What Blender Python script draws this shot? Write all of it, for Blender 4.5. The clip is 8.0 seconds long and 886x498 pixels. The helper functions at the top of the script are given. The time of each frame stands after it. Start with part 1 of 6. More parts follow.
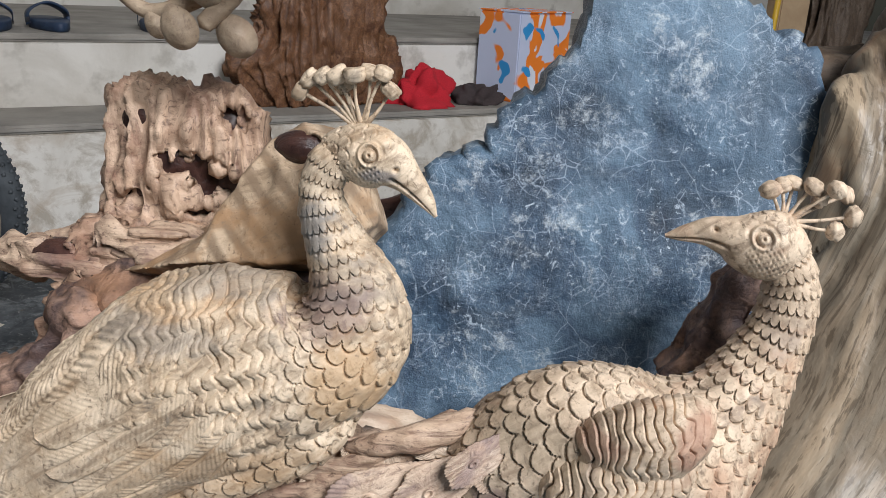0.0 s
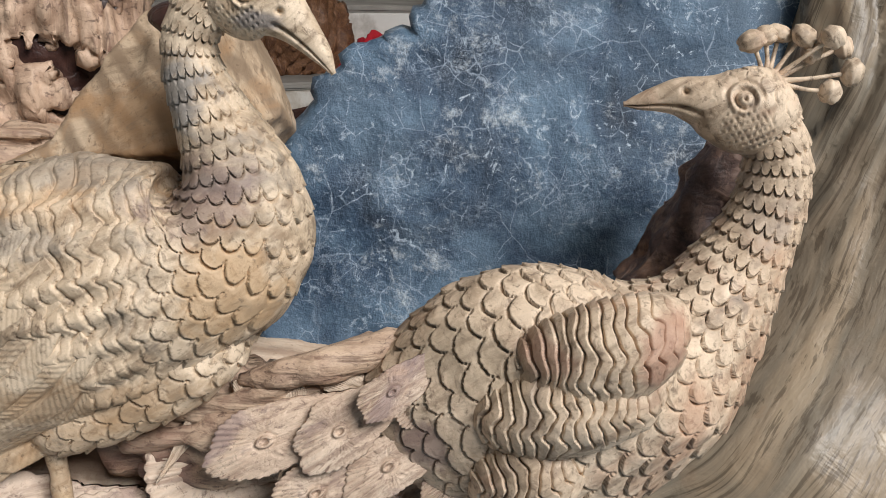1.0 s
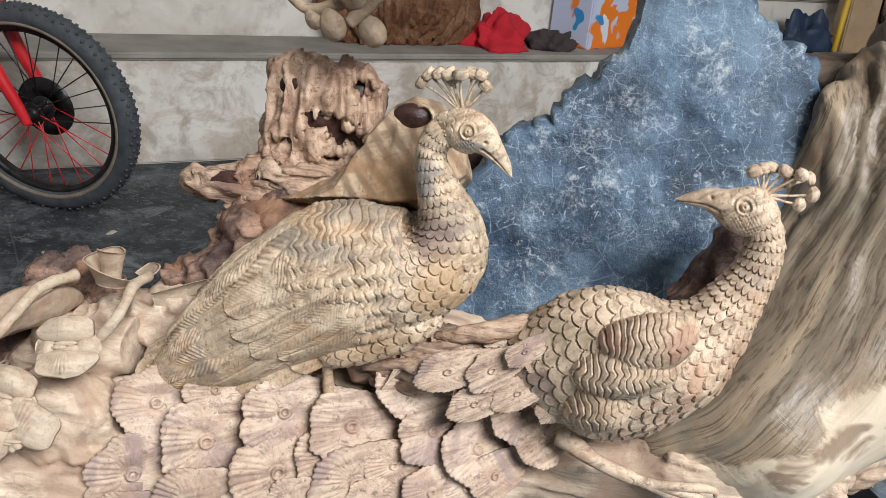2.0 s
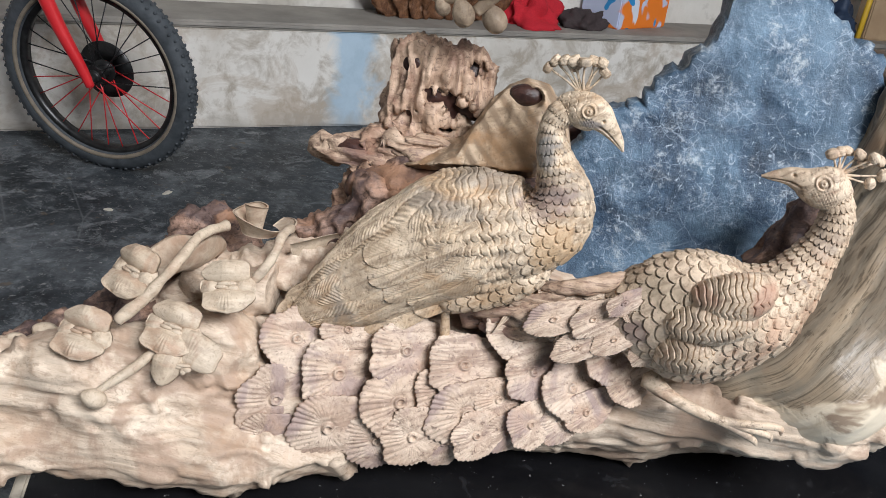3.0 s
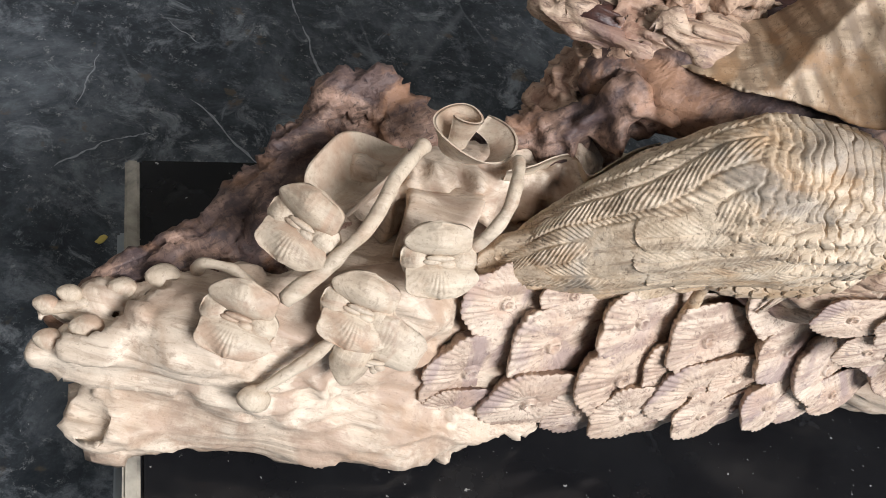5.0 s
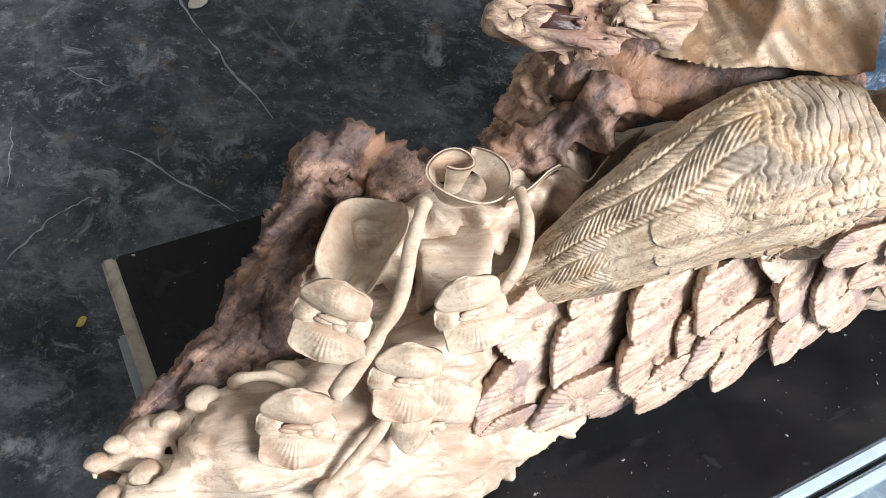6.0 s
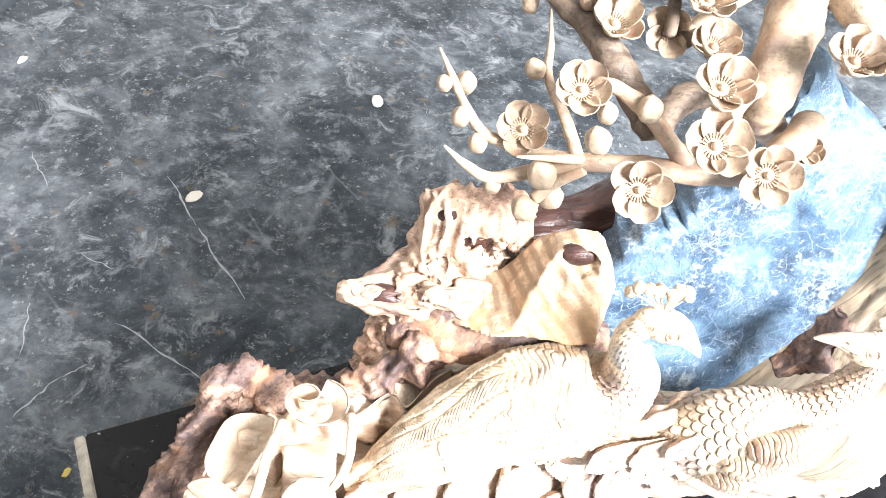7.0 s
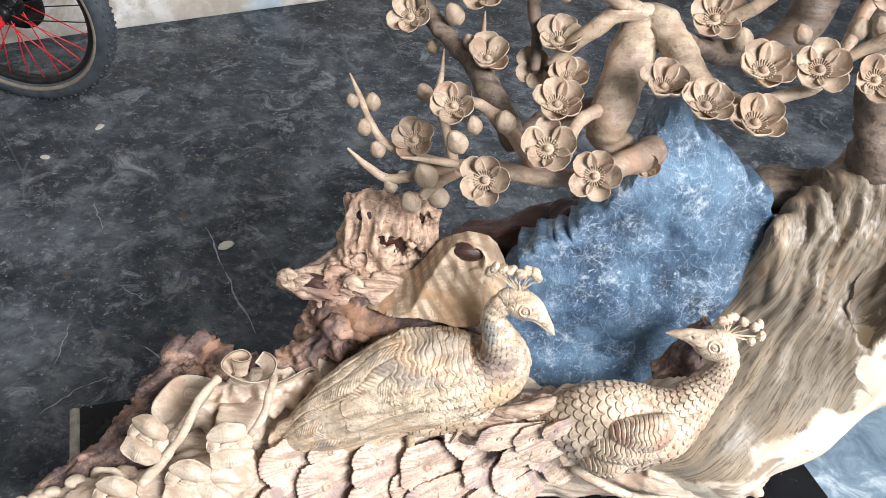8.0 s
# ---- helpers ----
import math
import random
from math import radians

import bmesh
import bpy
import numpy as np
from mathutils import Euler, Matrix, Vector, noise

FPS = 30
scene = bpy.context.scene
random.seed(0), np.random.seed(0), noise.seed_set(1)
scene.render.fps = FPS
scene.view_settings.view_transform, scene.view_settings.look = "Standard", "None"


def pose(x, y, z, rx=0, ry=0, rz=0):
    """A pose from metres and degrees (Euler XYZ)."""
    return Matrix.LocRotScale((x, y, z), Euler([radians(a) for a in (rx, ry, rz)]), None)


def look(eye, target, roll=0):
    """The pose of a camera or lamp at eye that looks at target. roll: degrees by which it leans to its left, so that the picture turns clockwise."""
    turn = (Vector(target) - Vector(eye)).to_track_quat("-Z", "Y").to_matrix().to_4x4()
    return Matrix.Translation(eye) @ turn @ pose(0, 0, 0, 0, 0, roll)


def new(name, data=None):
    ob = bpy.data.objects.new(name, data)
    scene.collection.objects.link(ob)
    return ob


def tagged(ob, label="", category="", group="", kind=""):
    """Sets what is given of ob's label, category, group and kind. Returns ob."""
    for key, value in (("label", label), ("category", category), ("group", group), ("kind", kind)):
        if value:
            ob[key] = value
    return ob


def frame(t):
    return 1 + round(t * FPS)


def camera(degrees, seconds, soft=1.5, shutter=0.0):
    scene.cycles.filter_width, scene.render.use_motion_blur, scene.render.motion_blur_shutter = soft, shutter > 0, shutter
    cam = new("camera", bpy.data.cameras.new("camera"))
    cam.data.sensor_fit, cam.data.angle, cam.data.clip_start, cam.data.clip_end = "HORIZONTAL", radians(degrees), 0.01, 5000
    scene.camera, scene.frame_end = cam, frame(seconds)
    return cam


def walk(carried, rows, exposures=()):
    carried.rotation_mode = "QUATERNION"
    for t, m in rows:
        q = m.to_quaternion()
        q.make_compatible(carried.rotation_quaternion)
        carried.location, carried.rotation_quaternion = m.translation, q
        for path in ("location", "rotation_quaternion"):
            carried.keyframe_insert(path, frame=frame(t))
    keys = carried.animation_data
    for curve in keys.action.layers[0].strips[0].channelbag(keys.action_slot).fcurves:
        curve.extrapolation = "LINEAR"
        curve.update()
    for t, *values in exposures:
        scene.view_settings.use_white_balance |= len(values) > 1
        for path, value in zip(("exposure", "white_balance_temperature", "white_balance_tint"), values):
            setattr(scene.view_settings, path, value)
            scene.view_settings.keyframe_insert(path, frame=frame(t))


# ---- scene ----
cam = camera(54.3, 8.0, soft=0.8)
PATH = [
    (0, (0.051, 0.062, 0.705), (0.007, 1.963, 0.086), 3.4),
    (0.5, (0.067, 0.126, 0.669), (0.15, 2.03, 0.064), 2.2),
    (1, (0.073, 0.125, 0.641), (0.113, 2.019, 0.0), 3.0),
    (1.5, (0.084, 0.013, 0.712), (-0.017, 1.882, 0.009), 3.8),
    (1.7, (0.074, -0.041, 0.741), (-0.068, 1.814, 0.006), 4.4),
    (2.8, (-0.015, -0.171, 0.781), (-0.185, 1.644, -0.043), 7.9),
    (3, (-0.027, -0.191, 0.783), (-0.191, 1.62, -0.048), 7.6),
    (3.5, (-0.129, -0.177, 0.785), (-0.244, 1.565, -0.19), 10.1),
    (4, (-0.24, -0.026, 0.866), (-0.219, 1.431, -0.505), 16.2),
    (4.2, (-0.265, 0.02, 0.877), (-0.148, 1.38, -0.585), 19.9),
    (5.3, (-0.304, 0.125, 0.805), (-0.053, 1.366, -0.743), 21.7),
    (5.5, (-0.319, 0.153, 0.834), (-0.03, 1.341, -0.749), 20.1),
    (6, (-0.346, 0.147, 0.852), (0.027, 1.282, -0.752), 14.0),
    (6.5, (-0.328, 0.124, 0.977), (0.045, 1.335, -0.571), 11.6),
    (7, (-0.249, 0.065, 1.09), (0.051, 1.422, -0.348), 11.4),
    (7.5, (-0.16, -0.016, 1.124), (0.019, 1.444, -0.231), 10.7),
    (8, (-0.096, -0.114, 1.13), (-0.018, 1.429, -0.14), 8.1),
]
EXPOSURES = [(0, 0.02, 6400, 10), (0.5, -0.15, 6700, 10), (1.0, -0.17, 6700, 10), (1.5, -0.05, 6700, 10), (3.0, 0.12, 6300, 10), (3.5, 0.05, 6300, 10), (4.0, 0.36, 6250, 10), (5.5, 0.30, 6300, 10), (5.7, 0.6, 6300, 10), (6.0, 0.75, 6300, 10), (6.5, 1.75, 6350, 10), (6.8, 2.45, 6350, 10), (7.0, 2.45, 6350, 10), (7.5, 1.45, 6250, 10), (8, 0.75, 6250, 10)]
walk(cam, [(t, look(eye, target, roll)) for t, eye, target, roll in PATH], EXPOSURES)
SKY, LAMP = 0.012, 150.0

# ---- world, light ----
world = bpy.data.worlds.new("world")
scene.world = world
world.use_nodes = True
wn = world.node_tree
sky = wn.nodes.new("ShaderNodeTexSky")
sky.sky_type, sky.sun_disc = "NISHITA", False
sky.sun_elevation, sky.sun_rotation = radians(50), radians(160)
wn.nodes["Background"].inputs[1].default_value = SKY
wn.links.new(sky.outputs[0], wn.nodes["Background"].inputs[0])


def area(name, eye, target, w, h, power, colour):
    d = bpy.data.lights.new(name, "AREA")
    d.shape, d.size, d.size_y, d.energy, d.color = "RECTANGLE", w, h, power, colour
    ob = new(name, d)
    ob.matrix_basis = look(eye, target)
    return ob


# daylight of the open workshop front, behind and above the camera
area("front_opening_light", (1.45, -1.40, 2.50), (0.0, 0.55, 0.45), 1.6, 0.9, LAMP, (0.975, 0.98, 1.0))

# added fill from the back, out of view, to brighten the rear floor
area("back_fill_light", (-0.86, 3.90, 2.42), (0.3, 1.6, 0.9), 6.0, 1.0, 6.0, (0.93, 0.97, 1.0))

# ---- noise and mesh tools ----


def lattice(i, j, k, seed):
    h = (i * 374761393 + j * 668265263 + k * 1274126177 + seed * 974634777) & 0x7FFFFFFF
    h = ((h ^ (h >> 13)) * 1103515245) & 0x7FFFFFFF
    return ((h ^ (h >> 16)) & 0xFFFF) / 32767.5 - 1.0


def vnoise(p, seed=0):
    """Smooth value noise in -1..1 at an (n, 3) array of places."""
    f = np.floor(p)
    i = f.astype(np.int64)
    w = p - f
    w = w * w * (3 - 2 * w)
    out = np.zeros(len(p))
    for a in (0, 1):
        for b in (0, 1):
            for c in (0, 1):
                g = (w[:, 0] if a else 1 - w[:, 0]) * (w[:, 1] if b else 1 - w[:, 1]) * (w[:, 2] if c else 1 - w[:, 2])
                out += g * lattice(i[:, 0] + a, i[:, 1] + b, i[:, 2] + c, seed)
    return out


def fbm(p, size, octaves=3, seed=0, gain=0.5):
    total, amp, q = np.zeros(len(p)), 1.0, np.asarray(p, float) / size
    for o in range(octaves):
        total += amp * vnoise(q, seed + o)
        q, amp = q * 2.03 + 7.1, amp * gain
    return total


def spline(rows, n):
    """Catmull-Rom through rows of any width, n samples."""
    r = np.array(rows, float)
    r = np.vstack([2 * r[0] - r[1], r, 2 * r[-1] - r[-2]])
    t = np.linspace(0, len(r) - 3 - 1e-9, n)
    i = t.astype(int)
    f = (t - i)[:, None]
    a, b, c, d = r[i], r[i + 1], r[i + 2], r[i + 3]
    return 0.5 * (2 * b + (c - a) * f + (2 * a - 5 * b + 4 * c - d) * f**2 + (3 * b - a - 3 * c + d) * f**3)


def mesh_of(name, verts, faces, smooth=True):
    me = bpy.data.meshes.new(name)
    me.from_pydata([tuple(v) for v in np.asarray(verts, float)], [], [tuple(int(i) for i in f) for f in faces])
    me.polygons.foreach_set("use_smooth", [smooth] * len(me.polygons))
    me.update()
    return me


def grid_faces(rows, cols, closed=True, start=0):
    """Quads of a grid of rows rings with cols points each."""
    a = np.arange(rows - 1)[:, None] * cols
    b = np.arange(cols if closed else cols - 1)[None, :]
    c = (b + 1) % cols
    return (np.stack([a + b, a + c, a + cols + c, a + cols + b], -1).reshape(-1, 4) + start)


def join(pieces):
    verts, faces, at = [], [], 0
    for v, f in pieces:
        verts.append(np.asarray(v, float))
        faces += [tuple(int(i) + at for i in q) for q in f]
        at += len(v)
    return np.vstack(verts), faces


def tube(rows, n, sides, wob=0.0, seed=0, close=True):
    """A tube along rows of x, y, z, r; wob roughens its radius."""
    r = spline(rows, n)
    c = r[:, :3]
    t = np.gradient(c, axis=0)
    t /= np.linalg.norm(t, axis=1)[:, None] + 1e-12
    ref = np.array((0.31, 0.87, 0.39))
    a = np.cross(t, ref)
    a /= np.linalg.norm(a, axis=1)[:, None]
    b = np.cross(t, a)
    th = np.linspace(0, 2 * np.pi, sides, endpoint=False)
    ring = c[:, None] + r[:, 3, None, None] * (np.cos(th)[None, :, None] * a[:, None] + np.sin(th)[None, :, None] * b[:, None])
    v = ring.reshape(-1, 3)
    if wob:
        k = fbm(v, 0.012, 2, seed)
        v = v + (v - np.repeat(c, sides, 0)) * (wob * k)[:, None]
    f = grid_faces(n, sides).tolist()
    if close:
        m = len(v)
        v = np.vstack([v, c[:1] - t[:1] * r[0, 3] * 0.5, c[-1:] + t[-1:] * r[-1, 3] * 0.5])
        f += [((j + 1) % sides, j, m) for j in range(sides)]
        o = (n - 1) * sides
        f += [(o + j, o + (j + 1) % sides, m + 1) for j in range(sides)]
    return v, f


def ball(centre, radii, n=8, m=12, axis=(0, 0, 1)):
    """An ellipsoid whose third radius lies along axis."""
    ph = np.linspace(0, np.pi, n + 1)[1:-1]
    th = np.linspace(0, 2 * np.pi, m, endpoint=False)
    v = np.stack([np.outer(np.sin(ph), np.cos(th)), np.outer(np.sin(ph), np.sin(th)), np.outer(np.cos(ph), np.ones(m))], -1).reshape(-1, 3)
    v = np.vstack([v, (0, 0, 1), (0, 0, -1)]) * np.array(radii)
    q = Vector((0, 0, 1)).rotation_difference(Vector(axis)).to_matrix()
    v = v @ np.array(q).T + np.array(centre)
    f = [tuple(reversed(x)) for x in grid_faces(n - 1, m).tolist()]
    k = (n - 1) * m
    f += [(j, (j + 1) % m, k) for j in range(m)]
    f += [((n - 2) * m + (j + 1) % m, (n - 2) * m + j, k + 1) for j in range(m)]
    return v, [tuple(reversed(x)) for x in f]


def surface(field, lo, hi, h):
    """Vertices and quads of the surface field = 0 (negative inside), on a grid of cells of size h."""
    ax = [np.arange(a, b + h, h) for a, b in zip(lo, hi)]
    shape = tuple(len(a) for a in ax)
    g = np.stack(np.meshgrid(*ax, indexing="ij"), -1).reshape(-1, 3)
    k = [np.arange(0, n + 3, 4) for n in shape]
    coarse = np.stack(np.meshgrid(*[a[0] + q * h for a, q in zip(ax, k)], indexing="ij"), -1).reshape(-1, 3)
    C = field(coarse).reshape([len(q) for q in k])
    near = [np.minimum((np.arange(n) + 2) // 4, len(q) - 1) for n, q in zip(shape, k)]
    F = C[np.ix_(*near)].reshape(-1).copy()
    hot = np.abs(F) < 8.0 * h
    F[hot] = field(g[hot])
    F = F.reshape(shape)
    S = F < 0
    cs = tuple(s - 1 for s in shape)
    acc, cnt = np.zeros(cs + (3,)), np.zeros(cs)
    corner = [(a, b, c) for a in (0, 1) for b in (0, 1) for c in (0, 1)]

    def sl(o):
        return tuple(slice(o[d], o[d] + cs[d]) for d in range(3))

    for p in corner:
        for d in range(3):
            if p[d] == 0:
                q = tuple(1 if e == d else p[e] for e in range(3))
                f0, f1 = F[sl(p)], F[sl(q)]
                cross = (f0 < 0) != (f1 < 0)
                w = np.where(cross, f0 / np.where(cross, f0 - f1, 1), 0)
                for e in range(3):
                    acc[..., e] += np.where(cross, p[e] + (w if e == d else 0), 0)
                cnt += cross
    live = cnt > 0
    index = -np.ones(cs, int)
    index[live] = np.arange(live.sum())
    base = np.stack(np.nonzero(live), -1)
    verts = (base + acc[live] / cnt[live][:, None]) * h + np.array([a[0] for a in ax])
    quads = []
    for d in range(3):
        e, k = [x for x in range(3) if x != d]
        s0 = [slice(1, -1)] * 3
        s0[d] = slice(0, -1)
        s1 = list(s0)
        s1[d] = slice(1, None)
        a, b = S[tuple(s0)], S[tuple(s1)]
        for flip in (False, True):
            ii = np.stack(np.nonzero((a & ~b) if not flip else (~a & b)), -1)
            if not len(ii):
                continue
            ii = ii + np.array([0 if x == d else 1 for x in range(3)])
            ring = []
            for de, dk in ((0, 0), (-1, 0), (-1, -1), (0, -1)):
                j = ii.copy()
                j[:, e] += de
                j[:, k] += dk
                ring.append(index[j[:, 0], j[:, 1], j[:, 2]])
            ring = np.stack(ring, -1)
            quads.append(ring if (flip == (d != 1)) else ring[:, ::-1])
    return verts, np.vstack(quads)


def normals(v, f):
    f = np.asarray(f)
    n = np.cross(v[f[:, 2]] - v[f[:, 0]], v[f[:, 3]] - v[f[:, 1]])
    out = np.zeros_like(v)
    for i in range(4):
        np.add.at(out, f[:, i], n)
    return out / (np.linalg.norm(out, axis=1)[:, None] + 1e-12)


def limb(p, rows):
    """Distance to a chain of rounded cones: rows of x, y, z, r."""
    d = None
    for (ax, ay, az, ra), (bx, by, bz, rb) in zip(rows[:-1], rows[1:]):
        a, b = np.array((ax, ay, az)), np.array((bx, by, bz))
        t = np.clip(((p - a) @ (b - a)) / ((b - a) @ (b - a)), 0, 1)
        e = np.linalg.norm(p - a - t[:, None] * (b - a), axis=1) - (ra + t * (rb - ra))
        d = e if d is None else blend(d, e, 0.02)
    return d


def blend(a, b, k):
    h = np.clip(0.5 + 0.5 * (b - a) / k, 0, 1)
    return b + (a - b) * h - k * h * (1 - h)


def lump(p, c, r):
    """Rough distance to an ellipsoid."""
    q = (p - np.array(c)) / np.array(r)
    k = np.linalg.norm(q, axis=1)
    return (k - 1) * min(r)


def mask(x, lo, hi):
    t = np.clip((x - lo) / (hi - lo), 0, 1)
    return t * t * (3 - 2 * t)


def placed(ob, parent):
    ob.parent = parent
    ob.matrix_parent_inverse = Matrix.Translation(parent.location).inverted() if parent.type == "EMPTY" else Matrix()
    return ob


def part(name, data, material, parent, label=""):
    """Links verts and faces (or a bmesh, or a mesh) as one mesh object under a thing or a part."""
    if isinstance(data, bmesh.types.BMesh):
        me = bpy.data.meshes.new(name)
        data.to_mesh(me)
        data.free()
    elif isinstance(data, bpy.types.Mesh):
        me = data
    else:
        me = mesh_of(name, *data)
    if not me.materials:
        me.materials.append(material)
    ob = new(name, me)
    if parent is not None:
        placed(ob, parent)
    return tagged(ob, label)


def thing(name, place, label, category, group="", kind=""):
    ob = new(name)
    ob.location = place
    return tagged(ob, label, category, group, kind)


def box_bm(size, m=Matrix(), bevel=0.0):
    bm = bmesh.new()
    bmesh.ops.create_cube(bm, size=1.0)
    bmesh.ops.scale(bm, vec=size, verts=bm.verts)
    if bevel:
        bmesh.ops.bevel(bm, geom=bm.edges[:], offset=bevel, segments=2, affect="EDGES")
    bmesh.ops.transform(bm, matrix=m, verts=bm.verts)
    return bm


# ---- materials ----


class Nodes:
    """A short hand for node materials."""

    def __init__(self, name):
        self.mat = bpy.data.materials.new(name)
        self.mat.use_nodes = True
        self.t = self.mat.node_tree
        self.bsdf = self.t.nodes["Principled BSDF"]
        self.co = self.t.nodes.new("ShaderNodeTexCoord").outputs["Object"]

    def put(self, kind, ins=(), operation="", feature=""):
        nd = self.t.nodes.new(kind)
        if operation:
            nd.operation = operation
        if feature:
            nd.feature = feature
        for k, v in dict(ins).items():
            if isinstance(v, bpy.types.NodeSocket):
                self.t.links.new(v, nd.inputs[k])
            else:
                nd.inputs[k].default_value = v
        return nd

    def noise(self, scale, detail=4.0, rough=0.55, warp=0.0, co=None):
        nd = self.put("ShaderNodeTexNoise", {"Vector": co or self.co, "Scale": scale, "Detail": detail, "Roughness": rough, "Distortion": warp})
        return nd.outputs["Fac"]

    def stretch(self, sx, sy, sz, rot=(0, 0, 0)):
        nd = self.put("ShaderNodeMapping", {"Vector": self.co, "Scale": (1 / sx, 1 / sy, 1 / sz), "Rotation": rot})
        nd.vector_type = "TEXTURE"
        return nd.outputs[0]

    def ramp(self, fac, stops):
        nd = self.put("ShaderNodeValToRGB", {"Fac": fac})
        e = nd.color_ramp.elements
        while len(e) < len(stops):
            e.new(0.5)
        for el, (at, c) in zip(e, stops):
            el.position = at
            el.color = (*c, 1) if isinstance(c, tuple) else (c, c, c, 1)
        return nd.outputs[0]

    def mix(self, fac, a, b, kind="MIX"):
        nd = self.t.nodes.new("ShaderNodeMix")
        nd.data_type, nd.blend_type = "RGBA", kind
        for k, v in ((0, fac), (6, a), (7, b)):
            if isinstance(v, bpy.types.NodeSocket):
                self.t.links.new(v, nd.inputs[k])
            else:
                nd.inputs[k].default_value = (*v, 1) if isinstance(v, tuple) else v
        return nd.outputs[2]

    def done(self, colour, rough, bumps=(), metal=0.0, spec=0.5, coat=0.0):
        b = self.bsdf.inputs
        for key, v in (("Base Color", colour), ("Roughness", rough), ("Metallic", metal), ("Specular IOR Level", spec), ("Coat Weight", coat)):
            if isinstance(v, bpy.types.NodeSocket):
                self.t.links.new(v, b[key])
            else:
                b[key].default_value = (*v, 1) if isinstance(v, tuple) else v
        last = None
        for height, strength, dist in bumps:
            ins = {"Height": height, "Strength": strength, "Distance": dist}
            if last:
                ins["Normal"] = last
            last = self.put("ShaderNodeBump", ins).outputs[0]
        if last:
            self.t.links.new(last, b["Normal"])
        return self.mat


def wood(name, pale, mid, dark, stain, grain=(1, 1, 1), rot=(0, 0, 0), stains=0.45, rough=0.55, bump=0.4, vary=0.0, second=(0.36, 0.20, 0.12), calm=1.0, marks=(), bands=None):
    """Carved, unvarnished wood: broad tone, drawn-out grain lines, two kinds of stain, open pores.
    vary: how far single pieces differ; marks: stains of (centre, radii, tone, strength); bands: (scale, turn, strength) of growth rings."""
    m = Nodes(name)
    if vary:
        r = m.put("ShaderNodeObjectInfo").outputs["Random"]
        m.co = m.put("ShaderNodeVectorMath", {0: m.co, 1: m.put("ShaderNodeCombineXYZ", {0: r, 1: r, 2: r}).outputs[0]}, operation="ADD").outputs[0]
    co = m.stretch(*grain, rot)
    half = tuple(0.5 * (x + y) for x, y in zip(pale, mid))
    c = m.ramp(m.noise(11, 4, 0.55, 0.9, co), [(0.30, mid), (0.45, half), (0.58, pale), (0.72, half)])
    c = m.mix(m.ramp(m.noise(48, 5, 0.62, 0.6, co), [(0.36, 0.8 * calm), (0.54, 0.0)]), c, tuple(0.75 * x + 0.25 * y for x, y in zip(mid, dark)))
    lines = m.noise(150, 4, 0.6, 0.4, m.stretch(grain[0] * 0.10, grain[1], grain[2], rot))
    c = m.mix(m.ramp(lines, [(0.36, 0.85 * calm), (0.50, 0.0)]), c, tuple(0.6 * x + 0.4 * y for x, y in zip(dark, mid)))
    speck = m.noise(210, 5, 0.7, 0.8, co)
    c = m.mix(m.ramp(speck, [(0.34, 0.75 * calm), (0.45, 0.0)]), c, dark)
    c = m.mix(m.ramp(speck, [(0.56, 0.0), (0.68, 0.4 * calm)]), c, tuple(min(1.0, x * 1.25) for x in pale))
    c = m.mix(m.ramp(lines, [(0.56, 0.0), (0.70, 0.45)]), c, tuple(min(1.0, x * 1.22) for x in pale))
    if bands:
        wv = m.put("ShaderNodeTexWave", {"Vector": m.stretch(1, 1, 1, bands[1]), "Scale": bands[0], "Distortion": 3.0, "Detail": 3.0, "Detail Scale": 1.2})
        c = m.mix(m.ramp(wv.outputs["Fac"], [(0.15, bands[2]), (0.70, 0.0)]), c, tuple(0.65 * x + 0.35 * y for x, y in zip(dark, mid)))

    def blot(scale, edge, strength, tone, c, soft=0.08):
        k = m.ramp(m.noise(scale, 6, 0.62, 1.0), [(edge, 0.0), (edge + soft, strength)])
        return m.mix(k, c, tone)

    c = blot(12, 0.98 - stains, 0.72, stain, c)
    c = blot(19, 0.52, 0.6, second, c, 0.14)
    c = blot(34, 0.60, 0.5, tuple(0.5 * (x + y) for x, y in zip(second, stain)), c)
    c = blot(60, 0.62, 0.6 * calm, tuple(0.75 * x for x in stain), c)
    for k, (at, radii, tone, strength) in enumerate(marks):
        q = m.put("ShaderNodeVectorMath", {0: m.co, 1: at}, operation="SUBTRACT").outputs[0]
        q = m.put("ShaderNodeVectorMath", {0: q, 1: radii}, operation="DIVIDE").outputs[0]
        d = m.put("ShaderNodeVectorMath", {0: q}, operation="LENGTH").outputs["Value"]
        d = m.put("ShaderNodeMath", {0: m.noise(70, 5, 0.65, 0.8), 1: 1.9, 2: d}, operation="MULTIPLY_ADD").outputs[0]
        c = m.mix(m.ramp(m.put("ShaderNodeMath", {0: d, 1: 0.5}, operation="MULTIPLY").outputs[0], [(0.78, strength), (1.0, 0.0)]), c, tone)
    if vary:
        c = m.mix(m.ramp(r, [(0.35, 0.0), (1.0, vary)]), c, stain)
        r2 = m.put("ShaderNodeMath", {0: r, 1: 7.31}, operation="MULTIPLY").outputs[0]
        c = m.mix(m.put("ShaderNodeMath", {0: m.put("ShaderNodeMath", {0: r2}, operation="FRACT").outputs[0], 1: vary * 0.7}, operation="MULTIPLY").outputs[0], c, tuple(min(1, 1.2 * x) for x in pale))
    pore = m.ramp(m.noise(420, 2, 0.5), [(0.28, 0.5 * calm), (0.36, 0.0)])
    c = m.mix(pore, c, dark)
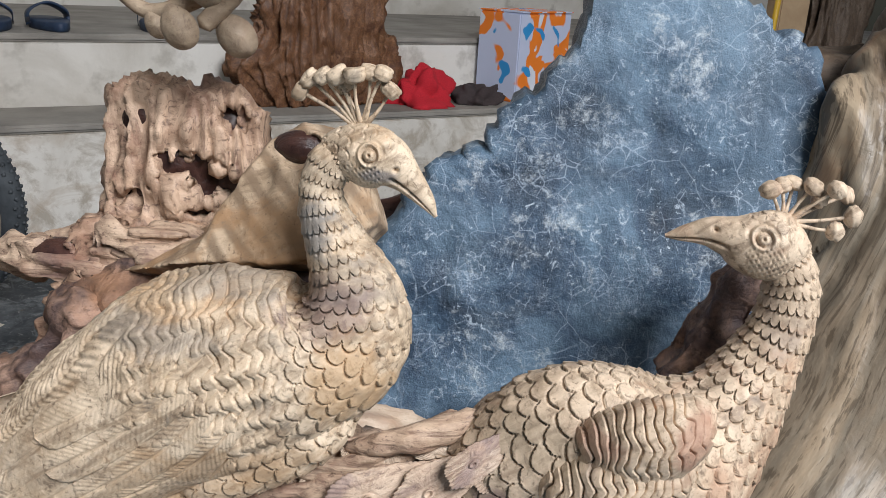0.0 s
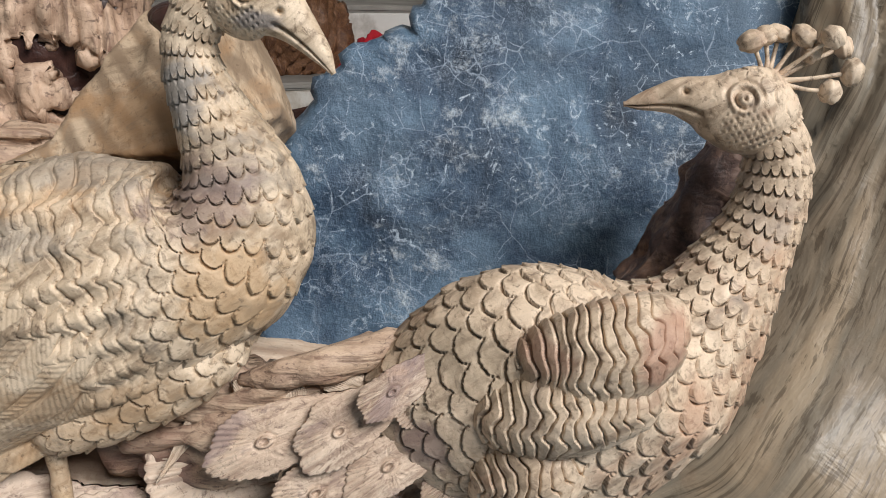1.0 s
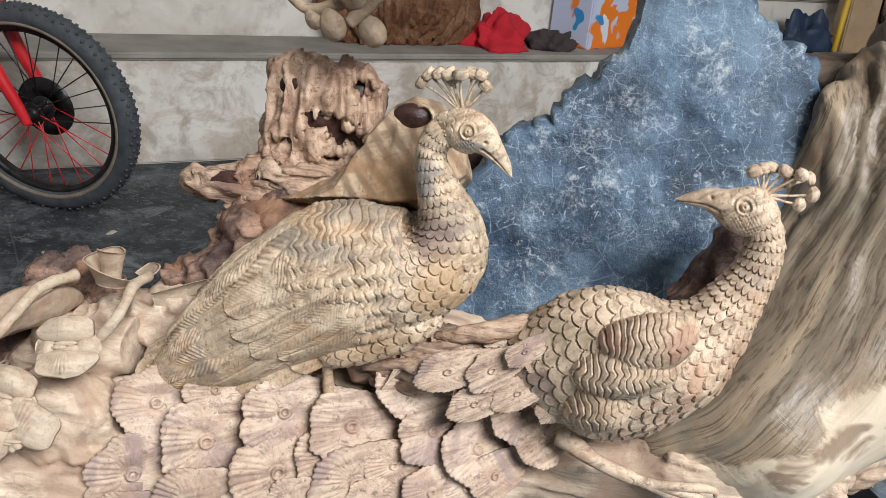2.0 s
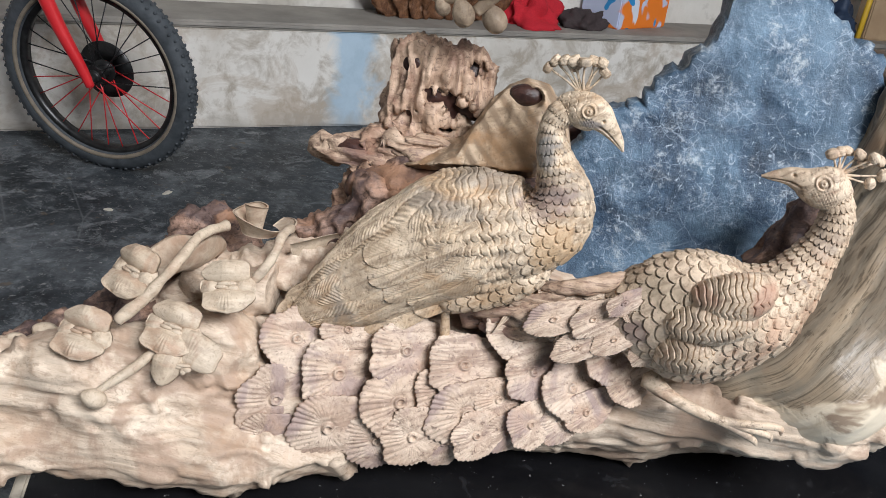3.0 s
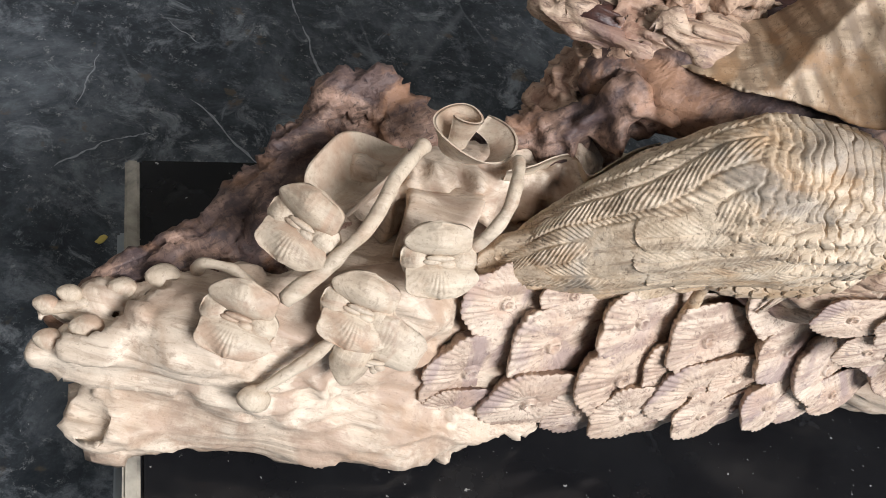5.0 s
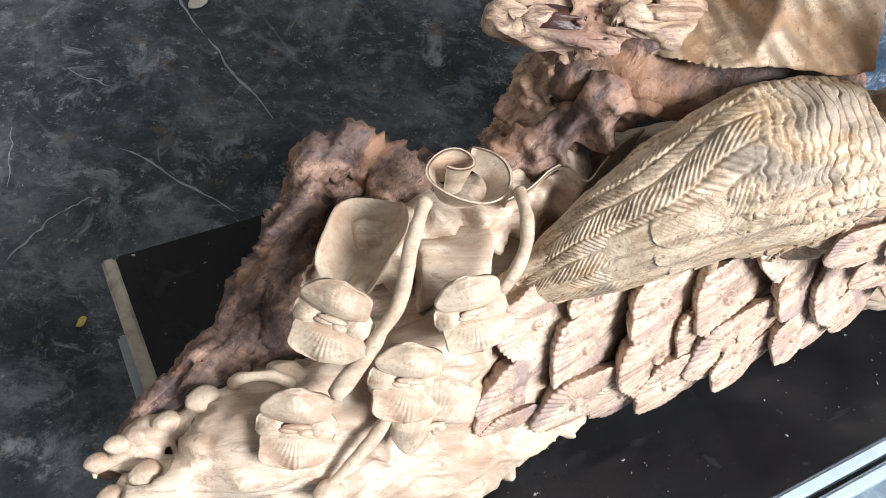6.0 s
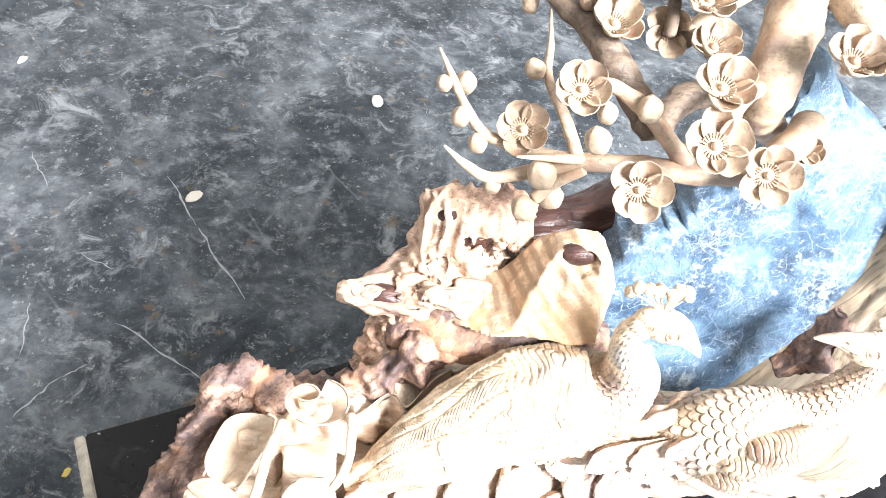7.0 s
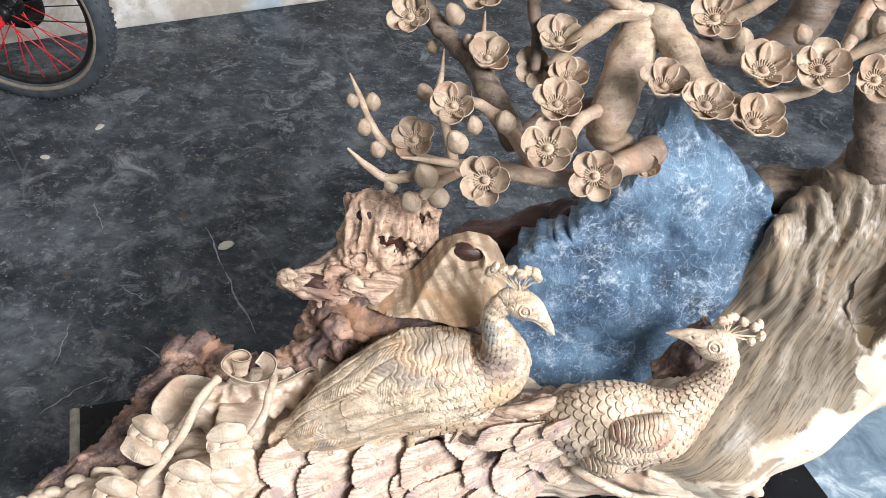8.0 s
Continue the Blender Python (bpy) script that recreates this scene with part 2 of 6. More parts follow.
    return m.done(c, rough, [(m.noise(75, 4, 0.6, 0.5), 0.35 * calm, 0.003), (lines, bump, 0.0018), (m.noise(300, 4, 0.7), 0.45, 0.0008)], spec=0.35)


PURPLE, GREY = (0.20, 0.13, 0.125), (0.21, 0.195, 0.175)
W_BIRD = wood("carved_pale_wood", (0.66, 0.53, 0.39), (0.50, 0.375, 0.25), (0.13, 0.085, 0.055), (0.24, 0.20, 0.16), (1.4, 1, 1), (0, radians(-35), 0), stains=0.42, second=(0.44, 0.27, 0.14), marks=(
    ((-0.010, 0.415, 0.556), (0.024, 0.05, 0.018), PURPLE, 0.55), ((-0.060, 0.42, 0.562), (0.055, 0.06, 0.008), GREY, 0.5), ((-0.017, 0.425, 0.590), (0.013, 0.04, 0.016), (0.22, 0.22, 0.22), 0.7),
    ((-0.090, 0.41, 0.540), (0.04, 0.05, 0.010), GREY, 0.5), ((0.004, 0.41, 0.520), (0.022, 0.05, 0.028), (0.46, 0.29, 0.15), 0.6), ((-0.05, 0.40, 0.475), (0.035, 0.05, 0.014), (0.42, 0.27, 0.15), 0.55), ((-0.14, 0.41, 0.47), (0.05, 0.05, 0.010), GREY, 0.15), ((0.012, 0.43, 0.617), (0.010, 0.02, 0.004), (0.17, 0.16, 0.17), 0.7)))
W_BIRD2 = wood("carved_yellow_wood", (0.66, 0.525, 0.39), (0.50, 0.375, 0.26), (0.14, 0.095, 0.065), (0.29, 0.225, 0.175), (1.4, 1, 1), (0, radians(-35), 0), stains=0.40, second=(0.44, 0.25, 0.16), marks=(
    ((0.158, 0.385, 0.520), (0.012, 0.03, 0.014), (0.36, 0.19, 0.13), 0.65), ((0.112, 0.385, 0.512), (0.016, 0.03, 0.010), (0.38, 0.21, 0.15), 0.55), ((0.09, 0.40, 0.50), (0.03, 0.05, 0.014), (0.30, 0.24, 0.17), 0.5), ((0.075, 0.41, 0.46), (0.014, 0.03, 0.012), PURPLE, 0.6)))
W_LOG = wood("driftwood_cream", (0.66, 0.545, 0.425), (0.52, 0.395, 0.29), (0.19, 0.12, 0.08), (0.36, 0.245, 0.175), (0.30, 1.2, 1.2), stains=0.49, second=(0.46, 0.315, 0.215), bump=0.45, calm=0.6)
W_FEATHER = wood("feather_wood", (0.62, 0.495, 0.385), (0.49, 0.355, 0.26), (0.14, 0.085, 0.065), (0.26, 0.185, 0.175), stains=0.45, vary=0.08, second=(0.49, 0.335, 0.24), bump=0.4)
W_STUMP = wood("root_orange_brown", (0.60, 0.435, 0.315), (0.41, 0.265, 0.18), (0.08, 0.042, 0.03), (0.15, 0.075, 0.06), (1.0, 1.2, 0.5), (0, radians(90), 0), stains=0.42, bump=0.9, second=(0.30, 0.15, 0.10))
W_SHELF = wood("root_shelf_wood", (0.56, 0.415, 0.30), (0.37, 0.245, 0.17), (0.08, 0.045, 0.035), (0.17, 0.10, 0.09), (0.6, 1.2, 1.6), stains=0.46, bump=0.9, second=(0.30, 0.17, 0.12))
# near-black red-brown that paints shade in hollows and behind the stone
W_SHADE = wood("dark_shade_wood", (0.060, 0.028, 0.022), (0.035, 0.016, 0.013), (0.015, 0.008, 0.008), (0.025, 0.010, 0.012), (1.6, 1.2, 0.5), stains=0.4, bump=1.0, rough=0.35, second=(0.08, 0.036, 0.026))
W_BARK = wood("dark_bark", (0.36, 0.23, 0.17), (0.105, 0.062, 0.047), (0.03, 0.018, 0.014), (0.050, 0.034, 0.038), (1, 1, 1), (0, 0, radians(45)), stains=0.52, bump=1.0, rough=0.6, second=(0.38, 0.20, 0.11))
W_FOLD = wood("smooth_fold", (0.60, 0.465, 0.33), (0.44, 0.315, 0.205), (0.15, 0.10, 0.065), (0.22, 0.19, 0.15), (1.6, 1, 0.6), (0, radians(-30), 0), stains=0.42, second=(0.44, 0.25, 0.12), bands=(26.0, (0, radians(-40), radians(15)), 0.85))
W_FLOWER = wood("blossom_wood", (0.58, 0.48, 0.365), (0.46, 0.36, 0.26), (0.20, 0.14, 0.10), (0.27, 0.20, 0.155), stains=0.36, vary=0.18, calm=0.6)
W_BLOSSOM = wood("blossom_cup_wood", (0.42, 0.325, 0.23), (0.30, 0.222, 0.152), (0.15, 0.10, 0.07), (0.21, 0.15, 0.115), stains=0.44, vary=0.2, calm=0.8)
W_BRANCH = wood("branch_wood", (0.44, 0.34, 0.24), (0.31, 0.225, 0.152), (0.14, 0.092, 0.066), (0.18, 0.122, 0.096), stains=0.46, calm=0.75)
W_DARK = wood("dark_branch", (0.18, 0.135, 0.10), (0.105, 0.073, 0.053), (0.04, 0.028, 0.022), (0.07, 0.05, 0.042), stains=0.4, second=(0.14, 0.09, 0.055))


def trunk_material():
    """Grey-brown heartwood whose grain bends round the bowl, cream sapwood below a ragged border."""
    m = Nodes("grey_brown_trunk")
    xyz = m.put("ShaderNodeSeparateXYZ", {0: m.co}).outputs
    ex = m.put("ShaderNodeMath", {0: xyz[0], 1: 0.05}, operation="ADD").outputs[0]
    ez = m.put("ShaderNodeMath", {0: xyz[2], 1: 0.68}, operation="SUBTRACT").outputs[0]
    radius = m.put("ShaderNodeVectorMath", {0: m.put("ShaderNodeCombineXYZ", {0: ex, 2: ez}).outputs[0]}, operation="LENGTH").outputs["Value"]
    turn = m.put("ShaderNodeMath", {0: ez, 1: ex}, operation="ARCTAN2").outputs[0]
    turn = m.put("ShaderNodeMath", {0: turn, 1: 0.005}, operation="MULTIPLY").outputs[0]
    bend = m.put("ShaderNodeMath", {0: m.noise(6, 2, 0.45), 1: 0.05, 2: radius}, operation="MULTIPLY_ADD").outputs[0]
    co = m.put("ShaderNodeCombineXYZ", {0: bend, 1: m.put("ShaderNodeMath", {0: xyz[1], 1: 0.2}, operation="MULTIPLY").outputs[0], 2: turn}).outputs[0]
    broad = m.noise(22, 4, 0.55, 0.5, co)
    c = m.ramp(broad, [(0.32, (0.080, 0.055, 0.036)), (0.42, (0.185, 0.135, 0.090)), (0.50, (0.20, 0.165, 0.122)), (0.58, (0.29, 0.22, 0.148)), (0.72, (0.42, 0.335, 0.235))])
    olive = m.ramp(m.noise(11, 4, 0.6, 0.8), [(0.52, 0.0), (0.66, 0.6)])
    c = m.mix(olive, c, (0.165, 0.150, 0.118))
    band = m.noise(95, 5, 0.65, 0.15, co)
    c = m.mix(m.ramp(band, [(0.34, 0.75), (0.48, 0.0)]), c, (0.085, 0.060, 0.040))
    c = m.mix(m.ramp(band, [(0.56, 0.0), (0.72, 0.4)]), c, (0.42, 0.335, 0.235))
    hair = m.noise(520, 4, 0.65, 0.1, co)
    c = m.mix(m.ramp(hair, [(0.40, 0.65), (0.47, 0.0)]), c, (0.070, 0.050, 0.033))
    c = m.mix(m.ramp(hair, [(0.55, 0.0), (0.68, 0.25)]), c, (0.42, 0.33, 0.23))
    rust = m.ramp(m.noise(14, 4, 0.6, 1.0), [(0.60, 0.0), (0.70, 0.55)])
    c = m.mix(rust, c, (0.23, 0.115, 0.055))
    line = m.put("ShaderNodeMath", {0: xyz[0], 1: -0.75, 2: xyz[2]}, operation="MULTIPLY_ADD").outputs[0]
    line = m.put("ShaderNodeMath", {0: m.noise(20, 5, 0.5, 0.5), 1: 0.11, 2: line}, operation="MULTIPLY_ADD").outputs[0]
    sap = m.ramp(line, [(0.303, 1.0), (0.311, 0.0)])
    q = m.put("ShaderNodeVectorMath", {0: m.put("ShaderNodeVectorMath", {0: m.co, 1: (0.372, 0.50, 0.540)}, operation="SUBTRACT").outputs[0], 1: (0.034, 0.06, 0.050)}, operation="DIVIDE").outputs[0]
    q = m.put("ShaderNodeVectorMath", {0: q}, operation="LENGTH").outputs["Value"]
    q = m.put("ShaderNodeMath", {0: m.noise(28, 5, 0.55, 0.6), 1: 1.4, 2: q}, operation="MULTIPLY_ADD").outputs[0]
    spot = m.ramp(m.put("ShaderNodeMath", {0: q, 1: 0.5}, operation="MULTIPLY").outputs[0], [(0.76, 0.9), (0.82, 0.0)])
    sap = m.put("ShaderNodeMath", {0: sap, 1: spot}, operation="MAXIMUM").outputs[0]
    cream = m.ramp(m.noise(40, 5, 0.6, 0.5, co), [(0.3, (0.46, 0.36, 0.25)), (0.55, (0.68, 0.58, 0.44))])
    cream = m.mix(m.ramp(m.noise(18, 4, 0.6, 1.0), [(0.56, 0.0), (0.62, 0.8)]), cream, (0.20, 0.13, 0.085))
    c = m.mix(sap, c, cream)
    knife = m.put("ShaderNodeMath", {0: sap, 1: m.noise(55, 4, 0.6, 0.6)}, operation="ADD").outputs[0]
    return m.done(c, 0.42, [(band, 0.3, 0.0018), (hair, 0.3, 0.0006), (knife, 0.5, 0.002)], spec=0.35)


W_TRUNK = trunk_material()


def stone_material():
    m = Nodes("blue_veined_stone")
    c = m.ramp(m.noise(16, 6, 0.6, 0.8), [(0.34, (0.009, 0.022, 0.042)), (0.50, (0.032, 0.066, 0.114)), (0.68, (0.115, 0.19, 0.27))])
    c = m.mix(m.ramp(m.noise(6.5, 4, 0.6, 0.6), [(0.46, 0.0), (0.64, 0.55)]), c, (0.17, 0.26, 0.345))
    patch = m.ramp(m.noise(21, 10, 0.82, 0.1), [(0.55, 0.0), (0.65, 0.8)])
    c = m.mix(patch, c, (0.54, 0.59, 0.62))
    for scale, width, amount, tone in ((8, 0.0045, 0.8, (0.55, 0.63, 0.72)), (26, 0.007, 0.45, (0.46, 0.55, 0.66)), (60, 0.012, 0.5, (0.42, 0.51, 0.62)), (110, 0.014, 0.4, (0.36, 0.45, 0.56))):
        ridge = m.put("ShaderNodeMath", {0: m.put("ShaderNodeMath", {0: m.noise(scale, 7, 0.68, 1.6), 1: 0.5}, operation="SUBTRACT").outputs[0]}, operation="ABSOLUTE").outputs[0]
        line = m.ramp(ridge, [(0.0, amount), (width, 0.0)])
        gate = m.ramp(m.noise(min(scale * 1.3, 30), 3, 0.6), [(0.50, 0.0), (0.62, 1.0)])
        c = m.mix(m.put("ShaderNodeMath", {0: line, 1: gate}, operation="MULTIPLY").outputs[0], c, tone)
    for scale, width, amount in ((16, 0.006, 0.42), (34, 0.012, 0.42), (85, 0.032, 0.5)):
        bent = m.put("ShaderNodeVectorMath", {0: m.put("ShaderNodeTexNoise", {"Vector": m.co, "Scale": scale * 1.4, "Detail": 3.0}).outputs["Color"], 1: (0.35 / scale,) * 3, 2: m.co}, operation="MULTIPLY_ADD").outputs[0]
        crack = m.put("ShaderNodeTexVoronoi", {"Vector": bent, "Scale": scale}, feature="DISTANCE_TO_EDGE").outputs["Distance"]
        gate = m.ramp(m.noise(scale * 0.6, 5, 0.7), [(0.50, 0.0), (0.58, 1.0)])
        c = m.mix(m.put("ShaderNodeMath", {0: m.ramp(crack, [(0.0, amount), (width, 0.0)]), 1: gate}, operation="MULTIPLY").outputs[0], c, (0.46, 0.55, 0.65))
    fleck = m.ramp(m.noise(150, 5, 0.8, 0.9), [(0.585, 0.0), (0.63, 0.85)])
    fleck = m.put("ShaderNodeMath", {0: fleck, 1: m.ramp(m.noise(14, 4, 0.6), [(0.40, 0.15), (0.58, 1.0)])}, operation="MULTIPLY").outputs[0]
    c = m.mix(fleck, c, (0.42, 0.50, 0.58))
    fine = m.noise(260, 5, 0.7)
    return m.done(c, m.ramp(fine, [(0.3, 0.32), (0.7, 0.55)]), [(m.noise(40, 8, 0.7), 0.7, 0.006), (fine, 0.5, 0.0012)], spec=0.5)


STONE = stone_material()


def floor_material():
    m = Nodes("polished_dark_concrete")
    c = m.ramp(m.noise(5.5, 9, 0.76, 0.3), [(0.36, (0.016, 0.020, 0.024)), (0.50, (0.044, 0.051, 0.058)), (0.66, (0.13, 0.143, 0.156))])
    spots = m.ramp(m.noise(13, 9, 0.78, 0.9), [(0.55, 0.0), (0.66, 0.75)])
    c = m.mix(spots, c, (0.28, 0.295, 0.31))
    dust = m.ramp(m.noise(60, 7, 0.8), [(0.58, 0.0), (0.65, 0.8)])
    c = m.mix(dust, c, (0.30, 0.30, 0.295))
    haze = m.ramp(m.noise(16, 9, 0.78, 0.3), [(0.52, 0.0), (0.64, 0.6)])
    c = m.mix(haze, c, (0.21, 0.225, 0.24))
    brown = m.ramp(m.noise(24, 4, 0.6), [(0.64, 0.0), (0.70, 0.6)])
    c = m.mix(brown, c, (0.13, 0.095, 0.06))
    speck = m.ramp(m.noise(125, 4, 0.65, 0.8), [(0.675, 0.0), (0.70, 0.9)])
    c = m.mix(m.put("ShaderNodeMath", {0: speck, 1: m.ramp(m.noise(5, 3), [(0.42, 0.15), (0.60, 1.0)])}, operation="MULTIPLY").outputs[0], c, (0.42, 0.42, 0.41))
    brush = m.ramp(m.noise(22, 6, 0.7, 1.5, m.stretch(1.0, 0.16, 1, (0, 0, -0.9))), [(0.58, 0.0), (0.74, 0.3)])
    c = m.mix(brush, c, (0.17, 0.18, 0.195))
    scr = m.put("ShaderNodeTexVoronoi", {"Vector": m.stretch(1, 0.22, 1, (0, 0, 0.5)), "Scale": 5.0}, feature="DISTANCE_TO_EDGE").outputs["Distance"]
    gate = m.ramp(m.noise(4, 2), [(0.56, 0.0), (0.62, 1.0)])
    c = m.mix(m.put("ShaderNodeMath", {0: m.ramp(scr, [(0.0, 0.5), (0.012, 0.0)]), 1: gate}, operation="MULTIPLY").outputs[0], c, (0.16, 0.17, 0.18))
    # daylight on the front right floor, painted in as paler blue-grey
    xyz = m.put("ShaderNodeSeparateXYZ", {0: m.co}).outputs
    daylit = m.put("ShaderNodeMath", {0: xyz[1], 1: -0.8, 2: xyz[0]}, operation="MULTIPLY_ADD").outputs[0]
    daylit = m.put("ShaderNodeMath", {0: m.noise(9, 6, 0.65, 0.6), 1: 0.16, 2: daylit}, operation="MULTIPLY_ADD").outputs[0]
    pale = m.ramp(m.noise(14, 8, 0.7, 0.8), [(0.34, (0.10, 0.14, 0.18)), (0.52, (0.19, 0.25, 0.30)), (0.66, (0.48, 0.54, 0.58))])
    c = m.mix(m.ramp(daylit, [(0.24, 0.0), (0.34, 1.0)]), c, pale)
    return m.done(c, m.ramp(m.noise(7, 5, 0.6), [(0.3, 0.38), (0.7, 0.58)]), [(m.noise(35, 5, 0.6), 0.12, 0.002)], spec=0.12)


FLOOR = floor_material()


def plaster_material():
    m = Nodes("stained_cement_render")
    c = m.ramp(m.noise(3.0, 6, 0.6, 0.5), [(0.3, (0.50, 0.465, 0.41)), (0.5, (0.70, 0.67, 0.62)), (0.75, (0.80, 0.78, 0.74))])
    c = m.mix(m.ramp(m.noise(11, 5, 0.6), [(0.55, 0.0), (0.72, 0.55)]), c, (0.27, 0.24, 0.20))
    return m.done(c, 0.85, [(m.noise(40, 6, 0.65), 0.35, 0.004)], spec=0.3)


PLASTER = plaster_material()


def step_top_material():
    m = Nodes("dusty_step_top")
    c = m.ramp(m.noise(6, 6, 0.6), [(0.3, (0.20, 0.185, 0.165)), (0.7, (0.36, 0.335, 0.30))])
    return m.done(c, 0.8, [(m.noise(60, 5, 0.6), 0.3, 0.003)])


STEP_TOP = step_top_material()


def plain(name, a, b, scale, rough, metal=0.0, bump=0.1, spec=0.5, coat=0.0):
    m = Nodes(name)
    n = m.noise(scale, 5, 0.6, 0.3)
    return m.done(m.ramp(n, [(0.3, a), (0.7, b)]), rough, [(m.noise(scale * 6, 4, 0.6), bump, 0.001)], metal, spec, coat)


def table_material():
    m = Nodes("black_lacquer")
    c = m.ramp(m.noise(8, 5, 0.6), [(0.3, (0.004, 0.004, 0.005)), (0.75, (0.013, 0.013, 0.014))])
    dust = m.ramp(m.noise(190, 3, 0.6), [(0.70, 0.0), (0.73, 0.8)])
    smear = m.ramp(m.noise(22, 5, 0.65, 0.5), [(0.62, 0.0), (0.80, 0.35)])
    c = m.mix(dust, c, (0.35, 0.34, 0.32))
    c = m.mix(smear, c, (0.10, 0.10, 0.105))
    return m.done(c, m.ramp(m.noise(15, 5, 0.6), [(0.3, 0.10), (0.7, 0.28)]), [], spec=0.3)


LACQUER = table_material()
# metal trim: the sky's blue reflection is put into the base colour
SKY_TRIM = plain("trim_sky_tint", (0.34, 0.42, 0.52), (0.44, 0.52, 0.62), 30, 0.3)
RAW_EDGE = plain("worn_edge_board", (0.10, 0.09, 0.075), (0.62, 0.55, 0.44), 22, 0.7)
GREY_LEG = plain("grey_leg", (0.24, 0.265, 0.28), (0.38, 0.41, 0.42), 25, 0.5)
RUBBER = plain("tyre_rubber", (0.030, 0.036, 0.042), (0.075, 0.085, 0.095), 30, 0.75, bump=0.3)
RIM = plain("black_rim", (0.015, 0.015, 0.016), (0.05, 0.05, 0.05), 40, 0.35, 0.6)
STEEL = plain("spoke_steel", (0.30, 0.29, 0.28), (0.45, 0.44, 0.42), 60, 0.35, 1.0)
RED = plain("red_paint", (0.55, 0.012, 0.02), (0.68, 0.03, 0.035), 12, 0.3, coat=0.4)
GUM = plain("tan_sidewall", (0.16, 0.13, 0.095), (0.26, 0.22, 0.17), 40, 0.7)

# ---- setting ----
ALONG, DEEP = Vector((0.839, 0.545, 0)), Vector((-0.545, 0.839, 0))
FOOT = Vector((-0.66, 2.225, 0))
WALL_TURN = 33.0


def by_wall(a, d, z=0.0):
    """A place by metres along the lower step, behind its riser and above the floor."""
    return FOOT + a * ALONG + d * DEEP + Vector((0, 0, z))


def slab(name, place, size, turn, material, label, category, bevel=0.006):
    bm = box_bm(size, Matrix.Translation((0, 0, size[2] / 2)), bevel)
    me = bpy.data.meshes.new(name)
    bm.to_mesh(me)
    bm.free()
    me.materials.append(material)
    ob = new(name, me)
    ob.matrix_basis = pose(*place, 0, 0, turn)
    return tagged(ob, label, category, kind="structure")


slab("floor", (0, 0.5, -0.12), (9, 9, 0.12), 0, FLOOR, "dark polished concrete workshop floor, scratched and dusty", "floor")
STEP_Z, STEP_2, TREAD = 0.302, 0.488, 0.26
def riser_material():
    """The lower riser: the same render with a washed blue paint patch and ragged darker patches near the floor."""
    m = Nodes("painted_cement_render")
    c = m.ramp(m.noise(3.0, 6, 0.6, 0.5), [(0.3, (0.50, 0.465, 0.41)), (0.5, (0.70, 0.67, 0.62)), (0.75, (0.80, 0.78, 0.74))])
    c = m.mix(m.ramp(m.noise(11, 7, 0.68, 0.5), [(0.46, 0.0), (0.60, 0.8)]), c, (0.36, 0.31, 0.25))
    c = m.mix(m.ramp(m.noise(5, 6, 0.7, 0.8), [(0.50, 0.0), (0.60, 0.6)]), c, (0.44, 0.36, 0.28))
    xyz = m.put("ShaderNodeSeparateXYZ", {0: m.co}).outputs
    n = m.put("ShaderNodeMath", {0: m.noise(9, 5, 0.6, 0.6), 1: 0.22}, operation="MULTIPLY").outputs[0]
    far = m.put("ShaderNodeMath", {0: m.put("ShaderNodeMath", {0: xyz[0], 1: 0.71}, operation="ADD").outputs[0]}, operation="ABSOLUTE").outputs[0]
    far = m.put("ShaderNodeMath", {0: far, 1: n}, operation="ADD").outputs[0]
    c = m.mix(m.ramp(far, [(0.14, 0.85), (0.19, 0.0)]), c, (0.40, 0.55, 0.68))
    low_patch = m.put("ShaderNodeMath", {0: xyz[2], 1: n}, operation="ADD").outputs[0]
    c = m.mix(m.ramp(low_patch, [(0.10, 0.6), (0.17, 0.0)]), c, (0.36, 0.33, 0.29))
    return m.done(c, 0.85, [(m.noise(40, 6, 0.65), 0.35, 0.004)], spec=0.3)


slab("step_lower", by_wall(0.8, TREAD / 2), (7.0, TREAD, STEP_Z - 0.02), WALL_TURN, riser_material(), "stained cement riser of the lower platform step", "step")
slab("step_lower_top", by_wall(0.8, TREAD / 2 - 0.004, STEP_Z - 0.02), (7.0, TREAD + 0.008, 0.02), WALL_TURN, STEP_TOP, "dusty grey top of the lower step", "step")
slab("step_upper", by_wall(0.8, TREAD + 0.602), (7.0, 1.2, STEP_2 - 0.02), WALL_TURN, PLASTER, "stained cement riser of the upper platform", "step")
slab("step_upper_top", by_wall(0.8, TREAD + 0.602, STEP_2 - 0.02), (7.0, 1.216, 0.02), WALL_TURN, STEP_TOP, "dusty grey top of the upper platform", "step")
slab("wall_back", by_wall(0.8, 1.62), (7.0, 0.2, 1.85), WALL_TURN, PLASTER, "plain cement back wall of the workshop", "wall")
# side walls and ceiling are unseen, added to limit the sky's fill
slab("wall_right", (3.4, 0.4, 0), (0.15, 6.5, 3.0), 0, PLASTER, "plain cement side wall, unseen, added to cut the fill light", "wall")
slab("wall_left", (-3.2, 0.4, 0), (0.15, 6.5, 3.0), 0, PLASTER, "plain cement side wall, unseen, added to cut the fill light", "wall")
slab("ceiling", (0, 1.6, 3.0), (9, 5.6, 0.12), 0, PLASTER, "plain grey ceiling, unseen, added to hold back sky light", "ceiling")

# ---- low black table ----
TABLE_TURN = 20.0
TC, TU, TV = Vector((-0.472, 0.555, 0)), Vector((math.cos(radians(20)), math.sin(radians(20)), 0)), Vector((math.sin(radians(20)), -math.cos(radians(20)), 0))
TABLE_Z, TABLE_L, TABLE_W = 0.272, 0.86, 0.375


def on_table(a, b, z):
    return TC + a * TU + b * TV + Vector((0, 0, z))


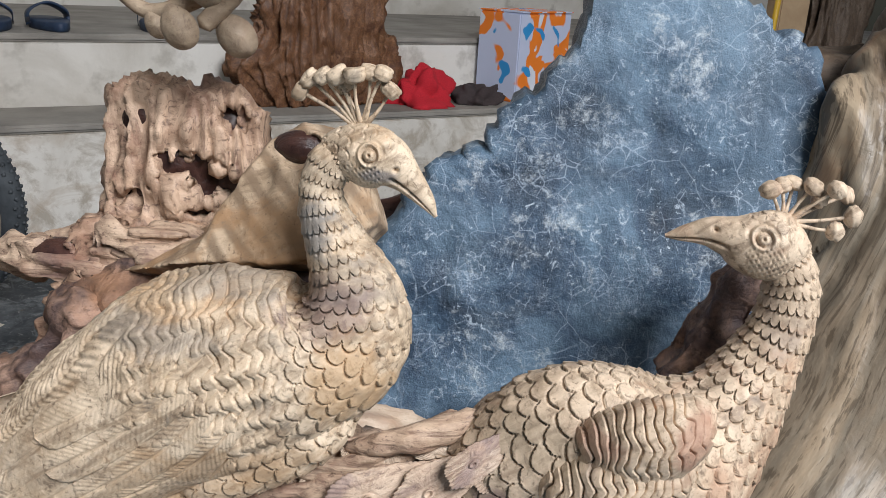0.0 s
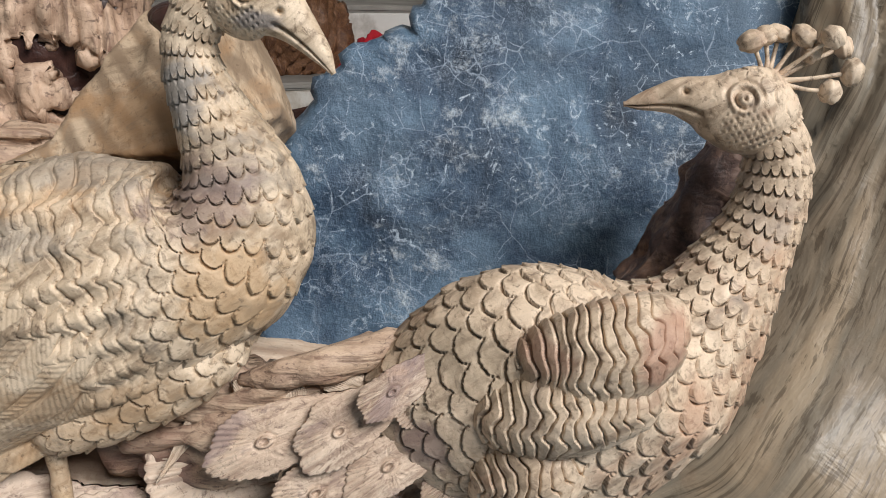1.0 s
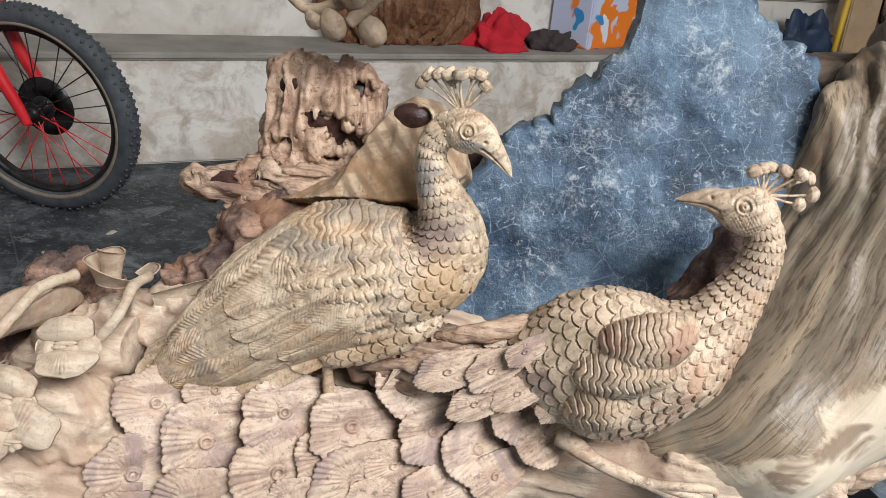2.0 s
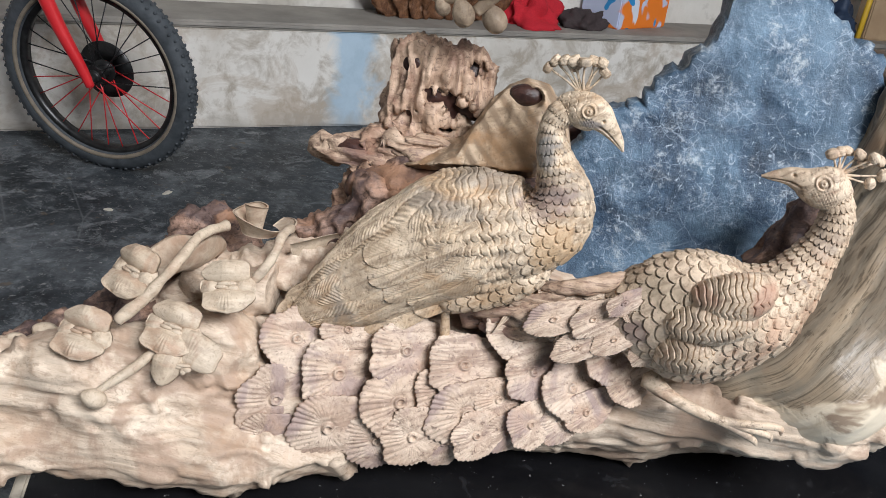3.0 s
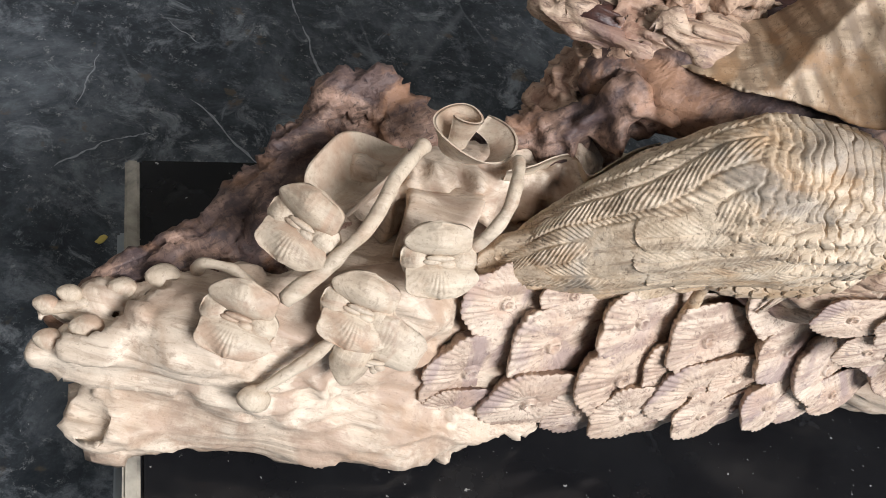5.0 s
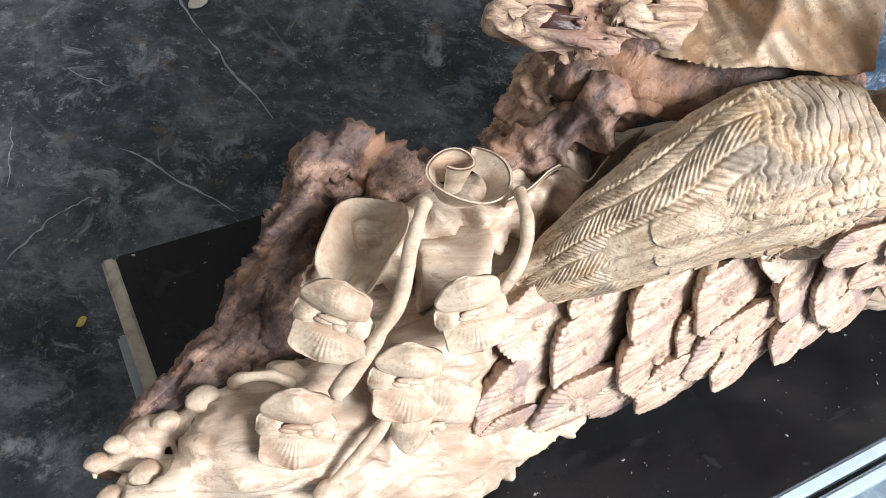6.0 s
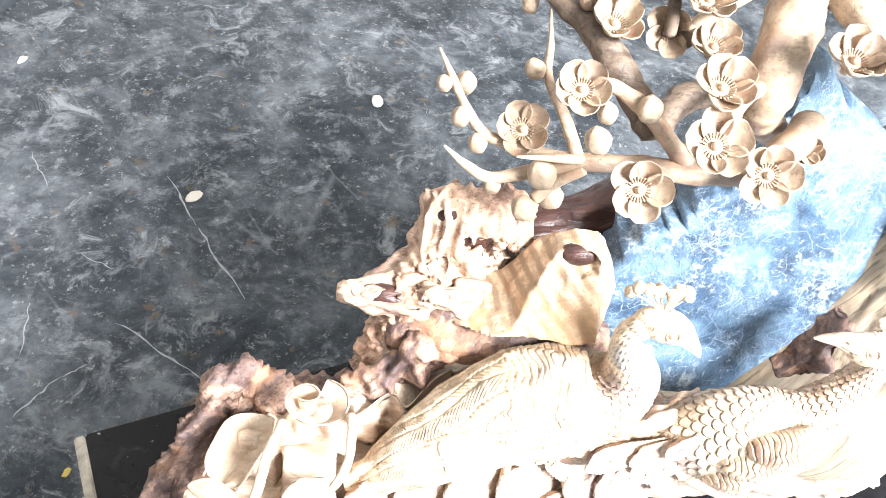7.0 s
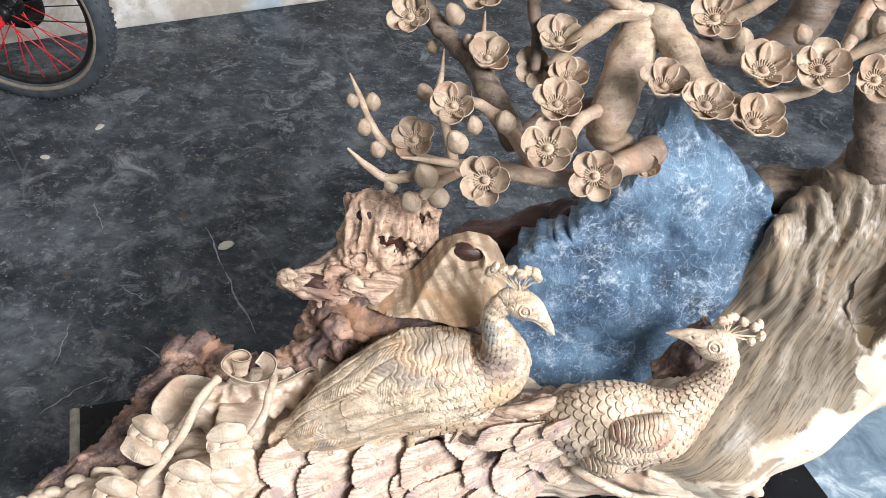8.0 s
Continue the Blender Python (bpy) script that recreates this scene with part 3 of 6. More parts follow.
def low_table():
    tab = thing("low_table", on_table(TABLE_L / 2, TABLE_W / 2, 0), "low glossy black table with metal trim, under the carving", "table")
    turn = Matrix.Rotation(radians(TABLE_TURN), 4, "Z")

    def bar(name, a, b, z, size, mat, label="", bevel=0.002):
        m = Matrix.Translation(on_table(a, b, z)) @ turn
        part(name, box_bm(size, m, bevel), mat, tab, label)

    bar("tabletop", TABLE_L / 2, TABLE_W / 2, TABLE_Z - 0.011, (TABLE_L, TABLE_W, 0.022), LACQUER, "glossy black lacquered top with dust specks")
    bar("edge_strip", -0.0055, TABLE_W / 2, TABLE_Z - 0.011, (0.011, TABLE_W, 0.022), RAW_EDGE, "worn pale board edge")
    bar("side_apron", -0.012, 0.05 + (TABLE_W - 0.05) / 2, TABLE_Z - 0.062, (0.010, TABLE_W - 0.06, 0.075), GREY_LEG)
    bar("edge_trim", TABLE_L / 2, TABLE_W + 0.006, TABLE_Z - 0.012, (TABLE_L, 0.010, 0.026), SKY_TRIM, "front metal trim with its blue-white sky reflection painted in")
    bar("edge_groove", TABLE_L / 2, TABLE_W + 0.0135, TABLE_Z - 0.016, (TABLE_L, 0.003, 0.020), LACQUER)
    bar("edge_trim", TABLE_L / 2, TABLE_W + 0.021, TABLE_Z - 0.014, (TABLE_L, 0.010, 0.026), SKY_TRIM, "front metal trim with its blue-white sky reflection painted in")
    bar("apron", TABLE_L / 2, 0.03, TABLE_Z - 0.05, (TABLE_L - 0.1, 0.02, 0.056), LACQUER)
    bar("apron", TABLE_L / 2, TABLE_W - 0.03, TABLE_Z - 0.05, (TABLE_L - 0.1, 0.02, 0.056), LACQUER)
    for a in (0.02, TABLE_L - 0.03):
        for b in (0.03, TABLE_W - 0.03):
            bar("leg", a, b, (TABLE_Z - 0.022) / 2, (0.035, 0.035, TABLE_Z - 0.022), GREY_LEG, "", 0.004)
    return tab


low_table()

# ---- the carving ----
carving = thing("root_carving", (0.0, 0.46, 0.272), "large carved driftwood root with birds and blossoms on a table", "carving")


def rough(v, f, layers):
    """Moves the points along their normals; layers of (size, height, octaves, stretch)."""
    n = normals(v, f)
    h = np.zeros(len(v))
    for k, (size, height, octv, st) in enumerate(layers):
        h += height * fbm(v * np.array(st), size, octv, 11 * k + 3)
    return v + n * h[:, None]


def log_field(p):
    d = limb(p, [(-0.40, 0.350, 0.330, 0.030), (-0.33, 0.362, 0.340, 0.042), (-0.20, 0.42, 0.334, 0.042), (-0.06, 0.475, 0.332, 0.046), (0.10, 0.525, 0.340, 0.055), (0.22, 0.565, 0.36, 0.070), (0.34, 0.60, 0.37, 0.070)])
    d = blend(d, limb(p, [(-0.42, 0.325, 0.366, 0.013), (-0.36, 0.350, 0.376, 0.026), (-0.25, 0.40, 0.388, 0.03)]), 0.02)
    d = blend(d, limb(p, [(-0.30, 0.46, 0.375, 0.038), (-0.15, 0.50, 0.385, 0.050), (0.0, 0.53, 0.395, 0.052), (0.12, 0.55, 0.39, 0.05)]), 0.04)
    d = blend(d, limb(p, [(-0.405, 0.312, 0.318, 0.024), (-0.34, 0.332, 0.314, 0.017), (-0.29, 0.340, 0.316, 0.020), (-0.235, 0.358, 0.316, 0.024), (-0.15, 0.400, 0.310, 0.022)]), 0.015)
    d = blend(d, limb(p, [(0.03, 0.472, 0.340, 0.020), (0.12, 0.474, 0.358, 0.028), (0.20, 0.472, 0.382, 0.036), (0.27, 0.475, 0.398, 0.042)]), 0.03)
    d = blend(d, limb(p, [(-0.447, 0.341, 0.371, 0.006), (-0.42, 0.350, 0.372, 0.009), (-0.38, 0.368, 0.374, 0.012), (-0.34, 0.378, 0.380, 0.016)]), 0.008)
    d = blend(d, limb(p, [(-0.440, 0.319, 0.366, 0.008), (-0.40, 0.333, 0.362, 0.014), (-0.35, 0.350, 0.360, 0.02)]), 0.008)
    w = p + 0.006 * np.stack([fbm(p, 0.02, 2, 45), fbm(p, 0.02, 2, 46), fbm(p, 0.02, 2, 47)], -1)
    for row in ([(-0.475, 0.296, 0.346, 0.016), (-0.42, 0.298, 0.346, 0.015), (-0.36, 0.302, 0.350, 0.013), (-0.30, 0.310, 0.356, 0.009), (-0.25, 0.322, 0.360, 0.004)], [(-0.46, 0.333, 0.362, 0.005), (-0.42, 0.340, 0.372, 0.005), (-0.39, 0.350, 0.384, 0.004)], [(-0.345, 0.300, 0.330, 0.006), (-0.325, 0.306, 0.332, 0.004)], [(-0.300, 0.312, 0.330, 0.006), (-0.285, 0.318, 0.326, 0.003)], [(-0.385, 0.285, 0.292, 0.012), (-0.350, 0.290, 0.288, 0.008)]):
        d = np.maximum(d, -limb(w, row))
    return np.maximum(d, 0.2725 - p[:, 2])


v, f = surface(log_field, (-0.475, 0.24, 0.262), (0.44, 0.68, 0.49), 0.0032)
v = rough(v, f, [(0.05, 0.004, 2, (0.4, 1, 1.4))])
v = v + normals(v, f) * (-0.0035 + 0.0095 * np.minimum(np.abs(fbm(v * np.array((0.26, 1, 1.2)), 0.026, 3, 81)), 0.6) ** 0.7 - 0.0016 * np.abs(fbm(v * np.array((0.10, 1, 1)), 0.0060, 2, 84)) - 0.006 * mask(fbm(v * np.array((0.7, 1, 1)), 0.020, 2, 83), 0.58, 0.75))[:, None]
v[:, 2] = np.maximum(v[:, 2], 0.2722)
part("log_base", (v, f), W_LOG, carving, "pale driftwood log, weathered and pitted")


def bark_field(p):
    """A thin torn ridge of bark round a dark bowl."""
    p = p + np.array((-0.002, 0.003, 0.011))
    d = limb(p, [(-0.446, 0.350, 0.371, 0.004), (-0.415, 0.374, 0.380, 0.009), (-0.385, 0.397, 0.388, 0.010), (-0.357, 0.430, 0.402, 0.010), (-0.341, 0.468, 0.428, 0.009), (-0.325, 0.500, 0.456, 0.007), (-0.303, 0.511, 0.466, 0.006), (-0.280, 0.500, 0.456, 0.006), (-0.262, 0.492, 0.446, 0.006)])
    wall = limb(p, [(-0.425, 0.368, 0.366, 0.010), (-0.39, 0.394, 0.370, 0.018), (-0.352, 0.442, 0.380, 0.022), (-0.325, 0.492, 0.400, 0.022), (-0.318, 0.500, 0.425, 0.016), (-0.29, 0.505, 0.430, 0.018), (-0.25, 0.502, 0.415, 0.026), (-0.20, 0.515, 0.40, 0.034)])
    d = blend(blend(d, wall, 0.016), limb(p, [(-0.330, 0.425, 0.372, 0.028), (-0.290, 0.462, 0.385, 0.030)]), 0.012)
    w = p + 0.005 * np.stack([fbm(p, 0.014, 2, 56), fbm(p, 0.014, 2, 57), fbm(p, 0.014, 2, 58)], -1)
    bowl = blend(lump(w, (-0.305, 0.462, 0.452), (0.024, 0.036, 0.036)), lump(w, (-0.362, 0.404, 0.418), (0.012, 0.030, 0.022)), 0.012)
    return np.maximum(d, -bowl * 0.8)


v, f = surface(bark_field, (-0.47, 0.33, 0.34), (-0.14, 0.59, 0.49), 0.003)
run = np.array((0.66, 0.66, 0.36))
lie = v - np.outer(v @ run, run) * 0.88
v = v + normals(v, f) * (0.001 - 0.009 * np.abs(fbm(lie, 0.0075, 2, 71, 0.5)) + 0.003 * fbm(v, 0.022, 2, 72) - 0.004 * np.abs(fbm(lie, 0.003, 2, 73)))[:, None]
part("bark_ridge", (v, f), W_BARK, carving, "dark reddish rough bark ridge")


def polygon(x, z, pts):
    """Signed distance to a closed outline in the upright plane."""
    p = np.array(pts, float)
    d, inside = np.full(len(x), 1e9), np.zeros(len(x), bool)
    for (ax, az), (bx, bz) in zip(p, np.roll(p, -1, 0)):
        ex, ez = bx - ax, bz - az
        t = np.clip(((x - ax) * ex + (z - az) * ez) / (ex * ex + ez * ez), 0, 1)
        d = np.minimum(d, np.hypot(x - ax - t * ex, z - az - t * ez))
        cross = (az > z) != (bz > z)
        inside ^= cross & (x < (bx - ax) * (z - az) / (ez if ez else 1e-9) + ax)
    return np.where(inside, -d, d)


def stump_solid(p):
    d = limb(p, [(-0.175, 0.530, 0.40, 0.032), (-0.165, 0.532, 0.47, 0.028), (-0.15, 0.545, 0.53, 0.030)])
    q = p.copy()
    q[:, 1] = 0.565 + (q[:, 1] - 0.565) * 1.7
    d = blend(d, limb(q, [(-0.120, 0.565, 0.53, 0.040), (-0.126, 0.562, 0.575, 0.033), (-0.114, 0.564, 0.602, 0.030)]), 0.02)
    d = blend(d, limb(q, [(-0.138, 0.560, 0.570, 0.026), (-0.140, 0.558, 0.611, 0.021), (-0.118, 0.562, 0.614, 0.019)]), 0.010)
    d = blend(d, limb(q, [(-0.112, 0.568, 0.594, 0.030), (-0.096, 0.566, 0.604, 0.024), (-0.084, 0.560, 0.575, 0.018)]), 0.010)
    return d


HOLLOWS = (((-0.114, 0.54, 0.590), (0.019, 0.04, 0.0095)), ((-0.092, 0.54, 0.580), (0.018, 0.04, 0.0105)), ((-0.088, 0.545, 0.616), (0.012, 0.04, 0.011)), ((-0.078, 0.545, 0.568), (0.016, 0.04, 0.0085)), ((-0.130, 0.54, 0.574), (0.006, 0.04, 0.004)),
    ((-0.106, 0.53, 0.562), (0.010, 0.03, 0.005)), ((-0.190, 0.515, 0.536), (0.018, 0.022, 0.005)), ((-0.160, 0.525, 0.552), (0.018, 0.03, 0.007)), ((-0.175, 0.505, 0.524), (0.02, 0.02, 0.003)), ((-0.16, 0.505, 0.50), (0.016, 0.02, 0.012)), ((-0.058, 0.545, 0.594), (0.008, 0.03, 0.007)),
    ((-0.100, 0.575, 0.640), (0.014, 0.014, 0.012)), ((-0.150, 0.55, 0.566), (0.010, 0.03, 0.006)), ((-0.066, 0.56, 0.630), (0.006, 0.03, 0.008)))


def stump_field(p):
    d = stump_solid(p)
    w = p + 0.0095 * np.stack([fbm(p, 0.012, 3, 51), p[:, 0] * 0, fbm(p, 0.012, 3, 53)], -1)
    for c, s in HOLLOWS:
        d = np.maximum(d, -lump(w, c, s) * 0.8)
    return d


v, f = surface(stump_field, (-0.255, 0.46, 0.37), (-0.05, 0.64, 0.66), 0.0019)
n = normals(v, f)
warp = np.stack([fbm(v, 0.03, 2, 65), fbm(v, 0.03, 2, 66), fbm(v, 0.03, 2, 67)], -1) * 0.004
rise = np.clip((v[:, 2] - 0.545) / 0.02, 0, 1)
flute = np.abs(fbm((v + warp) * np.array((1, 0.5, 0.07)), 0.0062, 2, 61, 0.35))
ledge = np.abs(fbm((v + warp) * np.array((0.12, 0.6, 1)), 0.0075, 2, 64, 0.4))
crag = fbm(v * np.array((0.6, 1, 1)), 0.022, 2, 63)
v = v + n * (0.0045 * crag - 0.0045 + 0.0095 * (np.minimum(flute, 0.6) ** 0.6 * rise + np.minimum(ledge, 0.6) ** 0.6 * (1 - rise)) - 0.004 * mask(fbm((v + warp) * np.array((1, 0.5, 0.3)), 0.012, 2, 68), 0.35, 0.6))[:, None]
part("root_stump", (v, f), W_STUMP, carving, "orange-brown gnarled root stump with dark hollows")
# inset dark core: the hollows' shade is put into its colour
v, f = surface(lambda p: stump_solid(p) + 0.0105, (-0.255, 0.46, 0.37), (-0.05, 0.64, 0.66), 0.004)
part("stump_heart", (rough(v, f, [(0.01, 0.002, 2, (1, 1, 1))]), f), W_SHADE, carving, "dark core that paints the shade inside the hollows")


def shelf_field(p):
    """A flat, layered tongue of root that juts out to the left, under the stump."""
    x, y, z = p.T
    d = polygon(x, z, [(-0.223, 0.527), (-0.200, 0.537), (-0.170, 0.547), (-0.135, 0.554), (-0.110, 0.556), (-0.080, 0.545), (-0.105, 0.520), (-0.120, 0.514), (-0.130, 0.512), (-0.165, 0.514), (-0.195, 0.521)])
    front = 0.512 + 0.36 * np.clip(-0.155 - x, 0, 0.1) + 0.010 * fbm(np.stack([x * 0.25, x * 0, z], -1), 0.010, 2, 88) + 0.25 * np.clip(z - 0.535, 0, 0.05)
    back = 0.585 - 0.62 * np.clip(-0.155 - x, 0, 0.1)
    d = np.maximum(d, np.maximum(front - y, y - back) * 0.85)
    w = p + 0.004 * np.stack([fbm(p, 0.012, 2, 75), fbm(p, 0.012, 2, 76), fbm(p, 0.012, 2, 77)], -1)
    for c, r in (((-0.182, 0.534, 0.546), (0.026, 0.012, 0.012)), ((-0.158, 0.522, 0.540), (0.014, 0.008, 0.010)), ((-0.208, 0.532, 0.536), (0.008, 0.006, 0.006)), ((-0.140, 0.538, 0.556), (0.016, 0.010, 0.010))):
        d = np.maximum(d, -lump(w, c, r) * 0.8)
    return d


v, f = surface(shelf_field, (-0.235, 0.485, 0.50), (-0.04, 0.60, 0.58), 0.002)
w = v + np.stack([0 * v[:, 0], fbm(v, 0.03, 2, 65), fbm(v, 0.03, 2, 66)], -1) * 0.004
v = v + normals(v, f) * (0.0018 - 0.0065 * np.abs(fbm(w * np.array((0.10, 0.5, 1)), 0.0065, 2, 64, 0.4)) + 0.0015 * fbm(v, 0.02, 2, 63) - 0.010 * mask(fbm(v * np.array((0.5, 1, 0.8)), 0.02, 2, 69), 0.62, 0.8))[:, None]
# dark ball set in the tongue's hollow as painted shade
part("shelf_hollow", (lambda vf: (rough(np.array(vf[0]), [q for q in vf[1] if len(q) == 4], [(0.01, 0.002, 2, (1, 1, 1))]), vf[1]))(ball((-0.180, 0.536, 0.535), (0.026, 0.013, 0.0075), 16, 24)), W_SHADE, carving, "dark lining that paints shade into the root tongue's hollow")
part("root_shelf", (v, f), W_SHELF, carving, "layered tongue of root with pale edges and purple-brown hollows")


def fold_field(p):
    """The smooth sheet of wood between the stump and the neck: it leans back from a sharp lower rim, turns a corner by the neck and has a hollow upper lip."""
    x, y, z = p.T
    outline = polygon(x, z, [(-0.150, 0.530), (-0.125, 0.540), (-0.088, 0.558), (-0.070, 0.592), (-0.056, 0.611), (-0.040, 0.619), (-0.022, 0.617), (-0.010, 0.602), (0.004, 0.570), (0.012, 0.530), (0.0, 0.500), (-0.06, 0.495)])
    low = 0.563 + (x + 0.026) * 0.165
    front = 0.466 + 0.88 * (z - 0.565) + 0.35 * np.clip(-0.026 - x, 0, 1) + 1.9 * np.clip(x + 0.024, 0, 1) + 2.6 * np.clip(low - z, 0, 1)
    front = front + 0.0022 * np.sin(x * 120 - z * 60) + 0.0030 * np.abs(fbm(p * np.array((1, 0.2, 0.5)), 0.011, 1, 3))
    back = np.maximum(front + 0.016, 0.548 - 0.5 * np.clip(z - 0.60, 0, 1))
    d = np.maximum(outline, np.maximum(front - y, y - back) * 0.7)
    w = p + 0.003 * np.stack([fbm(p, 0.010, 2, 54), 0 * x, fbm(p, 0.010, 2, 55)], -1)
    d = np.maximum(d, -lump(w, (-0.0385, 0.508, 0.6095), (0.016, 0.013, 0.0095)) * 0.8)
    d = np.maximum(d, -lump(w, (-0.068, 0.540, 0.612), (0.012, 0.022, 0.012)) * 0.8)
    return d


v, f = surface(fold_field, (-0.165, 0.445, 0.485), (0.025, 0.60, 0.63), 0.0017)
part("wood_fold", (rough(v, f, [(0.012, 0.0012, 2, (1, 1, 1))]), f), W_FOLD, carving, "smooth tan folded sheet of wood with grey grain")
v, f = surface(lambda p: limb(p, [(-0.165, 0.520, 0.505, 0.020), (-0.12, 0.515, 0.515, 0.024), (-0.07, 0.508, 0.520, 0.027), (-0.015, 0.505, 0.520, 0.026)]), (-0.20, 0.46, 0.47), (0.03, 0.56, 0.56), 0.003)
part("dark_root", (rough(v, f, [(0.02, 0.005, 2, (0.5, 1, 1)), (0.007, 0.002, 2, (0.3, 1, 1))]), f), W_BARK, carving, "dark knotted root under the folded sheet")
# the lip's hollow gets its shade from a dark ball
part("fold_hollow", ball((-0.0385, 0.521, 0.608), (0.017, 0.010, 0.0095), 10, 16), W_SHADE, carving, "dark lining that paints shade into the lip's hollow")


def root_wedge(p):
    d = polygon(p[:, 0], p[:, 2], [(0.158, 0.505), (0.172, 0.530), (0.186, 0.550), (0.195, 0.570), (0.204, 0.572), (0.206, 0.52)])
    return np.maximum(d, np.abs(p[:, 1] - 0.492 - (p[:, 2] - 0.54) * 0.2) - 0.012)


v, f = surface(root_wedge, (0.14, 0.46, 0.49), (0.25, 0.55, 0.60), 0.0022)
v = rough(v, f, [(0.018, 0.005, 2, (1, 1, 1)), (0.006, 0.002, 2, (1, 1, 0.4))])
part("dark_root", (v, f), W_BARK, carving, "dark reddish wood behind the neck")


# added dark arch in place of the stone's shaded rear edge
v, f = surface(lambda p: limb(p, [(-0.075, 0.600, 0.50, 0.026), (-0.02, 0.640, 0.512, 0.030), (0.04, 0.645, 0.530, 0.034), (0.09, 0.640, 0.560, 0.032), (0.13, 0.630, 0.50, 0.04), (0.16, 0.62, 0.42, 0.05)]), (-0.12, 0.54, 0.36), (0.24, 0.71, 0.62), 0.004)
part("dark_root", (rough(v, f, [(0.03, 0.006, 2, (0.5, 1, 1)), (0.010, 0.003, 2, (0.3, 1, 1))]), f), W_SHADE, carving, "added dark arch standing in for the shade behind the stone")
v, f = surface(lambda p: limb(p, [(0.24, 0.610, 0.615, 0.018), (0.272, 0.625, 0.648, 0.019), (0.312, 0.625, 0.652, 0.019), (0.35, 0.61, 0.63, 0.02)]), (0.20, 0.57, 0.58), (0.40, 0.67, 0.70), 0.004)
part("dark_root", (rough(v, f, [(0.02, 0.005, 2, (0.5, 1, 1)), (0.007, 0.002, 2, (0.3, 1, 1))]), f), W_DARK, carving, "dark brown knob of root between stone and trunk")


def trunk_field(p):
    d = limb(p, [(0.19, 0.475, 0.40, 0.030), (0.25, 0.468, 0.42, 0.048), (0.315, 0.487, 0.465, 0.045), (0.37, 0.515, 0.535, 0.042), (0.45, 0.55, 0.60, 0.05)])
    d = blend(d, limb(p, [(0.21, 0.545, 0.40, 0.065), (0.275, 0.560, 0.50, 0.058), (0.305, 0.562, 0.59, 0.050), (0.318, 0.568, 0.645, 0.042), (0.335, 0.578, 0.685, 0.034)]), 0.075)
    d = blend(d, limb(p, [(0.30, 0.57, 0.42, 0.08), (0.40, 0.585, 0.55, 0.085), (0.42, 0.59, 0.63, 0.066), (0.40, 0.59, 0.69, 0.040)]), 0.06)
    d = blend(d, limb(p, [(0.285, 0.548, 0.58, 0.026), (0.275, 0.555, 0.635, 0.018), (0.284, 0.575, 0.672, 0.012)]), 0.02)
    d = np.maximum(d, -lump(p, (0.352, 0.50, 0.615), (0.016, 0.03, 0.05)))
    return np.maximum(d, 0.2725 - p[:, 2])


v, f = surface(trunk_field, (0.13, 0.38, 0.262), (0.54, 0.70, 0.80), 0.0035)
n = normals(v, f)
sweep = np.hypot(v[:, 0] + 0.05, v[:, 2] - 0.68) + 0.020 * fbm(v, 0.12, 2, 15)
flow = np.stack([sweep, v[:, 1] * 0.35, 0.035 * np.arctan2(v[:, 2] - 0.68, v[:, 0] + 0.05)], -1)
up = np.clip((v[:, 2] - 0.50) / 0.10, 0, 1) * np.clip((v[:, 1] - 0.475) / 0.03, 0, 1)
v = v + n * (fbm(flow, 0.030, 2, 9) * (0.0025 + 0.010 * up) + (0.3 - np.abs(fbm(flow, 0.014, 3, 19))) * (0.0022 + 0.0085 * up))[:, None]
v[:, 2] = np.maximum(v[:, 2], 0.2722)
part("trunk", (v, f), W_TRUNK, carving, "grey-brown ridged trunk with a smooth hollowed bowl and cream sapwood")

# ---- birds ----


def scales(a, b):
    """Overlapping round scales: a rises towards their tips, b runs across. Returns the height, 0 to 1, each edge undercut by a thin cut."""
    k = np.floor(a)

    def local(row):
        off = np.where(np.mod(row, 2) > 0.5, 0.5, 0.0)
        return b + off - np.floor(b + off) - 0.5

    db = local(k - 1)
    tip = k + 0.70 * np.sqrt(np.clip(1 - (2 * db) ** 2, 0, 1)) - 0.05
    over = a < tip
    t = np.where(over, (a - k + 1) / 1.6, (a - k) / 1.6)
    d = np.where(over, np.abs(db), np.abs(local(k)))
    cut = np.where(over, 0.0, np.exp(-(((a - tip - 0.03) / 0.085) ** 2)))
    lip = np.where(over, np.exp(-(((tip - a) / 0.10) ** 2)), 0.0)
    return 0.34 * np.clip(t, 0, 1) ** 1.3 * (1 - 0.25 * (2 * d) ** 2) + 0.10 * lip - 0.85 * cut


def waves(a, b, amp=0.35):
    """Carved wavy cuts across a, thin and deep, the wood between them rising like shingles."""
    s = a + amp * np.sin(b * 2 * np.pi) + 0.10 * np.sin(b * 4.3 * np.pi + a)
    s = s - np.floor(s)
    return 0.30 * s + 0.80 * (1 - np.exp(-(((s - 0.10) / 0.085) ** 2)))


def feathers(a, b):
    """Long overlapping feathers along a, side by side over b: a quill cut and slanting barbs."""
    s = b - np.floor(b)
    edge = 0.5 + 0.5 * s - np.exp(-((s / 0.05) ** 2)) - np.exp(-(((1 - s) / 0.03) ** 2))
    quill = np.exp(-(((s - 0.45) / 0.035) ** 2))
    barb = np.abs(((a * 3.1 + np.abs(s - 0.45) * 7.0) % 1) - 0.5)
    return 0.55 * edge - 0.5 * quill + 0.95 * barb * np.clip(np.abs(s - 0.45) * 8, 0, 1)


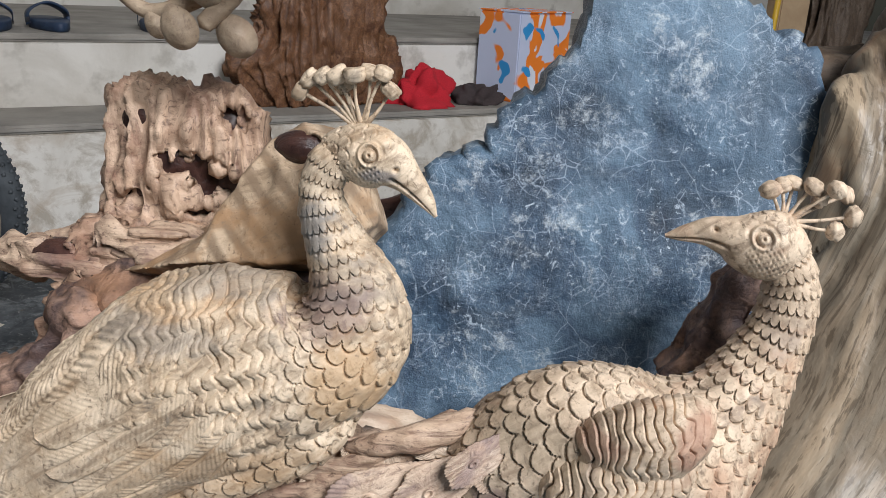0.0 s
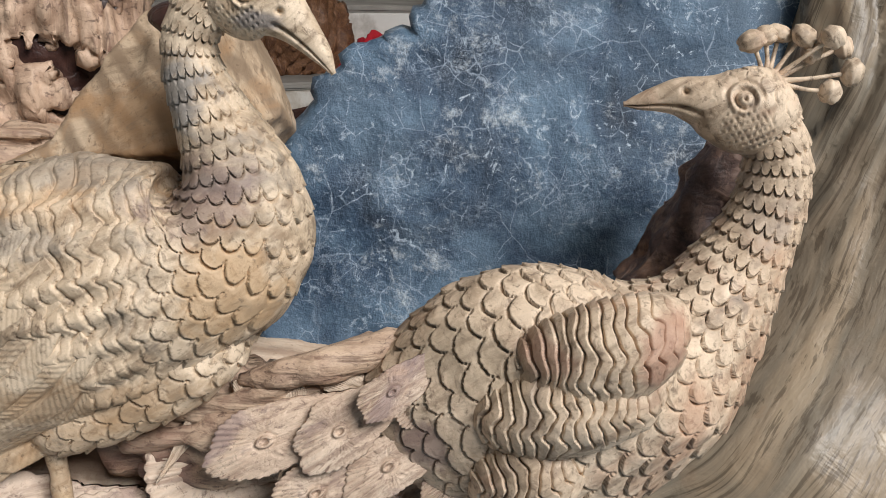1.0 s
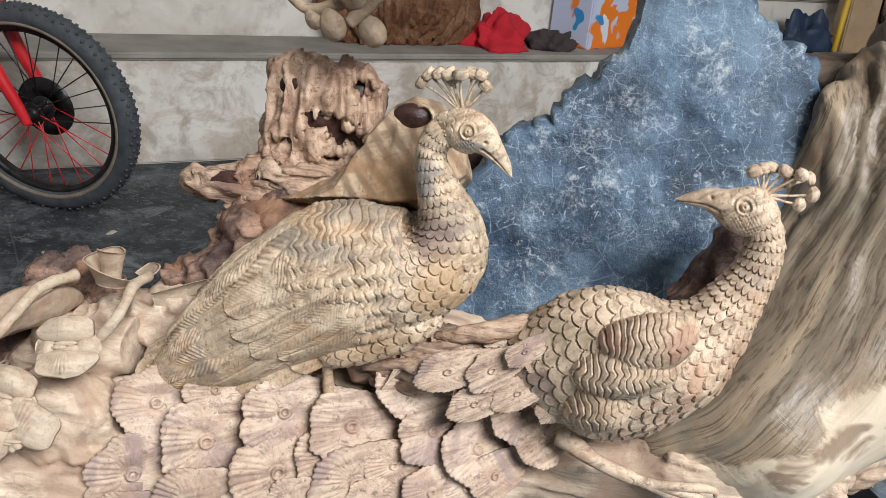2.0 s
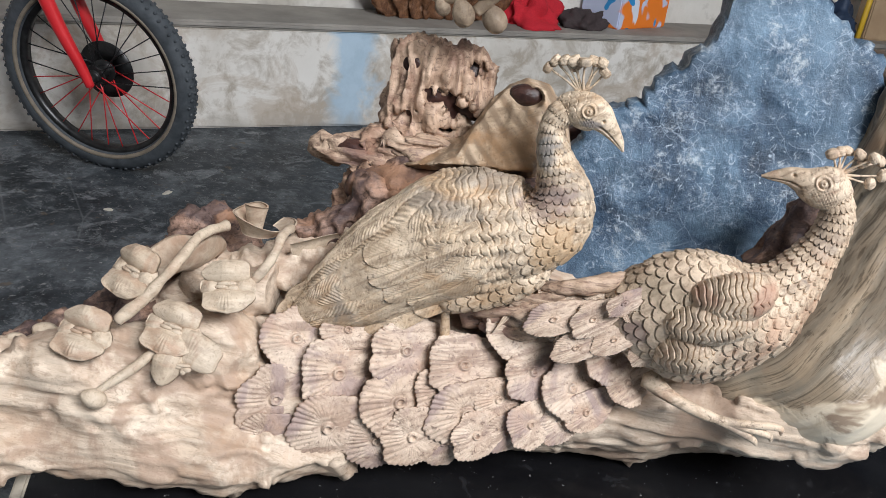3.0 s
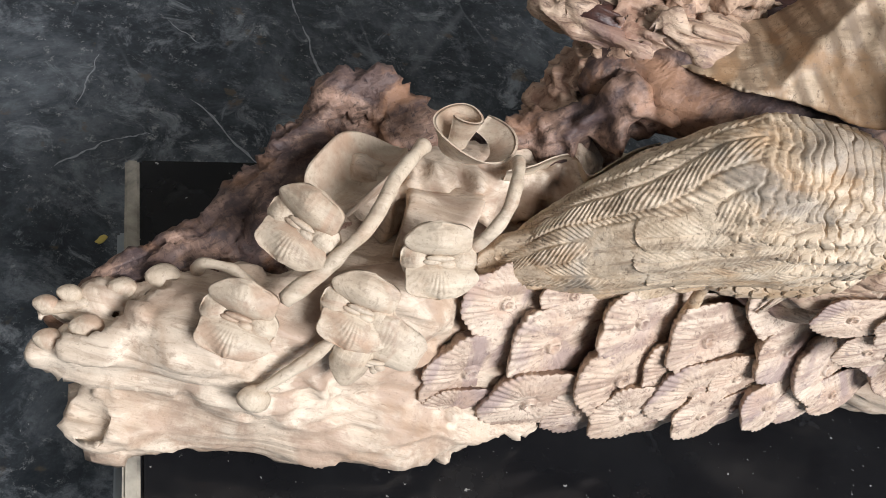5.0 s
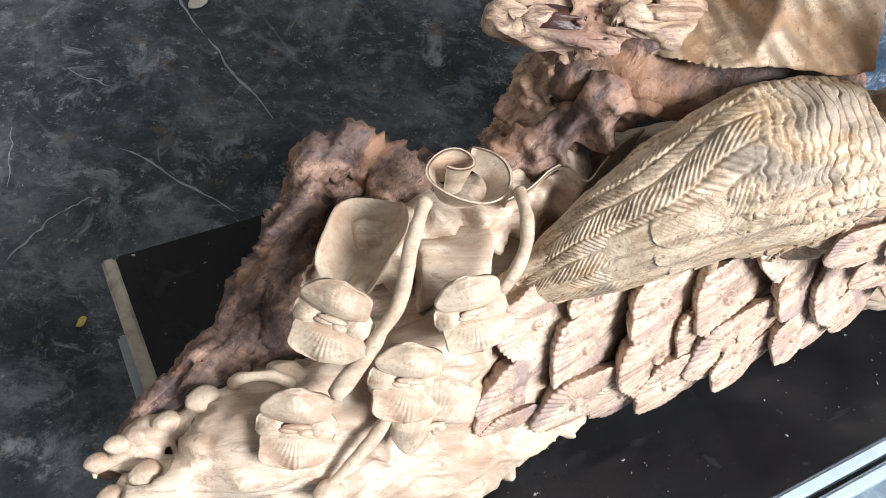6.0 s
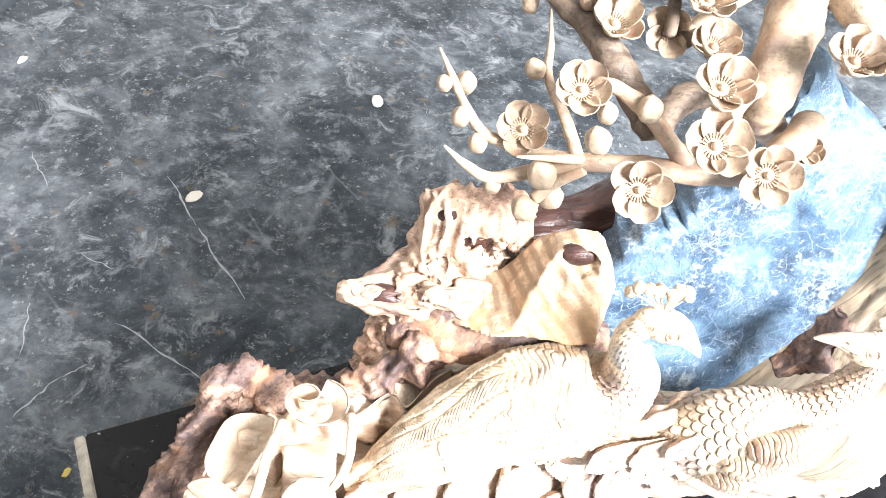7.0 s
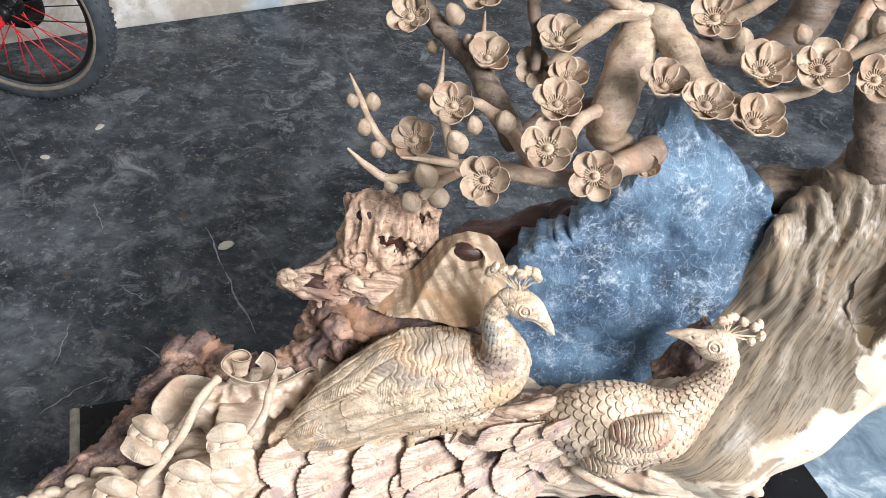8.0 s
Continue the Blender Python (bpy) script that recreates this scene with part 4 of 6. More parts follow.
def bird_body(rows, n, m, relief):
    """A lofted body: rows of x, z, y, w (half width in the upright plane), d (half depth). relief gives the carved height."""
    r = spline(rows, n)
    c = np.stack([r[:, 0], r[:, 2], r[:, 1]], -1)
    t = np.gradient(c[:, [0, 2]], axis=0)
    t /= np.linalg.norm(t, axis=1)[:, None]
    nn = np.stack([-t[:, 1], np.zeros(n), t[:, 0]], -1)
    step = np.linalg.norm(np.diff(c, axis=0), axis=1)
    s = np.concatenate([[0], np.cumsum(step)])
    th = np.linspace(0, 2 * np.pi, m, endpoint=False)
    w, d = np.maximum(r[:, 3], 0.001), np.maximum(r[:, 4], 0.001)
    P = c[:, None] + (w[:, None] * np.cos(th))[..., None] * nn[:, None] + (d[:, None] * np.sin(th))[..., None] * np.array((0, -1, 0))
    v = P.reshape(-1, 3)
    f = grid_faces(n, m)
    nm = normals(v, f)
    out = v - np.repeat(c, m, 0)
    if (nm * out).sum() < 0:
        f = f[:, ::-1]
        nm = -nm
    S, TH = np.repeat(s, m), np.tile(th, n)
    W = np.repeat((w + d) / 2, m)
    v = v + nm * relief(v, S, TH, W, s[-1])[:, None]
    k = len(v)
    v = np.vstack([v, c[0], c[-1]])
    g = f.tolist()
    g += [(j, (j + 1) % m, k) for j in range(m)] + [((n - 1) * m + (j + 1) % m, (n - 1) * m + j, k + 1) for j in range(m)]
    return v, g


def bump_at(v, c, r0, sig, h, front):
    d = np.hypot(v[:, 0] - c[0], v[:, 2] - c[1])
    return h * np.exp(-(((d - r0) / sig) ** 2)) * front


def crest(base, knobs, y, r, seed):
    """Thin stems fanning from the skull, each with a chunky ribbed knob."""
    out = []
    rnd = random.Random(seed)
    for x, z in knobs:
        dy = rnd.uniform(-0.006, 0.006)
        mid = (base[0] * 0.45 + x * 0.55 + rnd.uniform(-0.001, 0.001), y + dy * 0.6, base[1] * 0.45 + z * 0.55 - 0.0012)
        out.append(tube([(base[0] + (x - base[0]) * 0.10, y, base[1] - 0.001, 0.0015), (*mid, 0.0008), (x, y + dy, z, 0.0010)], 8, 8))
        v, f = ball((0, 0, 0), (1, 1, 1), 14, 20)
        v = np.sign(v) * np.abs(v) ** 0.82
        v = v * (1 + 0.06 * np.sin(v[:, 2] * 9 + seed) + 0.10 * fbm(v + 3 * x * 100, 0.9, 2, seed))[:, None]
        ax = Vector((0, 0, 1)).rotation_difference(Vector((x - base[0], 0, z - base[1]))).to_matrix()
        v = v * np.array((r * rnd.uniform(1.0, 1.25), r * 1.1, r * rnd.uniform(0.8, 1.0)))
        out.append((v @ np.array(ax).T + np.array((x, y + dy, z)), f))
    return out


def relief_one(v, s, th, w, total):
    across = th / (2 * np.pi)
    ring = np.round(2 * np.pi * 0.032 / 0.0090)
    neck = mask(v[:, 0], -0.035, -0.020) * mask(v[:, 2] + v[:, 0] * 0.3, 0.42, 0.45)
    small = np.where(v[:, 2] > 0.575, 1.25, 1.0)
    wa, wb = 0.16 * fbm(v, 0.02, 2, 93), 0.10 * fbm(v, 0.02, 2, 94)
    h = 0.0025 * neck * scales((total - s) / 0.0074 + wa, across * ring + wb)
    belly = (1 - mask(v[:, 2] - 0.62 * v[:, 0], 0.492, 0.50)) * mask(v[:, 0], -0.105, -0.09) * (1 - neck)
    h += 0.0036 * belly * scales((total - s) / 0.0086 + wa, across * ring + wb)
    back = mask(v[:, 0], -0.105, -0.092) * (1 - neck) * (1 - belly)
    h += 0.0024 * back * waves((v[:, 0] * 0.96 + v[:, 2] * 0.10 + 0.003 * fbm(v, 0.02, 2, 31)) / 0.0056, (v[:, 2] - 0.3 * v[:, 0] + 0.003 * fbm(v, 0.02, 2, 33)) / 0.0125, 0.22) * (0.55 + 0.45 * mask(fbm(v, 0.035, 2, 38), -0.5, 0.2))
    h += 0.0012 * back * np.sin((v[:, 2] - 0.3 * v[:, 0]) / 0.0125 * 2 * np.pi)
    tail = 1 - mask(v[:, 0], -0.106, -0.09)
    h += 0.0027 * tail * feathers(s / 0.011, across * 9.0 + s * 2.0 + 0.25 * np.sin(s * 40) + 0.12 * fbm(v, 0.03, 2, 41))
    h += 0.0010 * fbm(v, 0.012, 2, 4) + 0.003 * fbm(v, 0.045, 2, 6)
    return h


def relief_two(v, s, th, w, total):
    across = th / (2 * np.pi)
    ring = np.round(2 * np.pi * 0.030 / 0.0088)
    wa, wb = 0.16 * fbm(v, 0.02, 2, 91), 0.10 * fbm(v, 0.02, 2, 92)
    h = 0.0032 * scales((total - s) / 0.0078 + wa, across * ring + wb)
    return h + 0.0010 * fbm(v, 0.012, 2, 8) + 0.002 * fbm(v, 0.045, 2, 7)


def head(rows, eye, flip, back, hole):
    """Skull and beak as one loft from the nape to the beak's tip, with eye, brow, nostril and mouth line."""

    def relief(v, s, th, w, total):
        front = mask(np.sin(th), 0.1, 0.5)
        skull = 1 - mask(s / total, 0.45, 0.58)
        de = np.hypot(v[:, 0] - eye[0], v[:, 2] - eye[1])
        h = 0.0011 * skull * scales(s / 0.0055, th / (2 * np.pi) * 12) * mask(de, 0.006, 0.010) * mask(np.cos(th) * flip, -0.5, 0.3)
        h += bump_at(v, eye, 0.0046, 0.0007, 0.0010, front) + bump_at(v, eye, 0.0, 0.0022, 0.0018, front)
        h -= bump_at(v, eye, 0.0033, 0.0005, 0.0014, front) + bump_at(v, eye, 0.0, 0.0006, 0.0030, front)
        cheek = np.hypot(v[:, 0] - eye[0] + 0.003 * flip, v[:, 2] - eye[1] + 0.011) / 0.010
        dots = mask(np.sin(v[:, 0] / 0.0017 * 2 * np.pi / 2) * np.sin((v[:, 2] + v[:, 0] * 0.3) / 0.0016 * np.pi) + 0.3 * fbm(v, 0.002, 1, 5), 0.35, 0.8)
        h -= 0.0007 * front * dots * (1 - mask(cheek, 0.75, 1.1))
        h -= bump_at(v, hole, 0.0, 0.0011, 0.0036, front) + 0.0009 * front * np.exp(-((de - 0.0064) / 0.0007) ** 2) * mask(v[:, 2] - eye[1], -0.002, 0.003)
        beak = mask(s / total, 0.55, 0.62)
        line = np.exp(-(((th - back) / 0.11) ** 2)) + np.exp(-(((th - (2 * np.pi - back)) / 0.11) ** 2))
        h -= 0.0026 * beak * line
        return h

    return bird_body(rows, 190, 150, relief)


HEN_ROWS = [
    (-0.211, 0.404, 0.428, 0.002, 0.004), (-0.180, 0.428, 0.430, 0.021, 0.016), (-0.148, 0.452, 0.436, 0.036, 0.026),
    (-0.114, 0.482, 0.442, 0.046, 0.033), (-0.078, 0.504, 0.446, 0.053, 0.038), (-0.040, 0.514, 0.447, 0.049, 0.039),
    (-0.006, 0.531, 0.446, 0.036, 0.033), (0.001, 0.555, 0.445, 0.0245, 0.024), (-0.0090, 0.583, 0.444, 0.0152, 0.016),
    (-0.0145, 0.604, 0.443, 0.0108, 0.0115), (-0.0105, 0.618, 0.441, 0.0105, 0.0105), (-0.002, 0.625, 0.440, 0.008, 0.009)]


def peafowl_one():
    y = 0.445
    body = bird_body(HEN_ROWS, 720, 430, relief_one)
    skull = head([(-0.0150, 0.6235, y - 0.002, 0.003, 0.004), (-0.0100, 0.6245, y - 0.003, 0.0085, 0.0085), (-0.0010, 0.6245, y - 0.005, 0.0126, 0.0118), (0.0065, 0.6237, y - 0.007, 0.0142, 0.0128),
                  (0.0125, 0.6230, y - 0.009, 0.0134, 0.0118), (0.0182, 0.6212, y - 0.011, 0.0110, 0.0092), (0.0240, 0.6170, y - 0.013, 0.0077, 0.0066), (0.0295, 0.6120, y - 0.015, 0.0055, 0.0048), (0.0345, 0.6065, y - 0.016, 0.0036, 0.0034), (0.0385, 0.6005, y - 0.017, 0.0008, 0.001)], (0.0085, 0.6265), 1, 2.05, (0.0203, 0.6207))
    thigh = bird_body([(0.004, 0.500, 0.446, 0.008, 0.010), (-0.012, 0.489, 0.436, 0.0150, 0.015), (-0.034, 0.474, 0.433, 0.0155, 0.015), (-0.056, 0.461, 0.432, 0.0130, 0.013), (-0.074, 0.452, 0.433, 0.0100, 0.010), (-0.084, 0.448, 0.436, 0.002, 0.003)], 200, 150,
        lambda v, s, th, w, total: 0.0030 * scales(s / 0.0088 + 0.15 * fbm(v, 0.02, 2, 97), th / (2 * np.pi) * 9) + 0.001 * fbm(v, 0.012, 2, 98))
    pieces = [body, skull, thigh, tube([(-0.075, 0.434, 0.452, 0.0065), (-0.0745, 0.434, 0.438, 0.0040), (-0.073, 0.433, 0.424, 0.0042), (-0.072, 0.432, 0.408, 0.0050)], 24, 14, 0.2, 3)]
    pieces += crest((0.003, 0.637), [(-0.0255, 0.6490), (-0.0210, 0.6550), (-0.0145, 0.6570), (-0.0080, 0.6580), (-0.0060, 0.6530), (0.0000, 0.6590), (0.0065, 0.6600), (0.0120, 0.6600), (0.0152, 0.6525)], 0.442, 0.0042, 2)
    return join(pieces)


def peafowl_two():
    body = bird_body([
        (0.045, 0.438, 0.452, 0.010, 0.012), (0.060, 0.450, 0.448, 0.026, 0.021), (0.082, 0.460, 0.443, 0.044, 0.029), (0.109, 0.470, 0.437, 0.0560, 0.035), (0.138, 0.480, 0.434, 0.0545, 0.036),
        (0.164, 0.491, 0.434, 0.0420, 0.033), (0.1815, 0.507, 0.437, 0.0275, 0.026), (0.1940, 0.527, 0.441, 0.0185, 0.0190), (0.2025, 0.546, 0.445, 0.0142, 0.0148),
        (0.2055, 0.562, 0.447, 0.0122, 0.0124), (0.2045, 0.577, 0.447, 0.0110, 0.0112), (0.1985, 0.589, 0.447, 0.0100, 0.010)], 540, 430, relief_two)
    skull = head([(0.2100, 0.5930, 0.447, 0.002, 0.003), (0.2062, 0.5925, 0.447, 0.0085, 0.009), (0.2000, 0.5920, 0.447, 0.0148, 0.0125), (0.1935, 0.5920, 0.446, 0.0163, 0.0135), (0.1860, 0.5922, 0.446, 0.0157, 0.0128),
                  (0.1785, 0.5932, 0.447, 0.0128, 0.0105), (0.1725, 0.5945, 0.449, 0.0094, 0.0082), (0.1655, 0.5952, 0.451, 0.0074, 0.0064), (0.1585, 0.5940, 0.453, 0.0051, 0.0046), (0.1515, 0.5920, 0.455, 0.0030, 0.0030), (0.1462, 0.5908, 0.456, 0.0007, 0.001)], (0.1850, 0.5980), -1, 1.15, (0.1660, 0.5985))
    pieces = [body, skull]
    pieces += crest((0.197, 0.604), [(0.1900, 0.6170), (0.1950, 0.6190), (0.2010, 0.6200), (0.2080, 0.6200), (0.2165, 0.6205), (0.2245, 0.6165), (0.2125, 0.6140), (0.2270, 0.6080), (0.2205, 0.6005)], 0.450, 0.0040, 5)
    for k, (x1, z1) in enumerate(((0.200, 0.402), (0.194, 0.394), (0.184, 0.388))):
        pieces.append(tube([(0.098, 0.436, 0.412, 0.009), (0.12, 0.424, 0.404, 0.0055), (0.155, 0.414, 0.398, 0.0040), (x1, 0.412, z1, 0.0030), (x1 + 0.006, 0.412, z1 - 0.006, 0.0012)], 24, 10, 0.12, k))
    return join(pieces)


hen = part("peafowl_figure", peafowl_one(), W_BIRD, carving, "carved peahen figure with a crest, scaled neck and long wing")


HEN_LINE = spline(HEN_ROWS, 260)


def hen_front(q):
    """The depth of the first bird's near side at places (x, z)."""
    d = np.hypot(q[:, :1] - HEN_LINE[None, :, 0], q[:, 1:] - HEN_LINE[None, :, 1])
    k = d.argmin(1)
    e = d[np.arange(len(q)), k] / np.maximum(HEN_LINE[k, 3], 0.012)
    return HEN_LINE[k, 2] - np.maximum(HEN_LINE[k, 4], 0.010) * np.sqrt(np.clip(1 - e**2, 0.10, 1))


def wing_feather(root, tip, half, lift, seed, barbs=0.0034):
    """A long carved feather laid on the wing from root to tip (x, z): a quill, slanting barbs, a blunt round end and a thin edge."""
    n, m = 150, 36
    u, w = np.meshgrid(np.linspace(0, 1, n), np.linspace(-1, 1, m), indexing="ij")
    a, b = np.array(root), np.array(tip)
    ln = np.linalg.norm(b - a)
    d = (b - a) / ln
    side = np.array((-d[1], d[0]))
    wide = half * (0.55 + 0.45 * mask(u, 0.0, 0.35)) * np.sqrt(np.clip(1 - np.clip((u - 0.90) / 0.10, 0, 1) ** 2.2, 0.0, 1))
    bow = 0.006 * np.sin(np.pi * u)
    q = a + (u * ln)[..., None] * d + (w * wide + bow)[..., None] * side
    s = u * ln
    barb = np.abs(((s - np.abs(w) * half * 1.15 + 0.0006 * fbm(np.stack([s, w * half, 0 * s], -1).reshape(-1, 3), 0.01, 2, seed).reshape(s.shape)) / barbs) % 1 - 0.5) * 2
    rise = 0.0014 * (1 - w**2) ** 0.5 + 0.0005 * barb**0.7 * np.clip(np.abs(w) * 7, 0, 1) * mask(u, 0.04, 0.14)
    rise = rise + 0.0010 * mask(u, 0.6, 1.0) - 0.0010 * np.exp(-((w / 0.07) ** 2)) + 0.0009 * w + 0.0006 * fbm(np.stack([s, w * half, 0 * s], -1).reshape(-1, 3), 0.02, 2, seed + 1).reshape(s.shape)
    y = hen_front(q.reshape(-1, 2)).reshape(u.shape)
    for _ in range(6):
        y[1:-1] = (y[:-2] + 2 * y[1:-1] + y[2:]) / 4
    y = y - lift * (0.25 + 0.75 * mask(u, 0.0, 0.3)) - rise
    top = np.stack([q[..., 0], y, q[..., 1]], -1).reshape(-1, 3)
    v = np.vstack([top, top + np.array((0, 0.0065, -0.0010))])
    f = grid_faces(n, m, False)
    if normals(top, f)[:, 1].mean() > 0:
        f = f[:, ::-1]
    rim = list(range(m)) + [i * m + m - 1 for i in range(1, n)] + [(n - 1) * m + c for c in range(m - 2, -1, -1)] + [i * m for i in range(n - 2, 0, -1)]
    k = n * m
    g = f.tolist() + (f[:, ::-1] + k).tolist() + [(rim[i], rim[(i + 1) % len(rim)], rim[(i + 1) % len(rim)] + k, rim[i] + k) for i in range(len(rim))]
    return v, g


for k, (root, tip, half, lift) in enumerate((
        ((-0.085, 0.545), (-0.206, 0.426), 0.0110, 0.0008), ((-0.078, 0.532), (-0.213, 0.414), 0.0110, 0.0011), ((-0.072, 0.519), (-0.199, 0.407), 0.0110, 0.0014),
        ((-0.067, 0.507), (-0.169, 0.412), 0.0105, 0.0017), ((-0.061, 0.499), (-0.143, 0.416), 0.0100, 0.0020), ((-0.056, 0.492), (-0.120, 0.424), 0.0098, 0.0023),
        ((-0.048, 0.488), (-0.099, 0.440), 0.0092, 0.0026), ((-0.066, 0.552), (-0.142, 0.487), 0.0100, 0.0018), ((-0.060, 0.535), (-0.136, 0.471), 0.0102, 0.0021), ((-0.054, 0.519), (-0.122, 0.457), 0.0100, 0.0025), ((-0.045, 0.505), (-0.104, 0.455), 0.0092, 0.0031))):
    part("wing_feather", wing_feather(root, tip, half, lift, 200 + k), W_BIRD, hen)
hen_two = part("peafowl_figure", peafowl_two(), W_BIRD2, carving, "carved peahen figure turning back, with a ridged wing")


def wing_lobe(rows, seed):
    """A raised pad of the folded wing, cut across by thin wavy lines."""
    a, b = np.array(rows[0][:2]), np.array(rows[-1][:2])
    d = (b - a) / np.linalg.norm(b - a)

    def relief(v, s, th, w, total):
        along = (v[:, 0] - a[0]) * d[0] + (v[:, 2] - a[1]) * d[1]
        over = -(v[:, 0] - a[0]) * d[1] + (v[:, 2] - a[1]) * d[0]
        return 0.0030 * waves((along - 0.42 * over + 0.0022 * fbm(v, 0.02, 2, seed)) / 0.0045, (over + 0.1 * along + 0.003 * fbm(v, 0.02, 2, seed + 1)) / 0.0135, 0.27) + 0.0008 * fbm(v, 0.012, 2, seed + 2)

    return bird_body(rows, 260, 220, relief)


part("wing_pad", wing_lobe([(0.097, 0.442, 0.418, 0.004, 0.004), (0.107, 0.450, 0.410, 0.0135, 0.010), (0.120, 0.460, 0.406, 0.0150, 0.0115), (0.134, 0.471, 0.410, 0.005, 0.004)], 110), W_BIRD2, hen_two)
part("wing_pad", wing_lobe([(0.094, 0.475, 0.415, 0.003, 0.003), (0.104, 0.479, 0.408, 0.0110, 0.009), (0.124, 0.487, 0.402, 0.0150, 0.0120), (0.146, 0.496, 0.402, 0.0130, 0.011), (0.163, 0.504, 0.409, 0.003, 0.003)], 120), W_BIRD2, hen_two)
part("wing_pad", wing_lobe([(0.109, 0.494, 0.414, 0.003, 0.003), (0.118, 0.500, 0.408, 0.0125, 0.010), (0.132, 0.508, 0.402, 0.0165, 0.0130), (0.147, 0.515, 0.402, 0.0165, 0.0125), (0.158, 0.520, 0.405, 0.0115, 0.009), (0.166, 0.524, 0.412, 0.002, 0.003)], 130), W_BIRD2, hen_two)


# ---- stone ----


def stone_slab():
    outline = spline([(-0.012, 0.40), (-0.008, 0.50), (0.006, 0.562), (0.036, 0.596), (0.058, 0.606), (0.082, 0.632), (0.106, 0.662), (0.114, 0.693), (0.124, 0.728), (0.140, 0.742), (0.176, 0.722), (0.204, 0.702), (0.230, 0.685), (0.253, 0.667), (0.268, 0.60), (0.262, 0.50), (0.24, 0.41), (0.11, 0.395), (-0.012, 0.40)], 181)[:-1]
    rnd = np.array([fbm(np.array([[a * 0.7, b * 0.7, 0]]), 0.02, 3, 6)[0] for a, b in outline])
    c = np.array((0.13, 0.55))
    outline = outline + (outline - c) / np.linalg.norm(outline - c, axis=1)[:, None] * (rnd * 0.006 + 0.0022 * np.sign(np.sin(np.arange(len(outline)) * 0.9 + 3 * rnd)))[:, None]
    rings, faces = [], []
    m = len(outline)
    for depth, k in ([(-0.0, q) for q in np.linspace(0.02, 0.965, 44)] + [(0.003, 0.992), (0.008, 1.0), (0.022, 0.995), (0.040, 0.975), (0.052, 0.94)] + [(0.055, q) for q in (0.7, 0.3, 0.02)]):
        o = c + (outline - c) * k
        rings.append(np.stack([o[:, 0], 0.5315 + (o[:, 1] - 0.49) * 0.24 + depth, o[:, 1]], -1))
    v = np.vstack(rings)
    f = grid_faces(len(rings), m)
    nm = normals(v, f)
    if nm[: 20 * m, 1].mean() > 0:
        f, nm = f[:, ::-1], -nm
    v = v + nm * (fbm(v * np.array((0.8, 1, 1)), 0.06, 3, 2) * 0.0035 + fbm(v, 0.010, 2, 14) * 0.0008 + fbm(v, 0.020, 3, 16) * 0.0045 * mask(v[:, 1] - 0.5315 - (v[:, 2] - 0.49) * 0.24, 0.004, 0.012))[:, None]
    k = len(v)
    v = np.vstack([v, v[:m].mean(0), v[-m:].mean(0)])
    a = f[0][0]
    g = f.tolist() + [(j, (j + 1) % m, k) if a else ((j + 1) % m, j, k) for j in range(m)] + [(k - m + (j + 1) % m, k - m + j, k + 1) for j in range(m)]
    return v, g


stone = part("stone_slab", stone_slab(), STONE, None)
tagged(stone, "rough blue-grey stone slab with white veins, set in the carving", "stone")

# ---- tail feathers, laid like shingles along the log ----


def feather_mesh(seed):
    """A carved tail feather: a rounded fan with radial grooves round a raised eye, its stem to +x, its face to +z."""
    rnd = random.Random(seed)
    m = 200
    th = np.linspace(-np.pi, np.pi, m, endpoint=False)
    wob = fbm(np.stack([np.cos(th) * 2, np.sin(th) * 2, th * 0 + seed], -1), 1.0, 2, seed)
    tail = np.clip(np.cos(th), 0, 1) ** 1.2

    def barbs(x, y):
        return np.abs(np.cos(np.arctan2(y, 0.70 - x) * 30 + 1.1 * np.sin(x * 2.2 + seed) + 0.8 * wob))

    fan = barbs(np.cos(th), np.sin(th))
    edge = 1 + 0.12 * wob + 0.05 * fan
    ex = np.cos(th) * (1 + 1.5 * tail) * edge
    ey = np.sin(th) * (1.0 - 0.52 * tail) * edge
    top, k = [], np.concatenate([np.linspace(0.03, 0.24, 8), np.linspace(0.31, 0.94, 9), [0.985, 1.0]])
    rings = len(k)
    for q in k:
        x, y = ex * q, ey * q
        z = 0.05 * (1 - q**2) - 0.16 * np.clip(x, 0, 3) - 0.06 * y**2 - (0.03 if q > 0.99 else 0)
        z = z + 0.065 * barbs(x, y) ** 0.6 * np.clip((q - 0.26) / 0.2, 0, 1) * np.clip(1.3 - tail, 0, 1) + 0.03 * wob * q
        rr = np.hypot(x, y)
        z = z + 0.10 * np.exp(-(((rr - 0.125) / 0.035) ** 2)) - 0.11 * np.exp(-((rr / 0.06) ** 2)) - 0.06 * np.exp(-(((rr - 0.20) / 0.03) ** 2))
        top.append(np.stack([x, y, z], -1))
    low = [np.stack([ex * 0.96, ey * 0.96, ex * 0 - 0.10], -1), np.stack([ex * 0.72, ey * 0.78, ex * 0 - 0.50], -1)]
    v = np.vstack(top + low)
    f = grid_faces(rings + 2, m).tolist()
    v = np.vstack([v, (0, 0, top[0][:, 2].mean()), (0, 0, -0.50)])
    n = len(v)
    f += [((j + 1) % m, j, n - 2) for j in range(m)]
    o = (rings + 1) * m
    f += [(o + j, o + (j + 1) % m, n - 1) for j in range(m)]
    return mesh_of("tail_feather", v * 0.024, f)


UNIT = {"feather": 0.024, "orchid": 0.028, "bud": 0.01, "blossom": 0.021, "leaf": 0.044}
FEATHERS = [feather_mesh(k) for k in range(4)]
for me in FEATHERS:
    me.materials.append(W_FEATHER)


